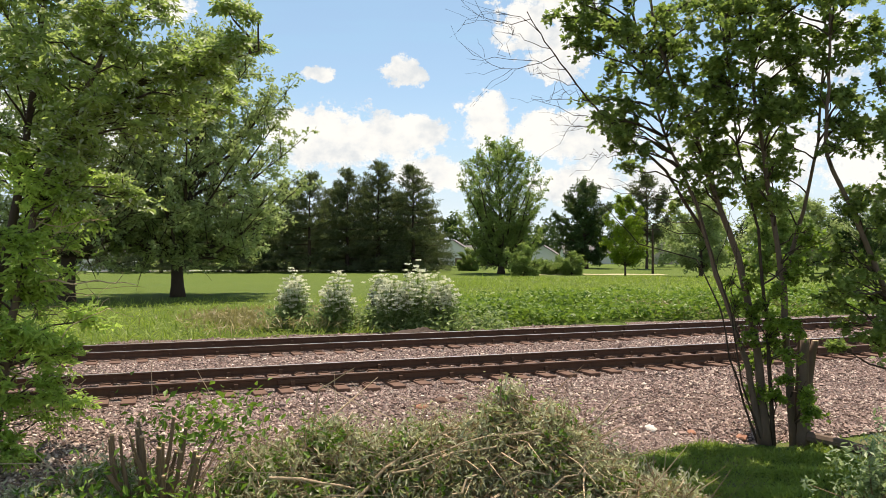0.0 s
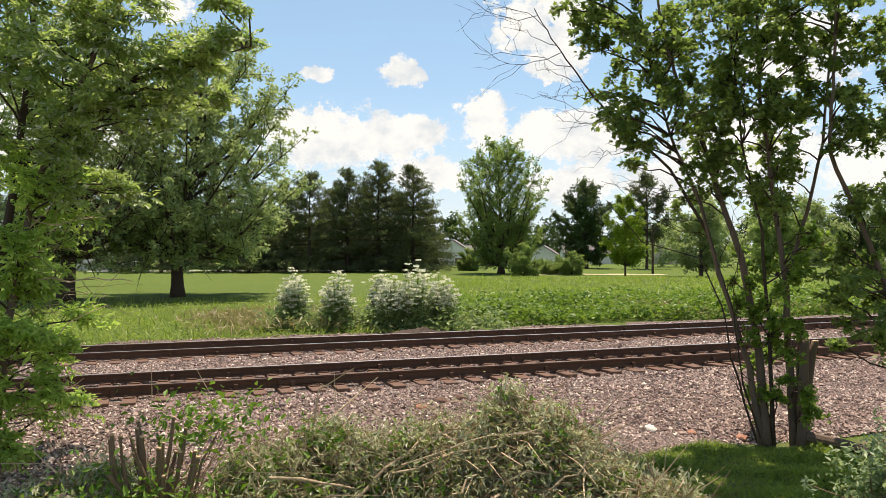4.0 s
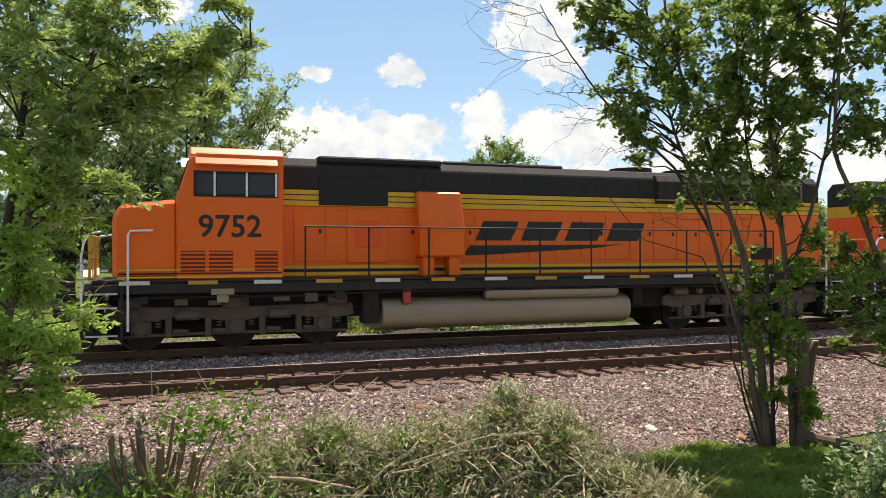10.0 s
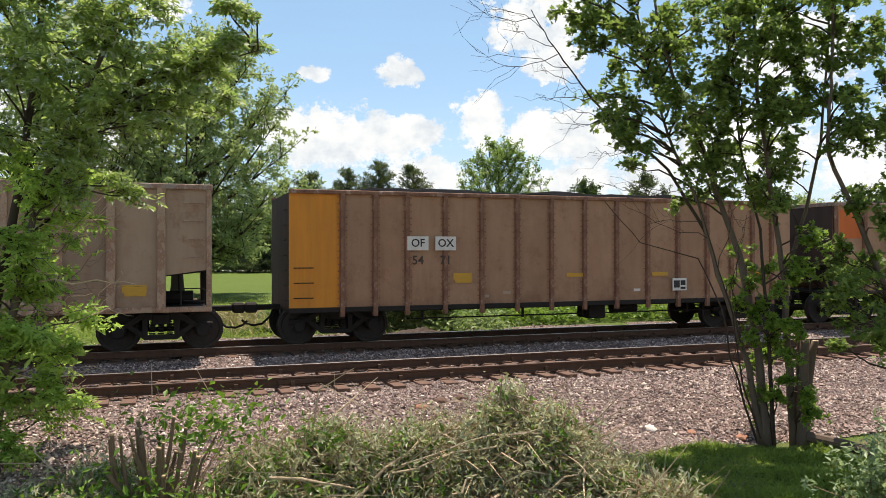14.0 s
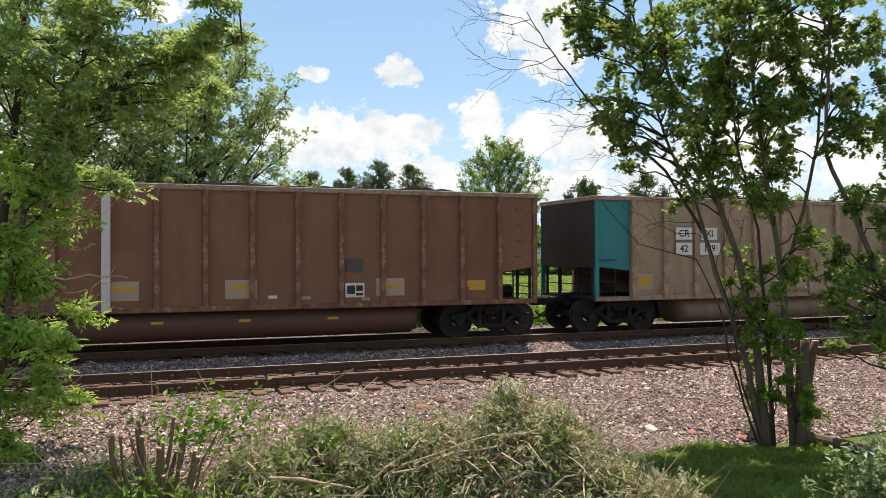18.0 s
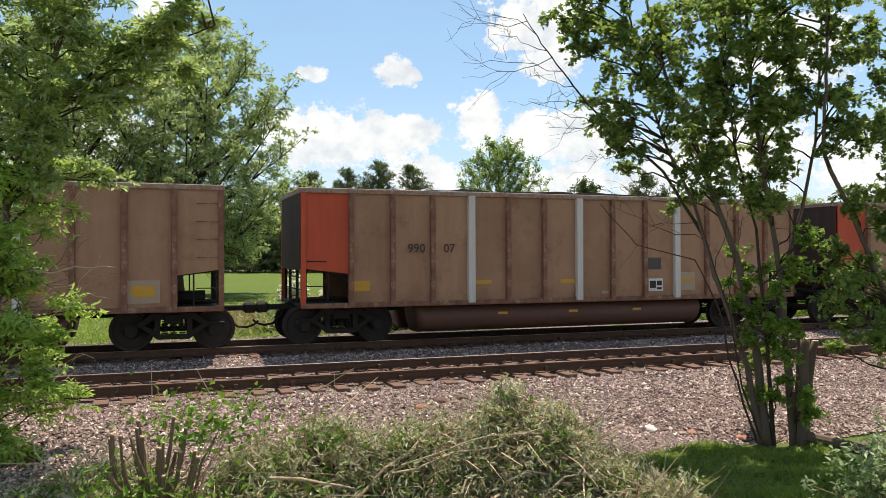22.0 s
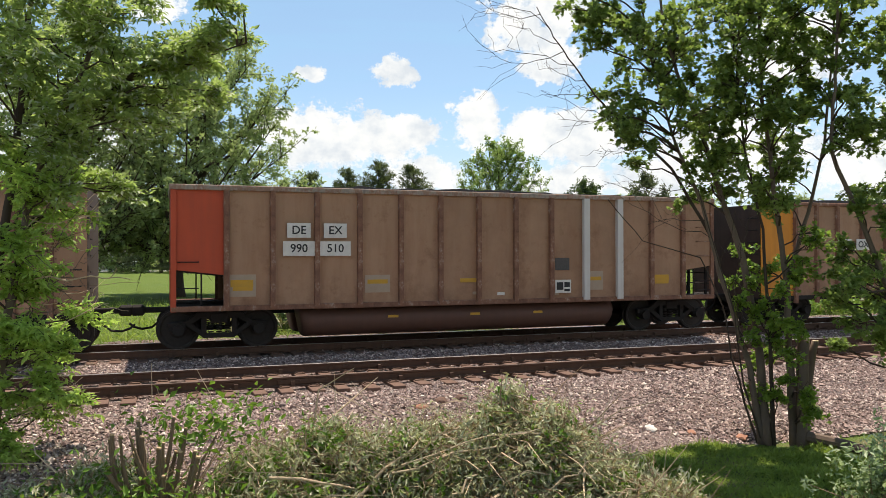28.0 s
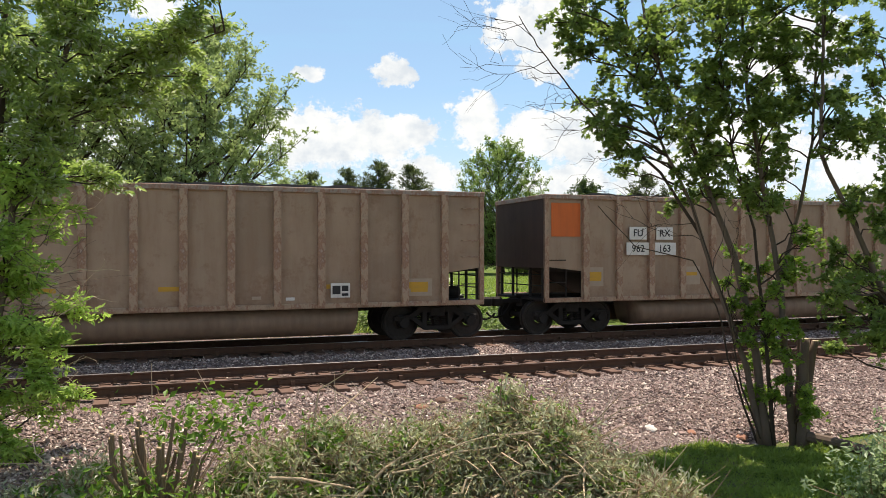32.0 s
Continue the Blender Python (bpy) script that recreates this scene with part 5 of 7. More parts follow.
        part("chain_guard", prism(bmesh.new(), [(18.42, 2.84), (18.78, 2.84), (18.68, 2.58), (18.52, 2.58)], "y", hw + 0.045, hw + 0.12), paint, cup)
        part("number_board", boxed(17.85, 18.1, hw + 0.03, hw + 0.05, 3.05, 3.25), M_FRAME, eng)
        part("sand_box", boxed(4.23, 8.2, hw, 1.46, 1.62, 2.46, 0.02), paint, eng)
        for x in (4.35, 5.3, 6.4):
            part("hood_post", rod(bmesh.new(), [(x, 1.44, 2.46), (x, 1.44, 3.66)], 0.03, 6), M_FRAME, eng)
        part("raised_handrail", rod(bmesh.new(), [(4.25, 1.44, 3.66), (7.1, 1.44, 3.66), (8.35, 1.46, 2.82)], 0.024, 6), M_FRAME, eng)
        for x, z in ((7.6, 2.15), (7.75, 1.85)):
            part("step_slot", boxed(x - 0.25, x + 0.25, 1.455, 1.468, z - 0.035, z + 0.035), M_GRILLE, eng)
        for x in (5.6, 6.9):
            for z in (2.18, 2.3):
                part("faded_stencil", boxed(x - 0.3, x + 0.3, 1.455, 1.465, z - 0.035, z + 0.02), M_FAINT, eng)
        part("cab_seam", box(boxed(2.2, 4.15, 1.5, 1.506, 2.32, 2.335), 4.14, 4.16, 1.5, 1.506, 1.62, 2.34), M_INK, eng)
        part("cab_seam", prism(bmesh.new(), [(2.2, 2.335), (2.2, 2.32), (1.55, 1.63), (1.57, 1.63)], "y", 1.5, 1.506), M_INK, eng)
        part("builder_plate", boxed(0.95, 1.25, 1.44, 1.452, 1.98, 2.26), M_PATCH, eng, "small pale plate")
        mir = part("mirror", boxed(3.5, 3.62, 1.62, 1.7, 3.1, 3.42, 0.01), M_RAILING_W, eng, "white wing mirror")
        part("horn_rack", boxed(2.2, 3.6, -0.5, 0.5, 4.6, 4.7, 0.03), M_REDORANGE, eng)
        for q in range(3):
            part("roof_fan", rod(bmesh.new(), [(14.9 + q * 1.5, 0, 4.48), (14.9 + q * 1.5, 0, 4.66)], 0.6, 18), M_BLACK, eng)
    for s in (-1, 1):
        railing(eng, [5.0 + 1.52 * k for k in range(10)], s, 1.62, 2.82, M_FRAME)
    return eng


def spot_on(eng, name, x, y, z, w, h, mat, s):
    return piece(name, shared("spot%.2f_%.2f" % (w, h), lambda: boxed(-w / 2, w / 2, -0.004, 0.004, -h / 2, h / 2)), mat, eng, pose(x, y + s * 0.006, z))


LEAD = engine(dict(later=False, number="9752", label="bright orange diesel locomotive with black roof and yellow band"))
TRAIL = engine(dict(later=True, number="8438", label="red-orange diesel locomotive with black roof, running cab backward"))
TRAIN.append((LEAD, -45.85))

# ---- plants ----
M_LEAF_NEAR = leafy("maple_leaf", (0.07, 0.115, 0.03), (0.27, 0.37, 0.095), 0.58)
# maple leaf again in a fresher green, coloured to look sunlit
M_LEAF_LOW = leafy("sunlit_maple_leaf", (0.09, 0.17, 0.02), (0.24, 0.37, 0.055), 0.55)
M_LEAF_LEFT = leafy("boxelder_leaf", (0.15, 0.23, 0.055), (0.47, 0.58, 0.19), 0.6, 0.6, (0.56, 0.60, 0.48))
# brighter green shoots, their colour lightened further to offset shade under the crown
M_LEAF_SHOOT = leafy("boxelder_shoot_leaf", (0.20, 0.33, 0.05), (0.52, 0.70, 0.16), 0.62, 0.6)
M_LEAF_FAR = leafy("far_broadleaf", (0.17, 0.235, 0.085), (0.50, 0.58, 0.28), 0.57)
M_LEAF_PALE = leafy("pale_willow_leaf", (0.12, 0.20, 0.05), (0.34, 0.44, 0.14), 0.5)
M_LEAF_YOUNG = leafy("young_yellowgreen_leaf", (0.14, 0.24, 0.02), (0.30, 0.42, 0.03), 0.5)
M_LEAF_DARK = leafy("dark_far_leaf", (0.025, 0.055, 0.02), (0.06, 0.11, 0.03), 0.25)
M_NEEDLE = leafy("pine_needle", (0.035, 0.055, 0.03), (0.17, 0.19, 0.10), 0.3, 0.2)
M_BARK = barky("grey_brown_bark", (0.17, 0.125, 0.095))
M_BARK_DARK = barky("dark_bark", (0.075, 0.055, 0.042))


def off(right, ahead):
    """World x, y of a spot so far to the right of, and ahead along, the view."""
    return right * math.cos(YAW) + ahead * math.sin(YAW), -right * math.sin(YAW) + ahead * math.cos(YAW)


def unit(v):
    return v / (np.linalg.norm(v, axis=-1, keepdims=True) + 1e-9)


def tufts(centers, per, reach, rng, droop=0.35):
    """Leaves standing out from each centre: their places and directions."""
    c = np.repeat(np.asarray(centers), per, 0)
    d = rng.normal(size=c.shape)
    d[:, 2] = d[:, 2] * 0.7 - droop
    d = unit(d)
    return c + d * reach * rng.uniform(0.25, 1.0, (len(c), 1)), d


def pinnate(centers, per, leaf, rng, droop=0.12):
    """Feathered leaves: pairs of leaflets along drooping stalks."""
    c = np.repeat(np.asarray(centers), per, 0)
    d = rng.normal(size=c.shape)
    d[:, 2] = d[:, 2] * 0.5 - droop
    d = unit(d)
    side = unit(np.cross(d, np.array([0.1, 0.2, 1.0])))
    pts, al = [], []
    for u, s in ((0.9, 1), (0.9, -1), (1.55, 1), (1.55, -1), (2.2, 0)):
        pts.append(c + d * leaf * u * 0.8 + side * s * leaf * 0.4)
        al.append(unit(d + side * s * 0.9 + np.array([0, 0, -0.12])))
    return np.concatenate(pts), np.concatenate(al)


def blades(name, pts, along, size, rng, aspect=0.55, lobed=False):
    return leaf_mesh(name, pts, size, rng, 0.0, aspect, 0.0, along * 1.6, lobed)


PROFILES = {
    "shade": lambda q: np.interp(q, [0, 0.12, 0.35, 0.6, 0.8, 0.93, 1], [0.6, 0.9, 1.0, 0.88, 0.68, 0.4, 0.12]),
    "vase": lambda q: np.interp(q, [0, 0.15, 0.4, 0.62, 0.8, 0.93, 1], [0.42, 0.72, 0.96, 1.0, 0.82, 0.5, 0.16]),
    "round": lambda q: np.interp(q, [0, 0.2, 0.5, 0.75, 0.9, 1], [0.5, 0.9, 1.0, 0.82, 0.5, 0.12]),
}


def broad_tree(name, x, y, height, crown_low, radius, seed, leaf_mat, label, limbs=34, subs=9, leaf=0.2, trunk_r=0.3, lean=0.0, rise=0.5, profile="round", per=9, bark=None, category="tree", bushy=1.0, kick=0.0):
    """A trunk with limbs that rise or spread to the crown's edge, side branches along each, and tufts of leaves along those."""
    rng = np.random.default_rng(seed)
    bark = bark or M_BARK_DARK
    tree = thing(name, pose(x, y, float(ground_z(x, y)) - 0.05), label, category)
    top = height * 0.9

    def spine(u):
        return np.array([lean * (u - 0.35 * u * u) - kick * min(1.0, u / 0.2) + 0.012 * height * math.sin(u * 5 + seed), 0.01 * height * math.sin(u * 4 + seed), top * u])
    us = (0, 0.05, 0.15, 0.3, 0.5, 0.75, 1)
    bm = bmesh.new()
    rod(bm, [Vector(spine(u)) for u in us], [trunk_r * k for k in (1.4, 1.08, 0.95, 0.8, 0.55, 0.28, 0.1)], 10)
    smooth(part("trunk", bm, bark, tree))
    twig = bmesh.new()
    cen = []
    for k in range(limbs):
        q = (k + rng.uniform(0.1, 0.9)) / limbs
        # the limb's end lies on the crown's outline; some fall short and leave gaps
        ang = k * 2.3999 + rng.uniform(-0.45, 0.45)
        rr = radius * float(PROFILES[profile](q)) * rng.uniform(0.62, 1.1)
        h = crown_low + (height - crown_low) * q
        tip = np.array([rr * math.cos(ang), rr * math.sin(ang), h])
        tip += spine(min(1, h / top)) * np.array([1, 1, 0])
        u0 = min(0.96, max(crown_low / top * 0.8, (h - rr * rise) / top))
        a = spine(u0)
        mid = a * 0.5 + tip * 0.5 + np.array([0, 0, -0.12 * rr * rise]) + rng.normal(size=3) * 0.05 * rr
        r0 = trunk_r * (0.5 - 0.34 * u0)
        part("limb", rod(bmesh.new(), [Vector(a), Vector(mid), Vector(tip)], [r0, r0 * 0.6, 0.015], 5), bark, tree)
        for j in range(subs):
            w = 0.2 + 0.82 * (j + rng.random()) / subs
            p = (a * (1 - w) ** 2 + 2 * mid * w * (1 - w) + tip * w * w) if w < 1 else tip
            out = unit(tip - a) * 0.7 + np.array([0, 0, 0.25 * rise]) + rng.normal(size=3) * 0.62
            ln = bushy * (0.5 + 0.21 * radius) * rng.uniform(0.5, 1.1) * (1.15 - 0.4 * w)
            e = p + unit(out) * ln
            rod(twig, [Vector(p), Vector(e)], [max(0.012, r0 * 0.25), 0.008], 3)
            v = np.linspace(0.25, 1.0, 5)[:, None]
            cen.append(p * (1 - v) + e * v + rng.normal(size=(5, 3)) * 0.09 * ln)
    cen = np.concatenate(cen)
    cen[:, 2] = np.clip(cen[:, 2], crown_low * 0.55, None)
    part("twigwork", twig, bark, tree)["kind"] = "stuff"
    pts, al = tufts(cen, per, leaf * 1.5, rng, 0.1)
    piece("crown", blades("crown", pts, al, leaf, rng, 0.6), leaf_mat, tree)
    return tree


def conifer(x, y, height, radius, seed, mat=None, low=0.5, label="tall dark green pine with drooping layered boughs", grown=0.75):
    """A pine: whorls of boughs with upturned plumes of needles, an uneven outline and a leader."""
    rng = np.random.default_rng(seed)
    tree = thing("pine_tree", pose(x, y, float(ground_z(x, y)) - 0.05), label, "conifer", "row of pines behind the lawn")
    part("trunk", rod(bmesh.new(), [(0, 0, 0), (0, 0, height * 0.5), (0.1, 0, height * 0.98)], [height * 0.018 + 0.06, height * 0.011, 0.02], 8), M_BARK_DARK, tree)
    cen, al = [], []
    bm = bmesh.new()
    tiers = int(height * 1.5)
    for k in range(tiers):
        q = (k + 0.6 * rng.random()) / tiers
        h = low + (height - low) * q
        ln = radius * min(1.0, ((1 - q) * 1.35) ** grown) + 0.25
        for j in range(rng.integers(5, 8)):
            a = rng.uniform(0, math.tau)
            l2 = ln * rng.uniform(0.6, 1.12)
            d = np.array([math.cos(a), math.sin(a), 0])
            tip = d * l2 + np.array([0, 0, max(0.25, h + l2 * (-0.22 + 0.75 * q)) + rng.uniform(-0.2, 0.3)])
            root = np.array([0, 0, h])
            rod(bm, [Vector(root), Vector(tip)], [0.05, 0.012], 3)
            m = int(2.6 * l2) + 3
            u = np.linspace(0.25, 1.0, m)[:, None]
            side = np.array([-d[1], d[0], 0])
            c = root * (1 - u) + tip * u + side * rng.normal(size=(m, 1)) * 0.26 * l2 * u + np.array([0, 0, 1]) * rng.uniform(-0.1, 0.25, (m, 1))
            cen.append(c)
            al.append(np.repeat((d * 0.7 + np.array([0, 0, 0.75]))[None], m, 0))
    part("boughwork", bm, M_BARK_DARK, tree)["kind"] = "stuff"
    cen, al = np.concatenate(cen), np.concatenate(al)
    # each plume is a brush of long needle sprays pointing out and up
    n = 14
    d = unit(rng.normal(size=(len(cen) * n, 3)) * 0.55 + np.repeat(al, n, 0))
    pts = np.repeat(cen, n, 0) + d * rng.uniform(0.0, 0.5, (len(d), 1)) + rng.normal(size=d.shape) * 0.1
    piece("needles", leaf_mesh("needles", pts, 0.46, rng, 0.0, 0.2, 0.0, d * 1.8), mat or M_NEEDLE, tree)
    return tree


SWAY = []


def far_plants():
    # broad trees on the lawn, the nearer one leaning
    broad_tree("lawn_tree", 1.0, 50.0, 15.6, 3.2, 7.6, 11, M_LEAF_FAR, "broad shade tree with grey-green leaves on the lawn", 46, 18, 0.21, 0.36, 3.0, 0.85, "shade", 18, bushy=1.35, kick=0.7)
    broad_tree("lawn_tree", -5.0, 47.5, 15.5, 3.2, 6.4, 12, M_LEAF_FAR, "ivy-wrapped shade tree at the lawn's edge", 40, 15, 0.22, 0.42, 0.0, 0.85, "shade", 14, bushy=1.3)
    # bearing of each pine to the right of the view's axis, height and spread, 110 m off
    for k, (r, a, hgt, rad) in enumerate(((-47, 116, 12.4, 5.0), (-40, 110, 11.8, 5.0), (-33, 114, 12.0, 5.0), (-27.5, 110, 11.6, 4.8), (-23.0, 114, 12.6, 4.8), (-18.8, 109, 13.6, 4.6), (-16.0, 116, 12.6, 4.4),
                                          (-13.6, 110, 14.4, 3.9), (-11.4, 117, 13.0, 4.0), (-9.2, 110, 15.4, 4.3), (-6.6, 115, 11.6, 4.0), (-4.2, 109, 14.7, 4.2), (-2.6, 118, 9.6, 3.6))):
        conifer(*off(r, a), hgt, rad * 1.22, 40 + k)
    broad_tree("silver_maple", *off(7.4, 99.5), 16.6, 1.6, 5.8, 13, M_LEAF_PALE, "full pale green maple standing on the lawn", 60, 13, 0.27, 0.4, 0, 1.5, "vase", 13, bushy=1.25)
    broad_tree("dark_tree", *off(24.6, 134), 14.4, 1.6, 5.4, 14, M_LEAF_DARK, "rounded dark green tree by the houses", 36, 12, 0.36, 0.4, 0, 0.7, "round", 14, bushy=1.3)
    broad_tree("young_tree", *off(20.2, 86), 8.9, 1.6, 2.5, 15, M_LEAF_YOUNG, "slender young tree with yellow-green leaves", 24, 12, 0.2, 0.1, 0, 1.2, "round", 13)


far_plants()


# ---- near trees that sway ----
def bezier_rod(bm, a, b, sag, r0, r1, rng, n=5, sides=5):
    a, b = Vector(a), Vector(b)
    pts = []
    for k in range(n):
        u = k / (n - 1)
        p = a.lerp(b, u)
        p.z += sag * math.sin(math.pi * u)
        if 0 < k < n - 1:
            p += Vector(rng.normal(size=3) * 0.03)
        pts.append(p)
    rod(bm, pts, [r0 + (r1 - r0) * k / (n - 1) for k in range(n)], sides)


def bough(tree, stem_pts, cluster, leaf_mat, bark, rng, leaf, fill, gust, push, feathered=False):
    """One leafy branch, hinged where it leaves the stem, with side twigs that carry tufts of leaves."""
    right, high, size = cluster
    depth = rng.uniform(-0.8, 0.8)
    c = np.array([right, depth, high])
    best = min(stem_pts, key=lambda p: math.dist(p, c) + (2.5 if p[2] > high - 0.15 else 0.0) + (1.0 if p[2] < high - 2.2 else 0))
    root = Vector(best)
    rel = np.array(c) - np.array(best)
    far = float(np.linalg.norm(rel))
    bm = bmesh.new()
    bezier_rod(bm, (0, 0, 0), rel, 0.1, 0.008 + 0.011 * far, 0.006, rng)
    twig, cen = bmesh.new(), []
    for k in range(max(5, int(26 * size * fill))):
        w = rng.uniform(0.55, 1.0)
        s = rel * w + np.array([0, 0, 0.1 * math.sin(math.pi * w)])
        tip = rel + unit(rng.normal(size=3)) * size * rng.uniform(0.45, 1.25) * np.array([1, 0.9, 0.8])
        bezier_rod(twig, s, tip, 0.06, 0.007, 0.003, rng, 4, 3)
        v = np.linspace(0.4, 1.0, 4)[:, None]
        cen.append(s * (1 - v) + tip * v + np.array([0, 0, 0.06]) * np.sin(math.pi * v) + rng.normal(size=(4, 3)) * 0.02)
    cen = np.concatenate(cen)
    b = part("branch", bm, bark, tree)
    b.matrix_basis = Matrix.Translation(root)
    part("twigwork", twig, bark, b)["kind"] = "stuff"
    if feathered:
        pts, al = pinnate(cen, 3, leaf, rng)
        me = blades("foliage", pts, al, leaf, rng, 0.42)
    else:
        pts, al = tufts(cen, 7, leaf * 1.25, rng, 0.25)
        me = blades("foliage", pts, al, leaf, rng, 0.6, True)
    piece("foliage", me, leaf_mat, b)
    SWAY.append((b, root, gust, push * (0.7 + 0.5 * rng.random()), rng.uniform(0, 6.28), rng.uniform(1.6, 2.8)))
    return b


def filled(regions, rng):
    """Bough ends spread over ellipses: middle, half width, half height, how many and how large."""
    out = []
    for x, z, rx, rz, n, size in regions:
        for k in range(n):
            a, r = k * 2.3999 + rng.uniform(-0.4, 0.4), math.sqrt((k + 0.5) / n)
            out.append((x + rx * r * math.cos(a), z + rz * r * math.sin(a), size * rng.uniform(0.8, 1.2)))
    return out


def stem(tree, pts, r0, r1, bark, rng, sides=9):
    """One tapering trunk; pts are offsets to the right and heights."""
    dy = rng.uniform(-0.12, 0.12)
    lean = rng.uniform(-0.05, 0.08)
    out = []
    for (a, za), (b, zb) in zip(pts, pts[1:]):
        for k in range(4):
            u = k / 4
            out.append((a + (b - a) * u + rng.normal() * 0.008, dy + lean * (za + (zb - za) * u) + rng.normal() * 0.008, za + (zb - za) * u))
    out.append((pts[-1][0], dy + lean * pts[-1][1], pts[-1][1]))
    n = len(out)
    bm = bmesh.new()
    rod(bm, out, [r0 + (r1 - r0) * (k / (n - 1)) ** 0.62 for k in range(n)], sides)
    smooth(part("trunk", bm, bark, tree))
    return out


def dead_twig(tree, p, way, ln, r, bark, rng, forks=4):
    """A bare curving twig with finer ones along it."""
    bm = bmesh.new()
    d = unit(np.array(way))
    t1 = d * ln
    sag = rng.uniform(-0.2, 0.22) * ln
    bezier_rod(bm, (0, 0, 0), t1, sag, r, r * 0.35, rng, 8, 4)
    for q in range(forks):
        w = rng.uniform(0.25, 0.9)
        s = t1 * w + np.array([0, 0, sag * math.sin(math.pi * w)])
        e = s + (d + rng.normal(size=3) * 0.75) * ln * rng.uniform(0.18, 0.42)
        bezier_rod(bm, s, e, rng.uniform(-0.08, 0.08), r * 0.5, r * 0.25, rng, 5, 3)
    b = part("dead_twig", bm, bark, tree, "bare dead twig")
    b.matrix_basis = Matrix.Translation(p)
    return b


GUST_R = ([0, 1, 2, 3, 6, 9, 11, 13, 16, 19, 21, 23, 25.5, 28, 30, 32], [-0.3, -0.2, 0.0, 0.2, 0.4, 1.0, 0.5, 0.2, 0.1, -0.5, -0.6, -0.8, 0.0, 0.5, -0.2, -0.9])
GUST_L = ([0, 2, 3.2, 6, 8, 9, 10.5, 12, 13.5, 17, 19, 20, 22, 24, 25, 28, 30, 31, 32], [1.0, -0.7, 0.3, 1.1, 1.1, -0.3, 0.9, 0.6, 1.1, 0.0, 0.25, -0.2, -1.4, -0.7, 0.0, 0.3, 0.35, 0.0, -0.7])
LEANING = []        # tree, its foot, the gusts and degrees of lean


def right_tree():
    rng = np.random.default_rng(21)
    d = 11.93
    x, y = off((1370 - 784) / 1371 * d, d)
    tree = thing("maple_clump", pose(x, y, -0.76, 0, 0, -19.825), "many-stemmed young maple growing at the ballast's edge", "tree")
    LEANING.append((tree, (x, y, -0.76), GUST_R, 1.5))
    S1 = stem(tree, [(-0.16, -0.1), (-0.37, 1.2), (-0.82, 2.6), (-1.10, 3.71), (-1.57, 4.76), (-1.85, 5.7), (-2.05, 6.8)], 0.062, 0.010, M_BARK, rng)
    S2 = stem(tree, [(-0.12, -0.1), (-0.20, 1.48), (-0.435, 2.88), (-0.71, 3.71), (-1.12, 5.08), (-1.43, 5.83), (-1.63, 6.64), (-1.75, 7.7)], 0.08, 0.016, M_BARK, rng)
    S3 = stem(tree, [(0.30, -0.1), (0.21, 1.48), (0.18, 2.43), (0.02, 3.65), (-0.22, 5.34), (-0.27, 6.84), (-0.25, 7.9)], 0.075, 0.016, M_BARK, rng)
    F = stem(tree, [(0.20, 2.5), (0.58, 3.58), (0.86, 4.68), (1.05, 6.34), (1.1, 7.4)], 0.042, 0.012, M_BARK, rng, 7)
    A = stem(tree, [(-0.95, 3.2), (-1.55, 4.25), (-2.33, 4.98), (-2.75, 5.4), (-3.09, 5.89), (-3.42, 6.35), (-3.69, 6.84)], 0.03, 0.007, M_BARK_DARK, rng, 6)
    G = stem(tree, [(-0.02, -0.1), (-0.1, 1.6), (-0.25, 3.3), (-0.55, 4.6), (-0.75, 6.2)], 0.04, 0.012, M_BARK_DARK, rng, 6)
    stem(tree, [(-0.2, -0.1), (-0.62, 1.3), (-0.75, 2.1), (-1.1, 2.85), (-2.0, 3.1), (-2.55, 3.75)], 0.022, 0.006, M_BARK_DARK, rng, 5)
    stem(tree, [(-0.14, -0.1), (-0.5, 0.9), (-0.66, 2.0), (-0.98, 3.0), (-1.25, 3.9)], 0.02, 0.007, M_BARK_DARK, rng, 5)
    for regions, stems in (
            ([(-2.9, 6.5, 0.45, 0.4, 6, 0.30), (-2.05, 6.35, 0.95, 0.75, 15, 0.40), (-1.75, 5.3, 0.75, 0.5, 8, 0.36), (-2.55, 5.35, 0.35, 0.25, 3, 0.27), (-2.5, 4.85, 0.42, 0.16, 3, 0.22), (-2.2, 4.45, 0.3, 0.14, 3, 0.20)], S1 + S2),
            ([(-0.85, 6.4, 0.75, 0.8, 12, 0.42), (-0.8, 5.0, 0.65, 0.7, 15, 0.36), (-0.95, 4.1, 0.55, 0.4, 8, 0.28)], S2 + G),
            ([(0.0, 6.5, 0.75, 0.85, 12, 0.42), (0.1, 5.0, 0.7, 0.75, 14, 0.36), (-0.05, 3.9, 0.5, 0.45, 9, 0.29), (0.75, 5.8, 0.5, 0.9, 5, 0.34)], S3 + F)):
        for cl in filled(regions, rng):
            bough(tree, stems, cl, M_LEAF_NEAR, M_BARK_DARK, rng, 0.088, 0.8, GUST_R, 2.4 if cl[1] > 4.0 else 1.0)
    # shoots along the lower stems, their sunlit look put into the leaf colour
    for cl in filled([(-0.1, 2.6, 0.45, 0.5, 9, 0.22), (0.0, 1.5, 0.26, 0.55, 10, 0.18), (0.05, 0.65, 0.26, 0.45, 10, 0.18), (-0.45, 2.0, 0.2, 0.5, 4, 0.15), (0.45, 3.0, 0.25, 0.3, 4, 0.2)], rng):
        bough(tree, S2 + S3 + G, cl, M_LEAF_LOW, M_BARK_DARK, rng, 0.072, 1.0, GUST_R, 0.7)
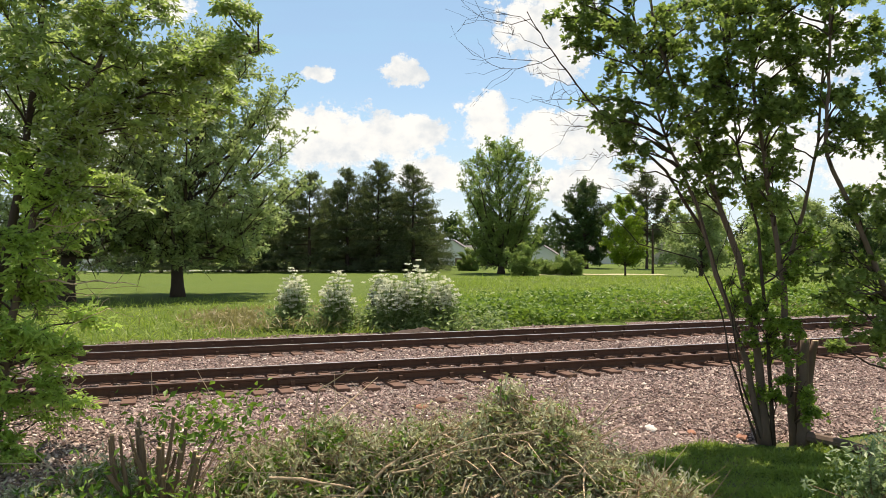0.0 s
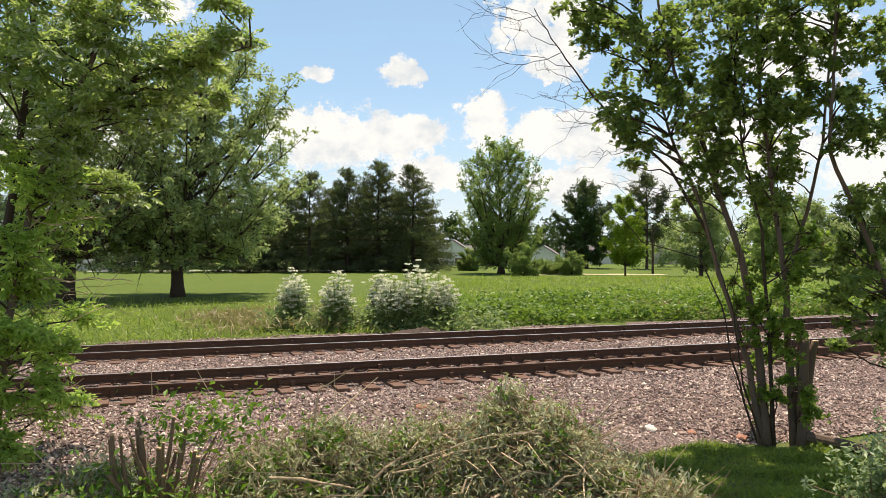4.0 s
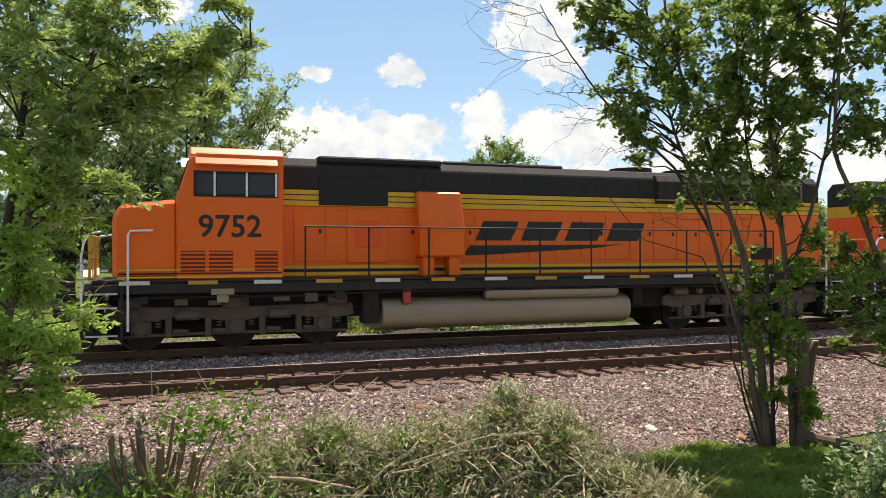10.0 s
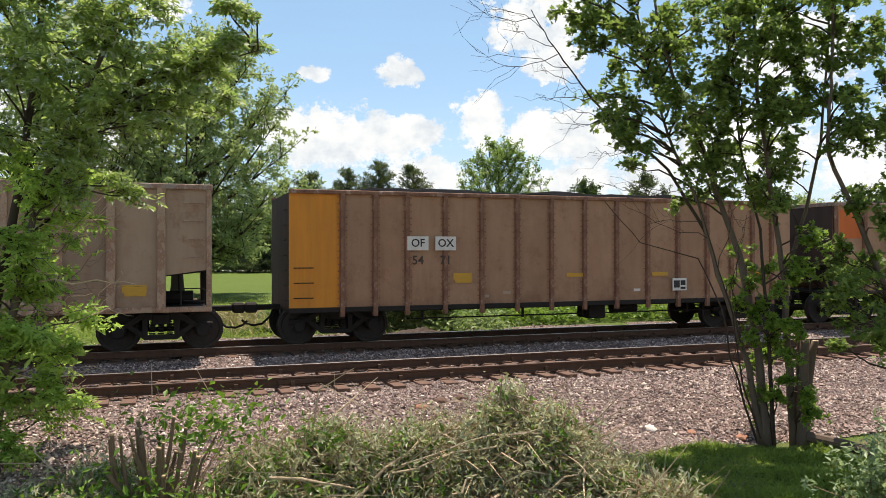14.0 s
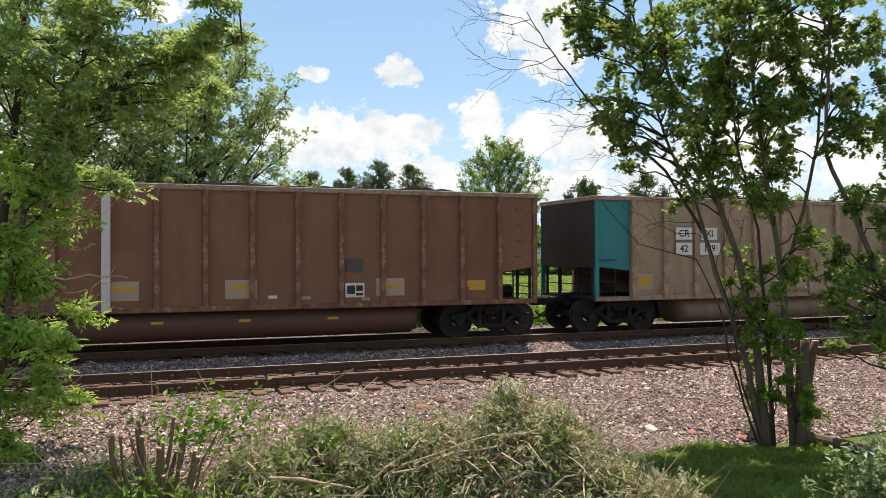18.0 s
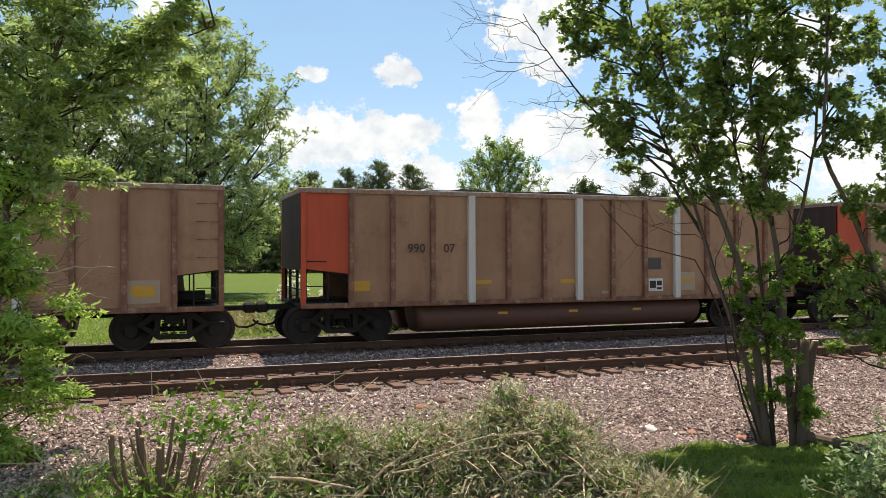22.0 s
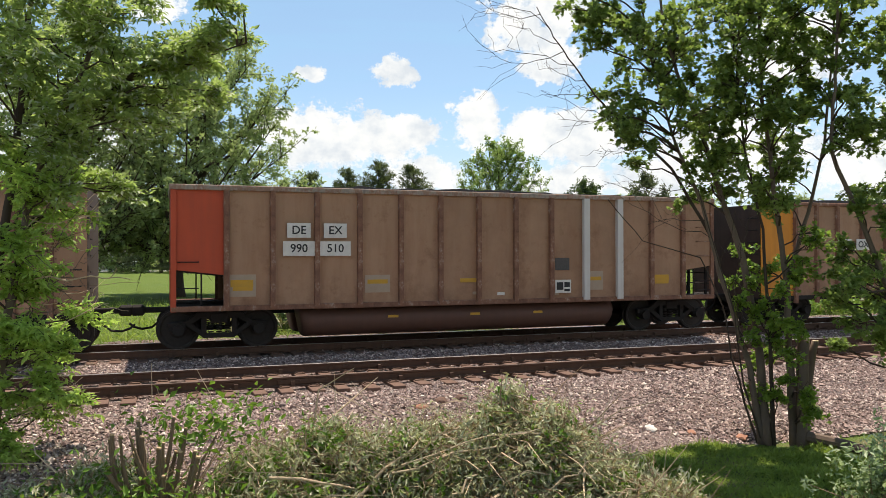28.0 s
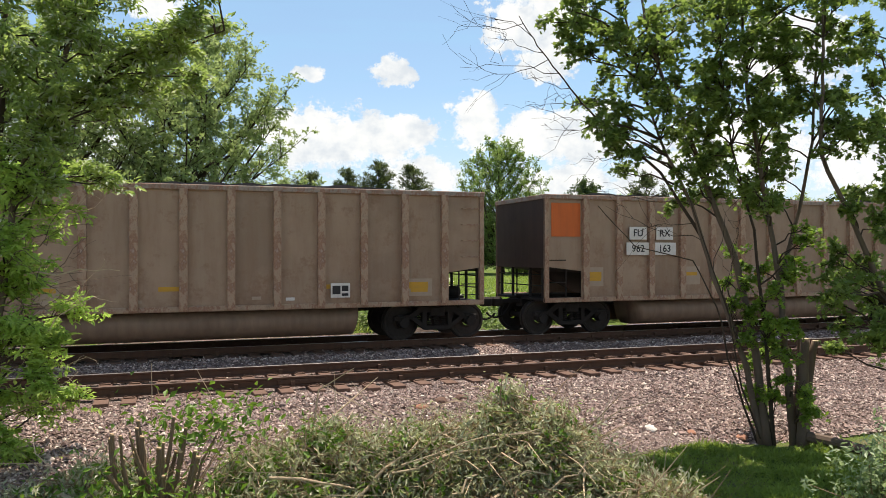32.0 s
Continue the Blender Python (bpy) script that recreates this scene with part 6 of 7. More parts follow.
    # bare dead twigs reaching over the line
    for k in range(16):
        p = A[5 + (k * 7) % (len(A) - 6)] if k < 12 else S1[10 + k % 6]
        b = dead_twig(tree, p, (-1, rng.normal() * 0.25, rng.uniform(-0.18, 0.4)), rng.uniform(0.7, 1.75), 0.0075, M_BARK_DARK, rng)
        SWAY.append((b, Vector(p), GUST_R, 1.2, k * 1.3, 2.0))
    for k in range(7):
        p = S1[2 + k]
        dead_twig(tree, p, (-0.6 + 0.15 * k, -0.2, 0.9), rng.uniform(0.8, 1.5), 0.008, M_BARK_DARK, rng, 3)
    # sawn stubs beside it
    cut = plain("fresh_cut_wood", (0.45, 0.33, 0.2), 0.8)
    st = thing("cut_stub", pose(x, y, -0.76, 0, 0, -19.825), "sawn-off trunk stubs with pale cut tops", "tree stump")
    for k, pts in enumerate(([(0.36, -0.1), (0.38, 0.8), (0.42, 1.62)], [(0.45, -0.1), (0.50, 0.9), (0.61, 1.58)], [(0.33, 0.3), (0.40, 1.0), (0.43, 1.74)])):
        o = stem(st, pts, 0.085 - 0.02 * k, 0.068 - 0.016 * k, M_BARK, rng)
        part("cut_face", rod(bmesh.new(), [Vector(o[-1]), Vector(o[-1]) + Vector((0, 0, 0.012))], 0.065 - 0.016 * k, 9), cut, st, "pale sawn face")
    log = thing("fallen_log", pose(x, y, -0.72, 0, 0, -19.825), "short grey log lying in the grass", "log")
    part("wood", rod(bmesh.new(), [(0.45, -0.15, 0.1), (0.75, -0.55, 0.09), (1.0, -0.95, 0.06)], [0.085, 0.08, 0.07], 9), M_BARK, log)


def edge_tree():
    rng = np.random.default_rng(23)
    d = 11.0
    x, y = off((1650 - 784) / 1371 * d, d)
    tree = thing("maple_clump", pose(x, y, -0.76, 0, 0, -19.825), "young maple with drooping dark boughs beside the line", "tree")
    LEANING.append((tree, (x, y, -0.76), GUST_R, 1.2))
    S = stem(tree, [(0, -0.1), (-0.5, 2.2), (-1.0, 3.5), (-1.38, 4.36), (-1.33, 5.3), (-1.28, 6.1), (-1.25, 7.6)], 0.055, 0.015, M_BARK, rng)
    U = stem(tree, [(-0.25, 1.1), (-0.5, 3.4), (-0.45, 5.4), (-0.4, 7.4)], 0.05, 0.02, M_BARK_DARK, rng)
    for cl in filled([(-1.2, 6.3, 0.65, 0.8, 6, 0.33), (-1.1, 4.9, 0.6, 0.65, 8, 0.31), (-0.55, 6.0, 0.5, 0.9, 6, 0.34), (-0.5, 4.4, 0.5, 0.8, 8, 0.38), (-0.85, 3.4, 0.45, 0.4, 4, 0.30), (-0.8, 2.3, 0.42, 0.55, 8, 0.33), (-0.45, 1.6, 0.3, 0.4, 4, 0.28), (-1.3, 2.6, 0.35, 0.45, 5, 0.26), (-1.1, 1.75, 0.3, 0.3, 3, 0.22)], rng):
        bough(tree, S + U, cl, M_LEAF_NEAR, M_BARK_DARK, rng, 0.088, 0.8, GUST_R, 2.2 if cl[1] > 3.8 else 1.2)


def left_tree():
    rng = np.random.default_rng(22)
    d = 10.0
    x, y = off((-60 - 784) / 1371 * d, d)
    tree = thing("boxelder", pose(x, y, -0.76, 0, 0, -19.825), "bushy box elder with bright green leaves overhanging the view", "tree")
    LEANING.append((tree, (x, y, -0.76), GUST_L, 2.6))
    S = stem(tree, [(0.3, -0.1), (0.42, 1.0), (0.52, 2.0), (0.69, 2.9), (0.78, 3.6), (1.2, 4.7), (1.6, 5.6), (2.2, 6.8)], 0.075, 0.025, M_BARK, rng)
    T = stem(tree, [(0.1, -0.1), (0.2, 2.0), (0.5, 4.0), (0.7, 6.5)], 0.11, 0.03, M_BARK_DARK, rng)
    U = stem(tree, [(1.2, 4.7), (1.8, 5.25), (2.5, 5.55), (3.0, 5.65), (3.45, 5.8)], 0.035, 0.008, M_BARK_DARK, rng, 6)
    for cl in filled([(0.85, 5.8, 1.0, 0.8, 22, 0.42), (1.0, 4.75, 0.9, 0.6, 16, 0.40), (2.15, 5.2, 0.65, 0.55, 12, 0.36), (2.1, 6.3, 0.4, 0.35, 4, 0.3), (2.75, 5.3, 0.3, 0.25, 4, 0.25), (3.05, 5.55, 0.3, 0.18, 4, 0.2), (3.3, 5.95, 0.14, 0.24, 4, 0.15),
                      (0.75, 3.7, 0.6, 0.6, 12, 0.36), (1.45, 3.95, 0.4, 0.45, 6, 0.26)], rng):
        bough(tree, S + T + U, cl, M_LEAF_SHOOT if cl[1] < 4.3 and cl[0] < 1.3 else M_LEAF_LEFT, M_BARK_DARK, rng, 0.096, 0.54, GUST_L, 3.0 if cl[0] > 2.2 else 1.8, True)
    for cl in filled([(0.65, 2.7, 0.4, 0.5, 6, 0.32), (0.55, 1.5, 0.42, 0.5, 7, 0.30), (1.2, 1.9, 0.35, 0.3, 5, 0.2), (1.25, 1.15, 0.2, 0.3, 3, 0.2), (0.75, 0.55, 0.4, 0.35, 5, 0.27), (0.3, 2.6, 0.3, 0.8, 5, 0.34)], rng):
        bough(tree, S + T, cl, M_LEAF_SHOOT, M_BARK_DARK, rng, 0.10, 0.7, GUST_L, 0.9, True)
    dead_twig(tree, (1.0, -0.3, 2.64), (1, 0, 0.01), 1.2, 0.013, M_STICK, rng, 1)
    dead_twig(tree, (1.3, -0.3, 1.95), (0.8, 0, 0.5), 0.75, 0.009, M_STICK, rng, 3)
    for k in range(26):
        dead_twig(tree, S[3 + (k * 3) % 17], (1, rng.normal() * 0.35, rng.uniform(-0.2, 0.9)), rng.uniform(0.45, 1.25), 0.0095, M_BARK if k % 3 else M_STICK, rng, 3)


M_STICK = barky("pale_dead_stick", (0.56, 0.43, 0.29), 20)
right_tree()
edge_tree()
left_tree()


def sway():
    for ob, root, gust, push, phase, rate in SWAY:
        rows = []
        for k in range(43):
            t = min(32.0, k * 0.77)
            g = float(np.interp(t, *gust))
            tilt = push * (g + 0.35 * math.sin(rate * t + phase))
            rows.append((t, Matrix.Translation(root) @ pose(0, 0, 0, push * 0.5 * math.sin(rate * 0.8 * t + phase * 2), tilt, push * 0.5 * math.cos(rate * 0.6 * t + phase))))
        walk(ob, rows)
    for tree, foot, gust, lean in LEANING:
        walk(tree, [(t, pose(*foot, 0.2 * math.sin(1.3 * t), lean * float(np.interp(t, *gust)) + 0.15 * math.sin(2.1 * t), -19.825)) for t in [min(32.0, k * 0.8) for k in range(41)]])


# ---- undergrowth ----
M_WILT = leafy("wilted_leaf", (0.17, 0.18, 0.08), (0.80, 0.78, 0.53), 0.46, 0.8, (0.30, 0.20, 0.12))
M_FRESH = leafy("fresh_weed_leaf", (0.06, 0.14, 0.015), (0.17, 0.30, 0.03), 0.4)
M_WEED = leafy("broad_weed_leaf", (0.07, 0.14, 0.02), (0.21, 0.33, 0.045), 0.42)
M_GRASS = leafy("grass_blade", (0.12, 0.19, 0.025), (0.33, 0.43, 0.075), 0.5)
M_HAY = leafy("dry_grass", (0.20, 0.17, 0.07), (0.36, 0.29, 0.14), 0.3)
M_ELDER = leafy("elder_leaf", (0.12, 0.19, 0.06), (0.30, 0.39, 0.16), 0.5)
M_FLOWER = leafy("white_flower", (0.70, 0.71, 0.55), (0.88, 0.88, 0.76), 0.35, 0.1)
M_SAGE = leafy("grey_green_leaf", (0.16, 0.24, 0.09), (0.48, 0.56, 0.33), 0.4)
M_TWIG = barky("brown_twig", (0.32, 0.22, 0.14), 20)


def sticks_mesh(rng, starts, dirs, lens, radii):
    """Many thin three-sided twigs, slightly bent, in one mesh."""
    n = len(starts)
    d = dirs / (np.linalg.norm(dirs, axis=1)[:, None] + 1e-9)
    a = np.cross(d, np.array([0.3, 0.5, 0.8]))
    a /= np.linalg.norm(a, axis=1)[:, None] + 1e-9
    b = np.cross(d, a)
    bend = rng.normal(size=(n, 3)) * lens[:, None] * 0.09
    rows = []
    for u, k, w in ((0, 1.0, 0), (0.5, 0.8, 1), (1, 0.35, 0)):
        c = starts + d * (lens * u)[:, None] + bend * w
        for q in range(3):
            rows.append(c + (a * math.cos(q * 2.094) + b * math.sin(q * 2.094)) * (radii * k)[:, None])
    co = np.stack(rows, 1).reshape(-1, 3)
    f = []
    for s in (0, 3):
        for q in range(3):
            f.append([s + q, s + (q + 1) % 3, s + 3 + (q + 1) % 3, s + 3 + q])
    f = (np.array(f)[None] + (np.arange(n) * 9)[:, None, None]).reshape(-1, 4)
    return sheet_mesh("twigs", co, f)


def mound(u, v, w, dpt, h):
    """Height of a brush heap over its plan."""
    r = np.sqrt((u / w) ** 2 + (v / dpt) ** 2)
    return h * np.clip(1 - r ** 2.2, 0, 1) * (0.74 + 0.16 * np.sin(u * 3.1 + v * 2.0) + 0.13 * np.sin(u * 7.3 - v * 4.1 + 1.0))


def brush_pile(right, ahead, w, dpt, h, seed, label, leaves=9000, twigs=1500, fresh=0.12, long_sticks=()):
    rng = np.random.default_rng(seed)
    x, y = off(right, ahead)
    z = float(ground_z(x, y))
    pile = thing("brush_pile", pose(x, y, z, 0, 0, -19.825), label, "brush pile")

    def surface(n, lift):
        u, v = rng.uniform(-w, w, n), rng.uniform(-dpt, dpt, n)
        hh = mound(u, v, w, dpt, h)
        keep = hh > 0.03
        u, v, hh = u[keep], v[keep], hh[keep]
        return np.stack([u, v, hh * rng.uniform(0.45, 1.0, len(u)) ** 0.5 + rng.uniform(0, lift, len(u)) ** 1.5], 1)
    s = surface(twigs, 0.25)
    dirs = rng.normal(size=(len(s), 3)) * np.array([1, 0.8, 0.55]) + np.array([0.15, 0, 0.15])
    tw = piece("twig_tangle", sticks_mesh(rng, s - dirs * 0.1, dirs, rng.uniform(0.25, 0.9, len(s)), rng.uniform(0.003, 0.009, len(s))), M_TWIG, pile)
    tw["kind"] = "stuff"
    s = surface(twigs // 3, 0.2)
    dirs = rng.normal(size=(len(s), 3)) * np.array([1, 0.8, 0.4])
    tw = piece("pale_twig_tangle", sticks_mesh(rng, s, dirs, rng.uniform(0.3, 1.2, len(s)), rng.uniform(0.005, 0.013, len(s))), M_STICK, pile)
    tw["kind"] = "stuff"
    # wilted leaves hang in sprays along the twigs
    c = surface(leaves // 14, 0.3)
    pts = np.repeat(c, 22, 0)
    sp = np.repeat(rng.normal(size=(len(c), 3)), 22, 0)
    pts = pts + sp * rng.uniform(-0.16, 0.16, (len(pts), 1)) + rng.normal(size=pts.shape) * 0.035
    lf = piece("wilted_leaves", leaf_mesh("wilted_leaves", pts, 0.088, rng, 0.7, 0.3, 0.2), M_WILT, pile, label="curled pale wilted leaves")
    lf["kind"] = "stuff"
    g = surface(int(leaves * fresh) // 16, 0.25)
    pts = np.repeat(g, 16, 0) + rng.normal(size=(len(g) * 16, 3)) * 0.09
    lf = piece("green_leaves", leaf_mesh("green_leaves", pts, 0.08, rng, 0.3, 0.55, 0.3), M_FRESH, pile, label="fresh green leaves growing through")
    lf["kind"] = "stuff"
    more = []
    for k in range(int(w * 11)):
        a = Vector((rng.uniform(-0.8, 0.8) * w, rng.uniform(-0.95, -0.1) * dpt, 0))
        b = a + Vector((rng.uniform(0.25, 0.9) * rng.choice((-1, 1, 1)), rng.uniform(-0.1, 0.3), 0))
        for p in (a, b):
            p.z = float(mound(p.x, p.y, w, dpt, h)) * rng.uniform(0.9, 1.08) + 0.04
        more.append((a, b, rng.uniform(0.006, 0.014)))
    for a, b, r in list(long_sticks) + more:
        bm = bmesh.new()
        bezier_rod(bm, a, b, 0.05, r, r * 0.55, rng, 6, 7)
        part("stick", bm, M_STICK, pile, "long pale cut stick")
    return pile


def foreground():
    brush_pile(0.55, 9.0, 2.05, 0.95, 1.34, 31, "heap of cut branches with wilted grey-green leaves", 30000, 1400, 0.2,
               [((-1.75, -0.9, 0.05), (-0.75, -0.3, 0.95), 0.022), ((-1.3, -0.92, 0.1), (-1.15, -0.7, 0.32), 0.03), ((-0.35, -0.95, 0.15), (0.05, -0.8, 0.42), 0.028), ((-0.9, -0.5, 0.62), (0.3, -0.4, 0.78), 0.014),
                ((1.25, -0.7, 0.25), (1.62, -0.75, 0.5), 0.012), ((-0.2, -0.6, 0.6), (0.7, -0.4, 0.95), 0.012), ((-1.1, -0.72, 0.62), (0.05, -0.55, 0.86), 0.013), ((-1.0, -0.7, 0.7), (0.6, -0.45, 1.06), 0.009), ((-0.45, -0.93, 0.3), (-0.2, -0.8, 0.62), 0.016), ((0.5, -0.85, 0.4), (1.1, -0.75, 0.75), 0.012)])
    brush_pile(-1.55, 9.0, 1.15, 0.8, 0.9, 32, "low heap of cut brush with fresh green shoots", 15000, 900, 0.7,
               [((-0.3, -0.75, 0.55), (0.6, -0.7, 0.42), 0.018), ((-0.1, -0.8, 0.2), (0.55, -0.8, 0.1), 0.024), ((-0.55, -0.7, 0.7), (-0.4, -0.72, 0.05), 0.012)])
    brush_pile(-3.8, 8.4, 1.1, 1.0, 0.5, 33, "tangle of dry branches and green weeds under the box elder", 12000, 600, 0.5,
               [((-0.2, -0.4, 0.5), (0.35, -0.6, 0.15), 0.03)])
    brush_pile(2.35, 8.3, 0.55, 0.5, 0.28, 34, "flattened edge of the brush heap with thin pale sticks", 2600, 160, 0.1, [((-0.2, -0.2, 0.15), (0.5, 0.1, 0.3), 0.012)])
    # cut stump with many stems
    rng = np.random.default_rng(35)
    x, y = off((272 - 784) / 1371 * 8.0, 8.0)
    st = thing("cut_stump", pose(x, y, float(ground_z(x, y)), 0, 0, -19.825), "cluster of sawn-off stems with pale cut ends", "tree stump")
    cut = plain("dry_cut_wood", (0.42, 0.29, 0.17), 0.8)
    wood = barky("brown_cut_stem", (0.21, 0.145, 0.095), 25)
    for k in range(26):
        fan = -1.0 + 2.1 * (k + rng.random()) / 26
        a, b = fan * 0.10 + rng.normal() * 0.03, fan * 0.42 + rng.normal() * 0.12
        hgt, r = 1.42 - 0.25 * abs(fan) - rng.uniform(0, 0.75), rng.uniform(0.009, 0.028)
        dep = rng.uniform(-0.28, 0.28)
        top = Vector((b, dep * 1.5, hgt))
        bm = bmesh.new()
        bezier_rod(bm, (a, dep * 0.5, -0.1), top, -0.04, r * 1.2, r * 0.9, rng, 5, 8)
        s = part("stem", bm, wood, st)
        part("cut_end", rod(bmesh.new(), [top - Vector((0, 0, 0.002)), top + Vector((0.004, 0, 0.012))], r * 0.93, 8), cut, s, "pale sawn end")
    # fresh shoots around it
    pts = rng.normal(size=(420, 3)) * np.array([0.42, 0.3, 0.2]) + np.array([0.4, 0.5, 1.05])
    sh = thing("weed_clump", pose(x, y, float(ground_z(x, y)), 0, 0, -19.825), "leafy green shoots sprouting behind the cut stump", "weeds")
    piece("leaves", leaf_mesh("shoots", pts, 0.10, rng, 0.3, 0.5, 0.3), M_FRESH, sh)
    bm = bmesh.new()
    for k in range(14):
        bezier_rod(bm, (rng.normal() * 0.2 + 0.2, 0.2, 0.0), Vector(pts[k]), 0.05, 0.008, 0.004, rng, 4, 4)
    part("stems", bm, M_TWIG, sh)["kind"] = "stuff"
    pts = np.concatenate([rng.normal(size=(260, 3)) * np.array([0.5, 0.12, 0.16]) + np.array([0.05, -0.4, z0]) for z0 in (0.35, 0.55)])
    fr = thing("weed_clump", pose(x, y, float(ground_z(x, y)), 0, 0, -19.825), "green shoots and weeds before the cut stump", "weeds")
    piece("leaves", leaf_mesh("shoots", pts, 0.095, rng, 0.3, 0.42, 0.3), M_FRESH, fr)
    for k in range(8):
        part("stem", rod(bmesh.new(), [(rng.normal() * 0.3, -0.4, -0.05), Vector(pts[k * 30])], [0.006, 0.003], 4), M_TWIG, fr)
    # tall dry stalks by the track
    for px, h1 in ((268, 1.05), (372, 0.95), (464, 0.5)):
        xx, yy = off((px - 784) / 1371 * 11.6, 11.6)
        t = thing("dry_stalk", pose(xx, yy, -0.5, 0, 0, -19.825), "single bare dry stalk standing in the ballast", "dry plant")
        part("stalk", rod(bmesh.new(), [(0, 0, -0.05), (0.01, 0, h1 * 0.6), (0.0 if px < 300 else -0.2, 0, h1)], [0.009, 0.007, 0.004], 5), M_STICK, t)
    # grass on the near bank
    n = 60000
    a, r = rng.uniform(6.4, 11.6, n), rng.uniform(0, 1, n)
    right = a * (0.13 + 0.62 * r)
    gx, gy = right * math.cos(YAW) + a * math.sin(YAW), -right * math.sin(YAW) + a * math.cos(YAW)
    keep = gy < 9.9 + 0.4 * np.sin(gx * 1.7) + rng.normal(size=n) * 0.15
    gx, gy = gx[keep], gy[keep]
    tall = np.clip(0.5 + 0.9 * np.sin(gx * 3.1 + np.sin(gy * 2.3)) * np.sin(gy * 3.7 + gx), 0.25, 1.4)
    pts = np.stack([gx, gy, ground_z(gx, gy) + 0.05 * tall], 1)
    g = piece("near_grass", leaf_mesh("near_grass", pts, 0.15 * (0.6 + 0.6 * tall), rng, -0.8, 0.09, 0.2), M_GRASS)
    tagged(g, "short bright green grass on the near bank", "grass", kind="stuff")
    xx, yy = off((1545 - 784) / 1371 * 8.4, 8.4)
    b = thing("sage_bush", pose(xx, yy, float(ground_z(xx, yy)), 0, 0, -19.825), "low bush with pale grey-green leaves in the grass", "bush")
    c = rng.normal(size=(130, 3)) * np.array([0.25, 0.25, 0.24]) + np.array([0.2, 0, 0.3])
    c[:, 2] = np.abs(c[:, 2])
    piece("leaves", leaf_mesh("leaves", np.repeat(c, 26, 0) + rng.normal(size=(130 * 26, 3)) * 0.06, 0.085, rng, -0.1, 0.4, 0.2), M_SAGE, b)
    bm = bmesh.new()
    for k in range(24):
        bezier_rod(bm, (rng.normal() * 0.08, 0, -0.03), Vector(c[k]), 0.03, 0.009, 0.004, rng, 4, 4)
    part("stems", bm, M_TWIG, b)["kind"] = "stuff"
    # loose large stones, a broken tie end and scraps on the slope
    for px, py, sz, mat in ((1150, 761, 0.16, "pale"), (1020, 700, 0.07, "pale"), (960, 707, 0.06, "pale"), (965, 725, 0.08, "red"), (925, 744, 0.09, "red"), (1222, 768, 0.12, "red"), (1312, 776, 0.15, "red"), (1215, 714, 0.06, "dark"), (780, 712, 0.2, "dark"), (815, 706, 0.16, "dark"), (1005, 745, 0.05, "pale"), (745, 722, 0.15, "red"), (1140, 672, 0.05, "pale")):
        rayd = Vector(((px - 784) / 1371, 1, -(py - 449.7) / 1371))
        best = None
        for k in range(400):
            d = 8 + k * 0.03
            X, Y = off(rayd.x * d, d)
            Z = 2.171 + rayd.z * d
            if Z < max(float(bed_z(X, Y)), float(ground_z(X, Y))):
                best = (X, Y, Z)
                break
        if best:
            bm = bmesh.new()
            bmesh.ops.create_icosphere(bm, subdivisions=2, radius=1.0)
            for v in bm.verts:
                v.co *= 0.85 + 0.3 * noise.noise(v.co * 1.3 + Vector((px, py, 0)))
                v.co = Vector((v.co.x * sz * (1.1 if mat != "dark" else 0.9), v.co.y * sz * 0.7, v.co.z * sz * 0.42))
            name = {"pale": "pale_rock", "red": "red_brick_piece", "dark": "rotten_tie_piece"}[mat]
            lab = {"pale": "pale limestone rock lying on the ballast", "red": "reddish broken stone lying on the ballast", "dark": "dark broken piece of wood on the ballast"}[mat]
            o = part(name, bm, {"pale": M_ROCK, "red": M_BRICKISH, "dark": M_TIE}[mat])
            o.matrix_basis = pose(best[0], best[1], best[2] + sz * 0.1, 0, 0, px % 90)
            tagged(o, lab, "rock" if mat != "dark" else "wood scrap")


M_ROCK = plain("pale_limestone", (0.62, 0.57, 0.50), 0.9, 0, 0.2, 9)
M_BRICKISH = plain("reddish_stone", (0.33, 0.16, 0.10), 0.9, 0, 0.3, 9)
foreground()


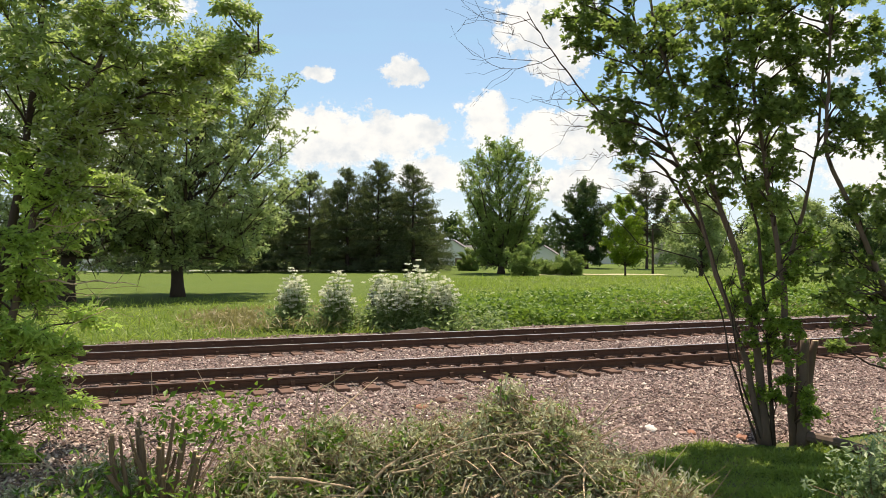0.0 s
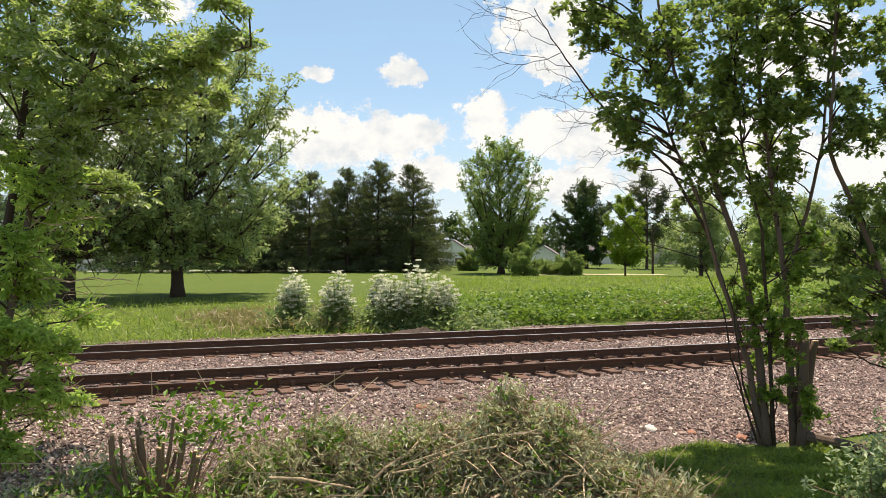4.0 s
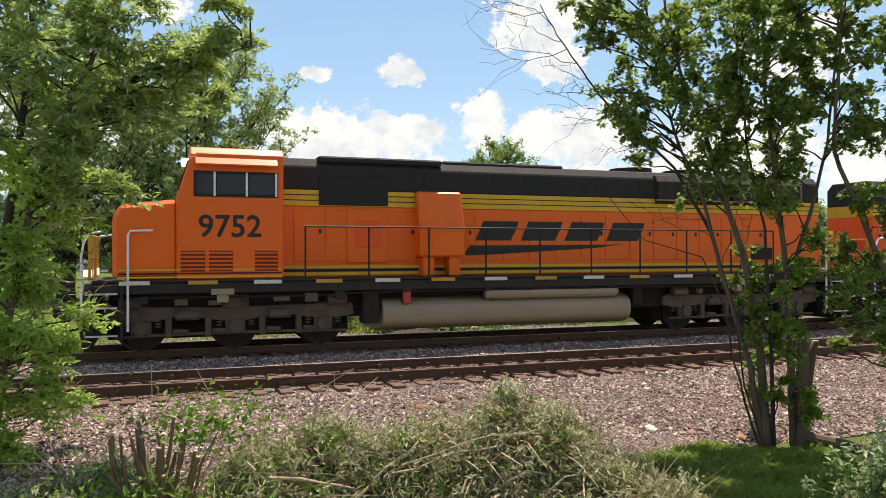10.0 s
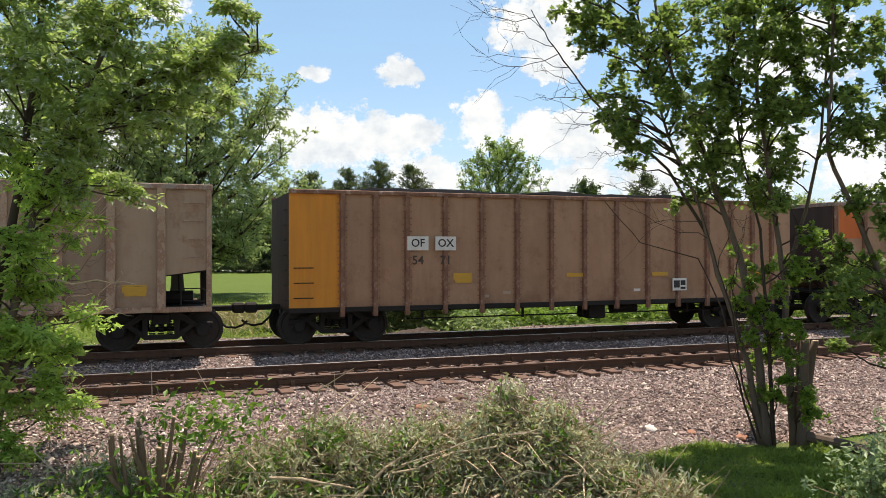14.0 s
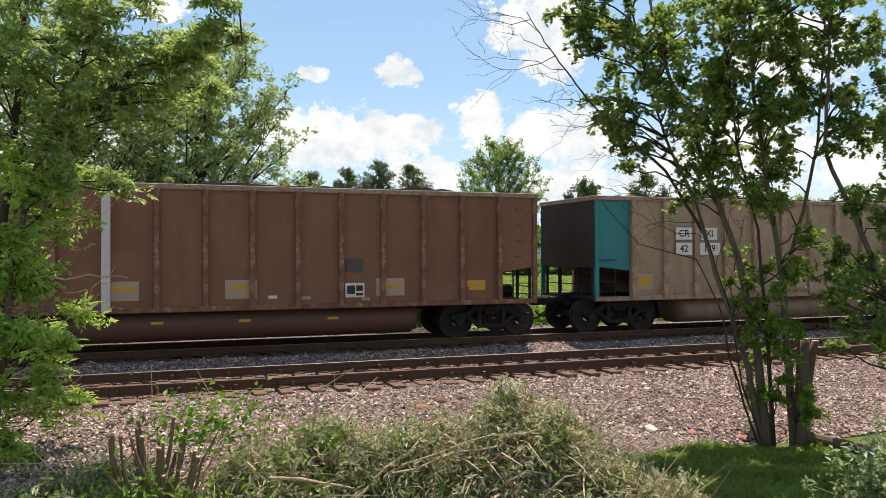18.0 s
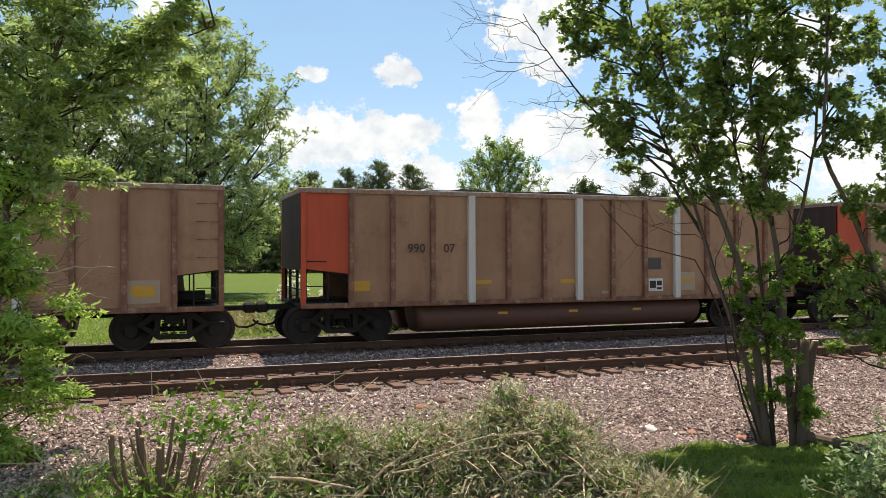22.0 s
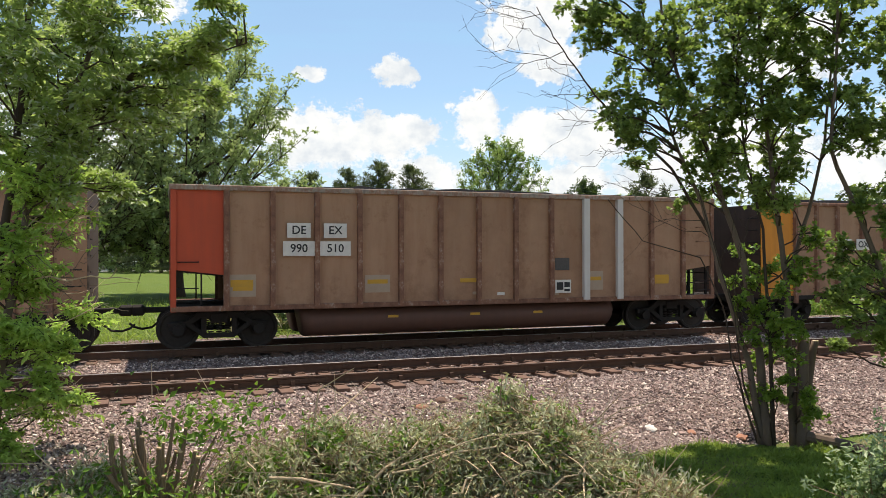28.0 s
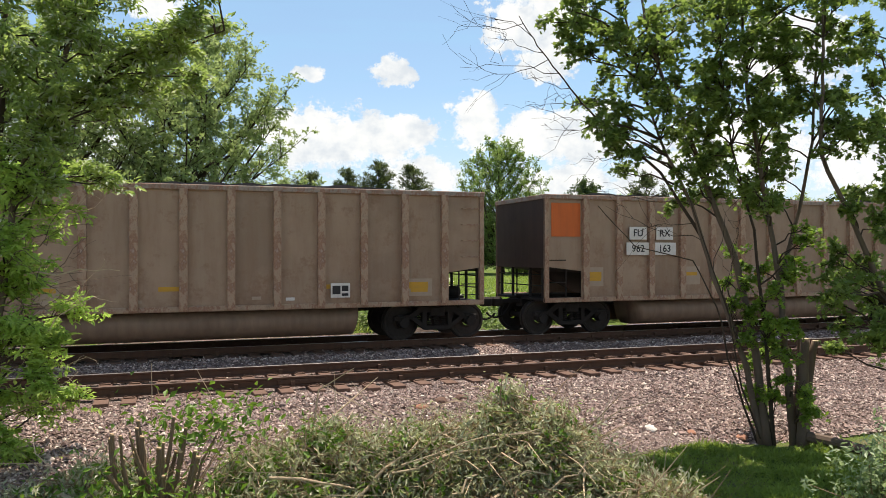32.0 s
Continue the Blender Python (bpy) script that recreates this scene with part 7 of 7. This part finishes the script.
def far_side():
    rng = np.random.default_rng(51)
    # broad bright weeds right of the bushes, rough grass left of them
    n = 30000
    x = rng.uniform(9.5, 46, n)
    y = 25.5 + rng.beta(1.1, 1.6, n) * 13
    lump = 0.5 + 0.5 * np.sin(x * 0.9 + np.sin(y * 0.8)) * np.sin(y * 0.7 + x * 0.35)
    keep = rng.random(n) < np.clip(1.25 - (y - 25.5) / 15, 0, 1)
    x, y, lump = x[keep], y[keep], lump[keep]
    z = ground_z(x, y) + rng.uniform(0.02, 1, len(x)) ** 0.6 * (0.28 + 0.6 * lump)
    w = piece("weeds", leaf_mesh("weeds", np.stack([x, y, z], 1), 0.21, rng, 0.2, 0.75, 0.6), M_WEED)
    tagged(w, "thick bright green broad-leaved weeds beside the track", "weeds", kind="stuff")
    n = 26000
    x = rng.uniform(-12, 60, n)
    y = 24.6 + rng.beta(1, 2.2, n) * 24
    keep = (x < 9) | (y > 29)
    x, y = x[keep], y[keep]
    z = ground_z(x, y) + 0.12
    g = piece("rough_grass", leaf_mesh("rough_grass", np.stack([x, y, z], 1), 0.42, rng, -0.9, 0.07, 0.1), M_GRASS)
    tagged(g, "tall rough grass along the far side of the line", "grass", kind="stuff")
    n = 16000
    rt, ah = rng.uniform(0, 30, n), rng.uniform(44, 80, n)
    keep = rng.random(n) < 0.35 + 0.65 * (np.sin(rt * 0.5 + ah * 0.3) > -0.2)
    rt, ah = rt[keep], ah[keep]
    x, y = rt * math.cos(YAW) + ah * math.sin(YAW), -rt * math.sin(YAW) + ah * math.cos(YAW)
    t = piece("tall_grass", leaf_mesh("tall_grass", np.stack([x, y, ground_z(x, y) + 0.2], 1), 0.55, rng, -0.9, 0.09, 0.1), M_GRASS)
    tagged(t, "uncut tall grass between the weeds and the lawn", "grass", kind="stuff")
    n = 6000
    cx = rng.choice([2.3, 3.0, 4.7, 5.3, 9.5, 20, 26], n)
    cy = rng.choice([31, 29.5, 27.0, 30.0], n)
    x, y = cx + rng.normal(size=n) * 0.9, cy + rng.normal(size=n) * 0.9
    h = piece("dry_grass", leaf_mesh("dry_grass", np.stack([x, y, ground_z(x, y) + 0.2 + rng.uniform(0, 0.25, n)], 1), 0.42, rng, -0.8, 0.08, 0.1), M_HAY)
    tagged(h, "patches of tan dry grass among the weeds", "dry grass", kind="stuff")
    for (right, ahead, w, hgt, seed) in ((-5.2, 27.0, 0.56, 2.15, 61), (-3.65, 26.6, 0.66, 2.1, 62), (-2.25, 27.6, 0.5, 2.15, 63), (-1.75, 26.6, 0.7, 2.0, 66), (-0.95, 26.8, 0.85, 2.5, 64), (-0.05, 27.2, 0.6, 2.05, 65)):
        elder(right, ahead, w, hgt, seed)
    # low leafy clumps in front of the bushes and at their feet
    n = 9000
    c = rng.uniform(0, 1, (90, 2))
    cc = np.stack([off(-6.2 + 8.0 * a, 26.2 + 2.6 * b) for a, b in c])
    cc = np.repeat(cc, 100, 0) + rng.normal(size=(9000, 2)) * 0.35
    z = ground_z(cc[:, 0], cc[:, 1]) + np.abs(rng.normal(size=9000)) * 0.33
    u = piece("weeds", leaf_mesh("weeds", np.stack([cc[:, 0], cc[:, 1], z], 1), 0.17, rng, 0.2, 0.6, 0.5), M_ELDER)
    tagged(u, "dark green weeds at the feet of the flowering bushes", "weeds", kind="stuff")


def elder(right, ahead, w, hgt, seed):
    """Upright stems that branch near the top into flat white heads, airy above and leafy below."""
    rng = np.random.default_rng(seed)
    x, y = off(right, ahead)
    b = thing("flowering_bush", pose(x, y, float(ground_z(x, y)) - 0.03), "bush topped with flat clusters of white flowers", "bush", "flowering bushes by the line")
    m = 30
    ang = np.arange(m) * 2.4
    q = np.sqrt((np.arange(m) + 0.5) / m)
    rr = w * q * rng.uniform(0.75, 1.1, m)
    high = hgt * (1.0 - 0.42 * q ** 2) * rng.uniform(0.82, 1.02, m)
    heads = np.stack([rr * np.cos(ang), rr * np.sin(ang), high], 1)
    foot = heads * np.array([0.35, 0.35, 0])
    u = rng.beta(1.4, 1.6, (m, 18, 1)) * 0.82
    c = (foot[:, None] * (1 - u) + heads[:, None] * u + rng.normal(size=(m, 18, 3)) * np.array([0.13, 0.13, 0.1])).reshape(-1, 3)
    c[:, 2] = np.clip(c[:, 2], 0.06, None)
    pts, al = tufts(c, 6, 0.13, rng, 0.1)
    piece("foliage", blades("foliage", pts, al, 0.12, rng, 0.34), M_ELDER, b)
    # side heads below each top head, every one a flat disc of small florets
    um = np.concatenate([heads - (heads - foot) * 0.075 * k + rng.normal(size=(m, 3)) * np.array([0.1, 0.1, 0.04]) * (k > 0) for k in range(6)])
    size = rng.uniform(0.045, 0.10, len(um))
    fl = np.repeat(um, 20, 0) + rng.normal(size=(len(um) * 20, 3)) * np.repeat(size, 20)[:, None] * np.array([0.6, 0.6, 0.18])
    f = piece("blossom", leaf_mesh("blossom", fl, 0.062, rng, 0.0, 0.95, 0.5), M_FLOWER, b, label="flat white flower clusters")
    f["kind"] = "stuff"
    for k in range(m):
        part("stem", rod(bmesh.new(), [foot[k], foot[k] * 0.4 + heads[k] * 0.6, heads[k]], [0.014, 0.01, 0.004], 4), M_WEED, b)


def dirt_mound():
    x, y = off(-0.75, 25.0)
    bm = bmesh.new()
    bmesh.ops.create_grid(bm, x_segments=26, y_segments=14, size=1.0)
    for v in bm.verts:
        r = min(1.0, math.hypot(v.co.x, v.co.y))
        v.co = Vector((v.co.x * 1.5, v.co.y * 0.8, 0.34 * (1 - r ** 2) * (0.7 + 0.6 * noise.noise(v.co * 4)) - 0.06 + 0.05 * noise.noise(v.co * 13)))
    o = part("dirt_mound", bm, plain("dark_loose_soil", (0.07, 0.05, 0.038), 0.95, 0, 0.5, 9))
    o.matrix_basis = pose(x, y, -0.46, 0, 0, -10)
    tagged(o, "low mound of dark loose soil by the track", "soil")


dirt_mound()
far_side()


# ---- houses and the wooded distance ----
M_SIDING = painted("white_siding", (0.72, 0.72, 0.70), 0.6, (0.5, 0.48, 0.45), 0.3)
M_TANSIDE = painted("tan_siding", (0.50, 0.44, 0.36), 0.7, (0.35, 0.3, 0.25), 0.3)
M_GREYROOF = plain("grey_shingle", (0.16, 0.155, 0.15), 0.9, 0, 0.3, 3)
M_REDROOF = plain("red_roof", (0.36, 0.09, 0.07), 0.8, 0, 0.25, 3)
M_FENCE = barky("brown_fence_board", (0.20, 0.14, 0.10), 5)
M_PANE = glass_material()


def house(right, ahead, w, dpt, wall_h, roof_h, wall, roof, label, turn=0.0, windows=3):
    x, y = off(right, ahead)
    h = thing("house", pose(x, y, float(ground_z(x, y)), 0, 0, -19.825 + turn), label, "house", "houses beyond the lawn")
    body = part("wall", prism(bmesh.new(), [(-dpt / 2, -0.2), (dpt / 2, -0.2), (dpt / 2, wall_h), (0, wall_h + roof_h), (-dpt / 2, wall_h)], "x", -w / 2, w / 2), wall, h)
    for s in (-1, 1):
        e = 0.35
        sl = roof_h / (dpt / 2)
        part("roof", prism(bmesh.new(), [(0, wall_h + roof_h + 0.02), (s * (dpt / 2 + e), wall_h - sl * e + 0.02), (s * (dpt / 2 + e), wall_h - sl * e + 0.2), (0, wall_h + roof_h + 0.22)], "x", -w / 2 - 0.3, w / 2 + 0.3), roof, h)
    for k in range(windows):
        wx = -w / 2 + w * (k + 0.5) / windows
        fr = part("window", boxed(wx - 0.55, wx + 0.55, -dpt / 2 - 0.06, -dpt / 2 - 0.005, 1.0, 2.1), M_SIDING, h)
        part("pane", boxed(wx - 0.46, wx + 0.46, -dpt / 2 - 0.075, -dpt / 2 - 0.062, 1.08, 2.02), M_PANE, fr)
    part("door", boxed(w * 0.08 - 0.45, w * 0.08 + 0.45, -dpt / 2 - 0.05, -dpt / 2 - 0.004, 0.1, 2.1), M_TANSIDE, h)
    return h


def far_row(name, rights, ahead, low, high, seed, mat, label, leaf=0.6):
    """A run of distant trees as one leafy mass."""
    rng = np.random.default_rng(seed)
    pts = []
    for r in np.arange(rights[0], rights[1], 3.2):
        r += rng.normal() * 1.5
        a = ahead + rng.normal() * 6
        hgt = rng.uniform(low, high)
        x, y = off(r, a)
        m = 26
        q = rng.uniform(0.05, 1, m)
        ang = rng.uniform(0, math.tau, m)
        rad = hgt * 0.36 * np.sin(np.pi * np.clip(q, 0.3, 0.95)) ** 0.6 * np.sqrt(rng.uniform(0.1, 1, m))
        c = np.stack([x + rad * np.cos(ang), y + rad * np.sin(ang), q * hgt], 1)
        pts.append(np.repeat(c, 26, 0) + rng.normal(size=(m * 26, 3)) * hgt * 0.075)
    pts = np.concatenate(pts)
    o = piece(name, leaf_mesh(name, pts, leaf, rng, 0.1, 0.75, 0.4), mat)
    tagged(o, label, "far trees", kind="stuff")


def fence():
    x, y = off((850 - 784) / 1371 * 165, 165)
    f = thing("wooden_fence", pose(x, y, float(ground_z(x, y)), 0, 0, -19.825), "brown board fence before the houses", "fence")
    board = shared("board", lambda: boxed(-0.19, 0.19, -0.02, 0.02, 0.02, 1.75))
    for k in range(26):
        piece("board", board, M_FENCE, f, pose(-5.2 + k * 0.4, 0, 0))
    part("rail", boxed(-5.4, 5.2, 0.02, 0.08, 1.3, 1.4), M_FENCE, f)


def pole(right, ahead, hgt, label):
    x, y = off(right, ahead)
    p = thing("utility_pole", pose(x, y, float(ground_z(x, y)) - 0.05), label, "utility pole")
    part("post", rod(bmesh.new(), [(0, 0, 0), (0, 0, hgt)], [0.16, 0.11], 10), M_BARK_DARK, p)
    part("crossarm", boxed(-1.1, 1.1, -0.06, 0.06, hgt - 0.7, hgt - 0.55), M_BARK_DARK, p)


def path(name, r0, r1, a0, a1, mat, label):
    n = 12
    bm = bmesh.new()
    rows = []
    for k in range(n + 1):
        rr = r0 + (r1 - r0) * k / n
        pair = []
        for a in (a0 + 0.4 * math.sin(k * 1.7), a1 + 0.4 * math.sin(k * 1.1)):
            x, y = off(rr, a)
            pair.append(bm.verts.new((x, y, float(ground_z(x, y)) + 0.03)))
        rows.append(pair)
    for u, v in zip(rows, rows[1:]):
        bm.faces.new((u[0], v[0], v[1], u[1]))
    tagged(part(name, bm, mat), label, name, kind="structure")


def distance():
    path("road", -75, -1, 117, 121, plain("pale_concrete", (0.55, 0.54, 0.51), 0.9, 0, 0.2, 2), "pale concrete road beyond the lawn")
    path("path", 9, 27, 92, 97, plain("dry_mown_strip", (0.42, 0.38, 0.22), 0.95, 0, 0.25, 1.5), "dry tan mown strip across the lawn")
    house(-56, 128, 9, 7, 2.6, 1.7, M_SIDING, M_GREYROOF, "low white house glimpsed under the trees", 10)
    house(2.6, 178, 8, 8, 3.0, 2.6, M_SIDING, M_GREYROOF, "white gabled house behind a board fence", 84, 2)
    house(10, 190, 15, 8, 2.6, 1.8, M_TANSIDE, M_GREYROOF, "long tan house with grey roof")
    house(22.5, 172, 8.0, 6, 2.4, 1.9, M_SIDING, M_GREYROOF, "white shed with a dark doorway", 78, 1)
    house(37, 195, 14, 8, 2.5, 2.0, M_SIDING, M_GREYROOF, "long low white house under dark trees")
    house(54, 186, 9, 8, 4.6, 2.6, M_TANSIDE, M_GREYROOF, "tall grey-tan house with steep roof", 70, 2)
    house(80, 158, 12, 8, 2.8, 2.2, M_TANSIDE, M_REDROOF, "building with a red roof among trees", 0, 2)
    fence()
    pole((1155 - 784) / 1371 * 98, 98, 6.3, "dark wooden utility pole on the lawn")
    far_row("far_trees", (-150, 150), 232, 8, 12.5, 71, M_LEAF_DARK, "dark wooded skyline behind the houses", 1.0)
    far_row("far_trees", (40, 130), 150, 6, 10.5, 72, M_LEAF_FAR, "trees along the street beyond the lawn", 0.7)
    far_row("hedge", (-42, 0), 122, 2.2, 3.4, 73, M_LEAF_DARK, "dark undergrowth below the pines", 0.5)
    # single trees and shrubs by the houses
    for r, a, hgt, low, rad, seed, mat, lab in ((33.7, 128, 15.4, 5.5, 4.0, 74, M_NEEDLE, "tall round-topped dark pine"), (68, 120, 11, 2.5, 4.4, 75, M_LEAF_FAR, "broad green tree by the street"),
                                                (28.6, 86, 8.6, 1.2, 3.5, 76, M_LEAF_FAR, "spreading green tree on the lawn"), (82, 118, 11, 2, 5.0, 77, M_LEAF_DARK, "dark green tree by the red-roofed building"),
                                                (38, 88, 8.5, 1.3, 3.6, 78, M_LEAF_PALE, "yellow-green tree behind the track"), (47, 100, 9.5, 1.5, 4.2, 79, M_LEAF_FAR, "full green tree beyond the weeds"),
                                                (56, 104, 10.5, 1.6, 4.4, 80, M_LEAF_DARK, "dark full tree at the lawn's end")):
        x, y = off(r, a)
        broad_tree("garden_tree", x, y, hgt, low, rad, seed, mat, lab, 18, 14, 0.3, 0.22, 0, 0.8, "round", 13, bushy=1.35)
    for r, a, hgt, rad, seed in ((9.2, 88, 3.4, 2.2, 81), (15.4, 93, 2.4, 2.0, 82), (12.3, 95, 1.4, 2.4, 83), (4.0, 118, 3.0, 1.8, 84)):
        x, y = off(r, a)
        broad_tree("shrub", x, y, hgt, 0.2, rad, seed, M_LEAF_PALE, "rounded light green shrub on the lawn", 12, 18, 0.2, 0.06, 0, 0.8, "round", 12, category="shrub")


distance()


# ---- everything that moves ----
def train_x(t):
    """Where the first coal car's front is along the line."""
    s = t - 22
    return -223.670 - 22.1233 * s + 0.0108 * s * s - 0.000341 * s ** 3


def motions():
    times = [k * 1.0 for k in range(33)]
    for car, back in TRAIN:
        walk(car, [(t, pose(train_x(t) + back, FAR_Y, 0)) for t in times])
    walk(TRAIL, [(t, pose(train_x(t) - 1.62, FAR_Y, 0, 0, 0, 180)) for t in times])
    walk(CLOUDS, [(t, pose(0, 0, 0, 0, 0, 0.75 * t / 32)) for t in (0, 8, 16, 24, 32)])
    sway()


motions()
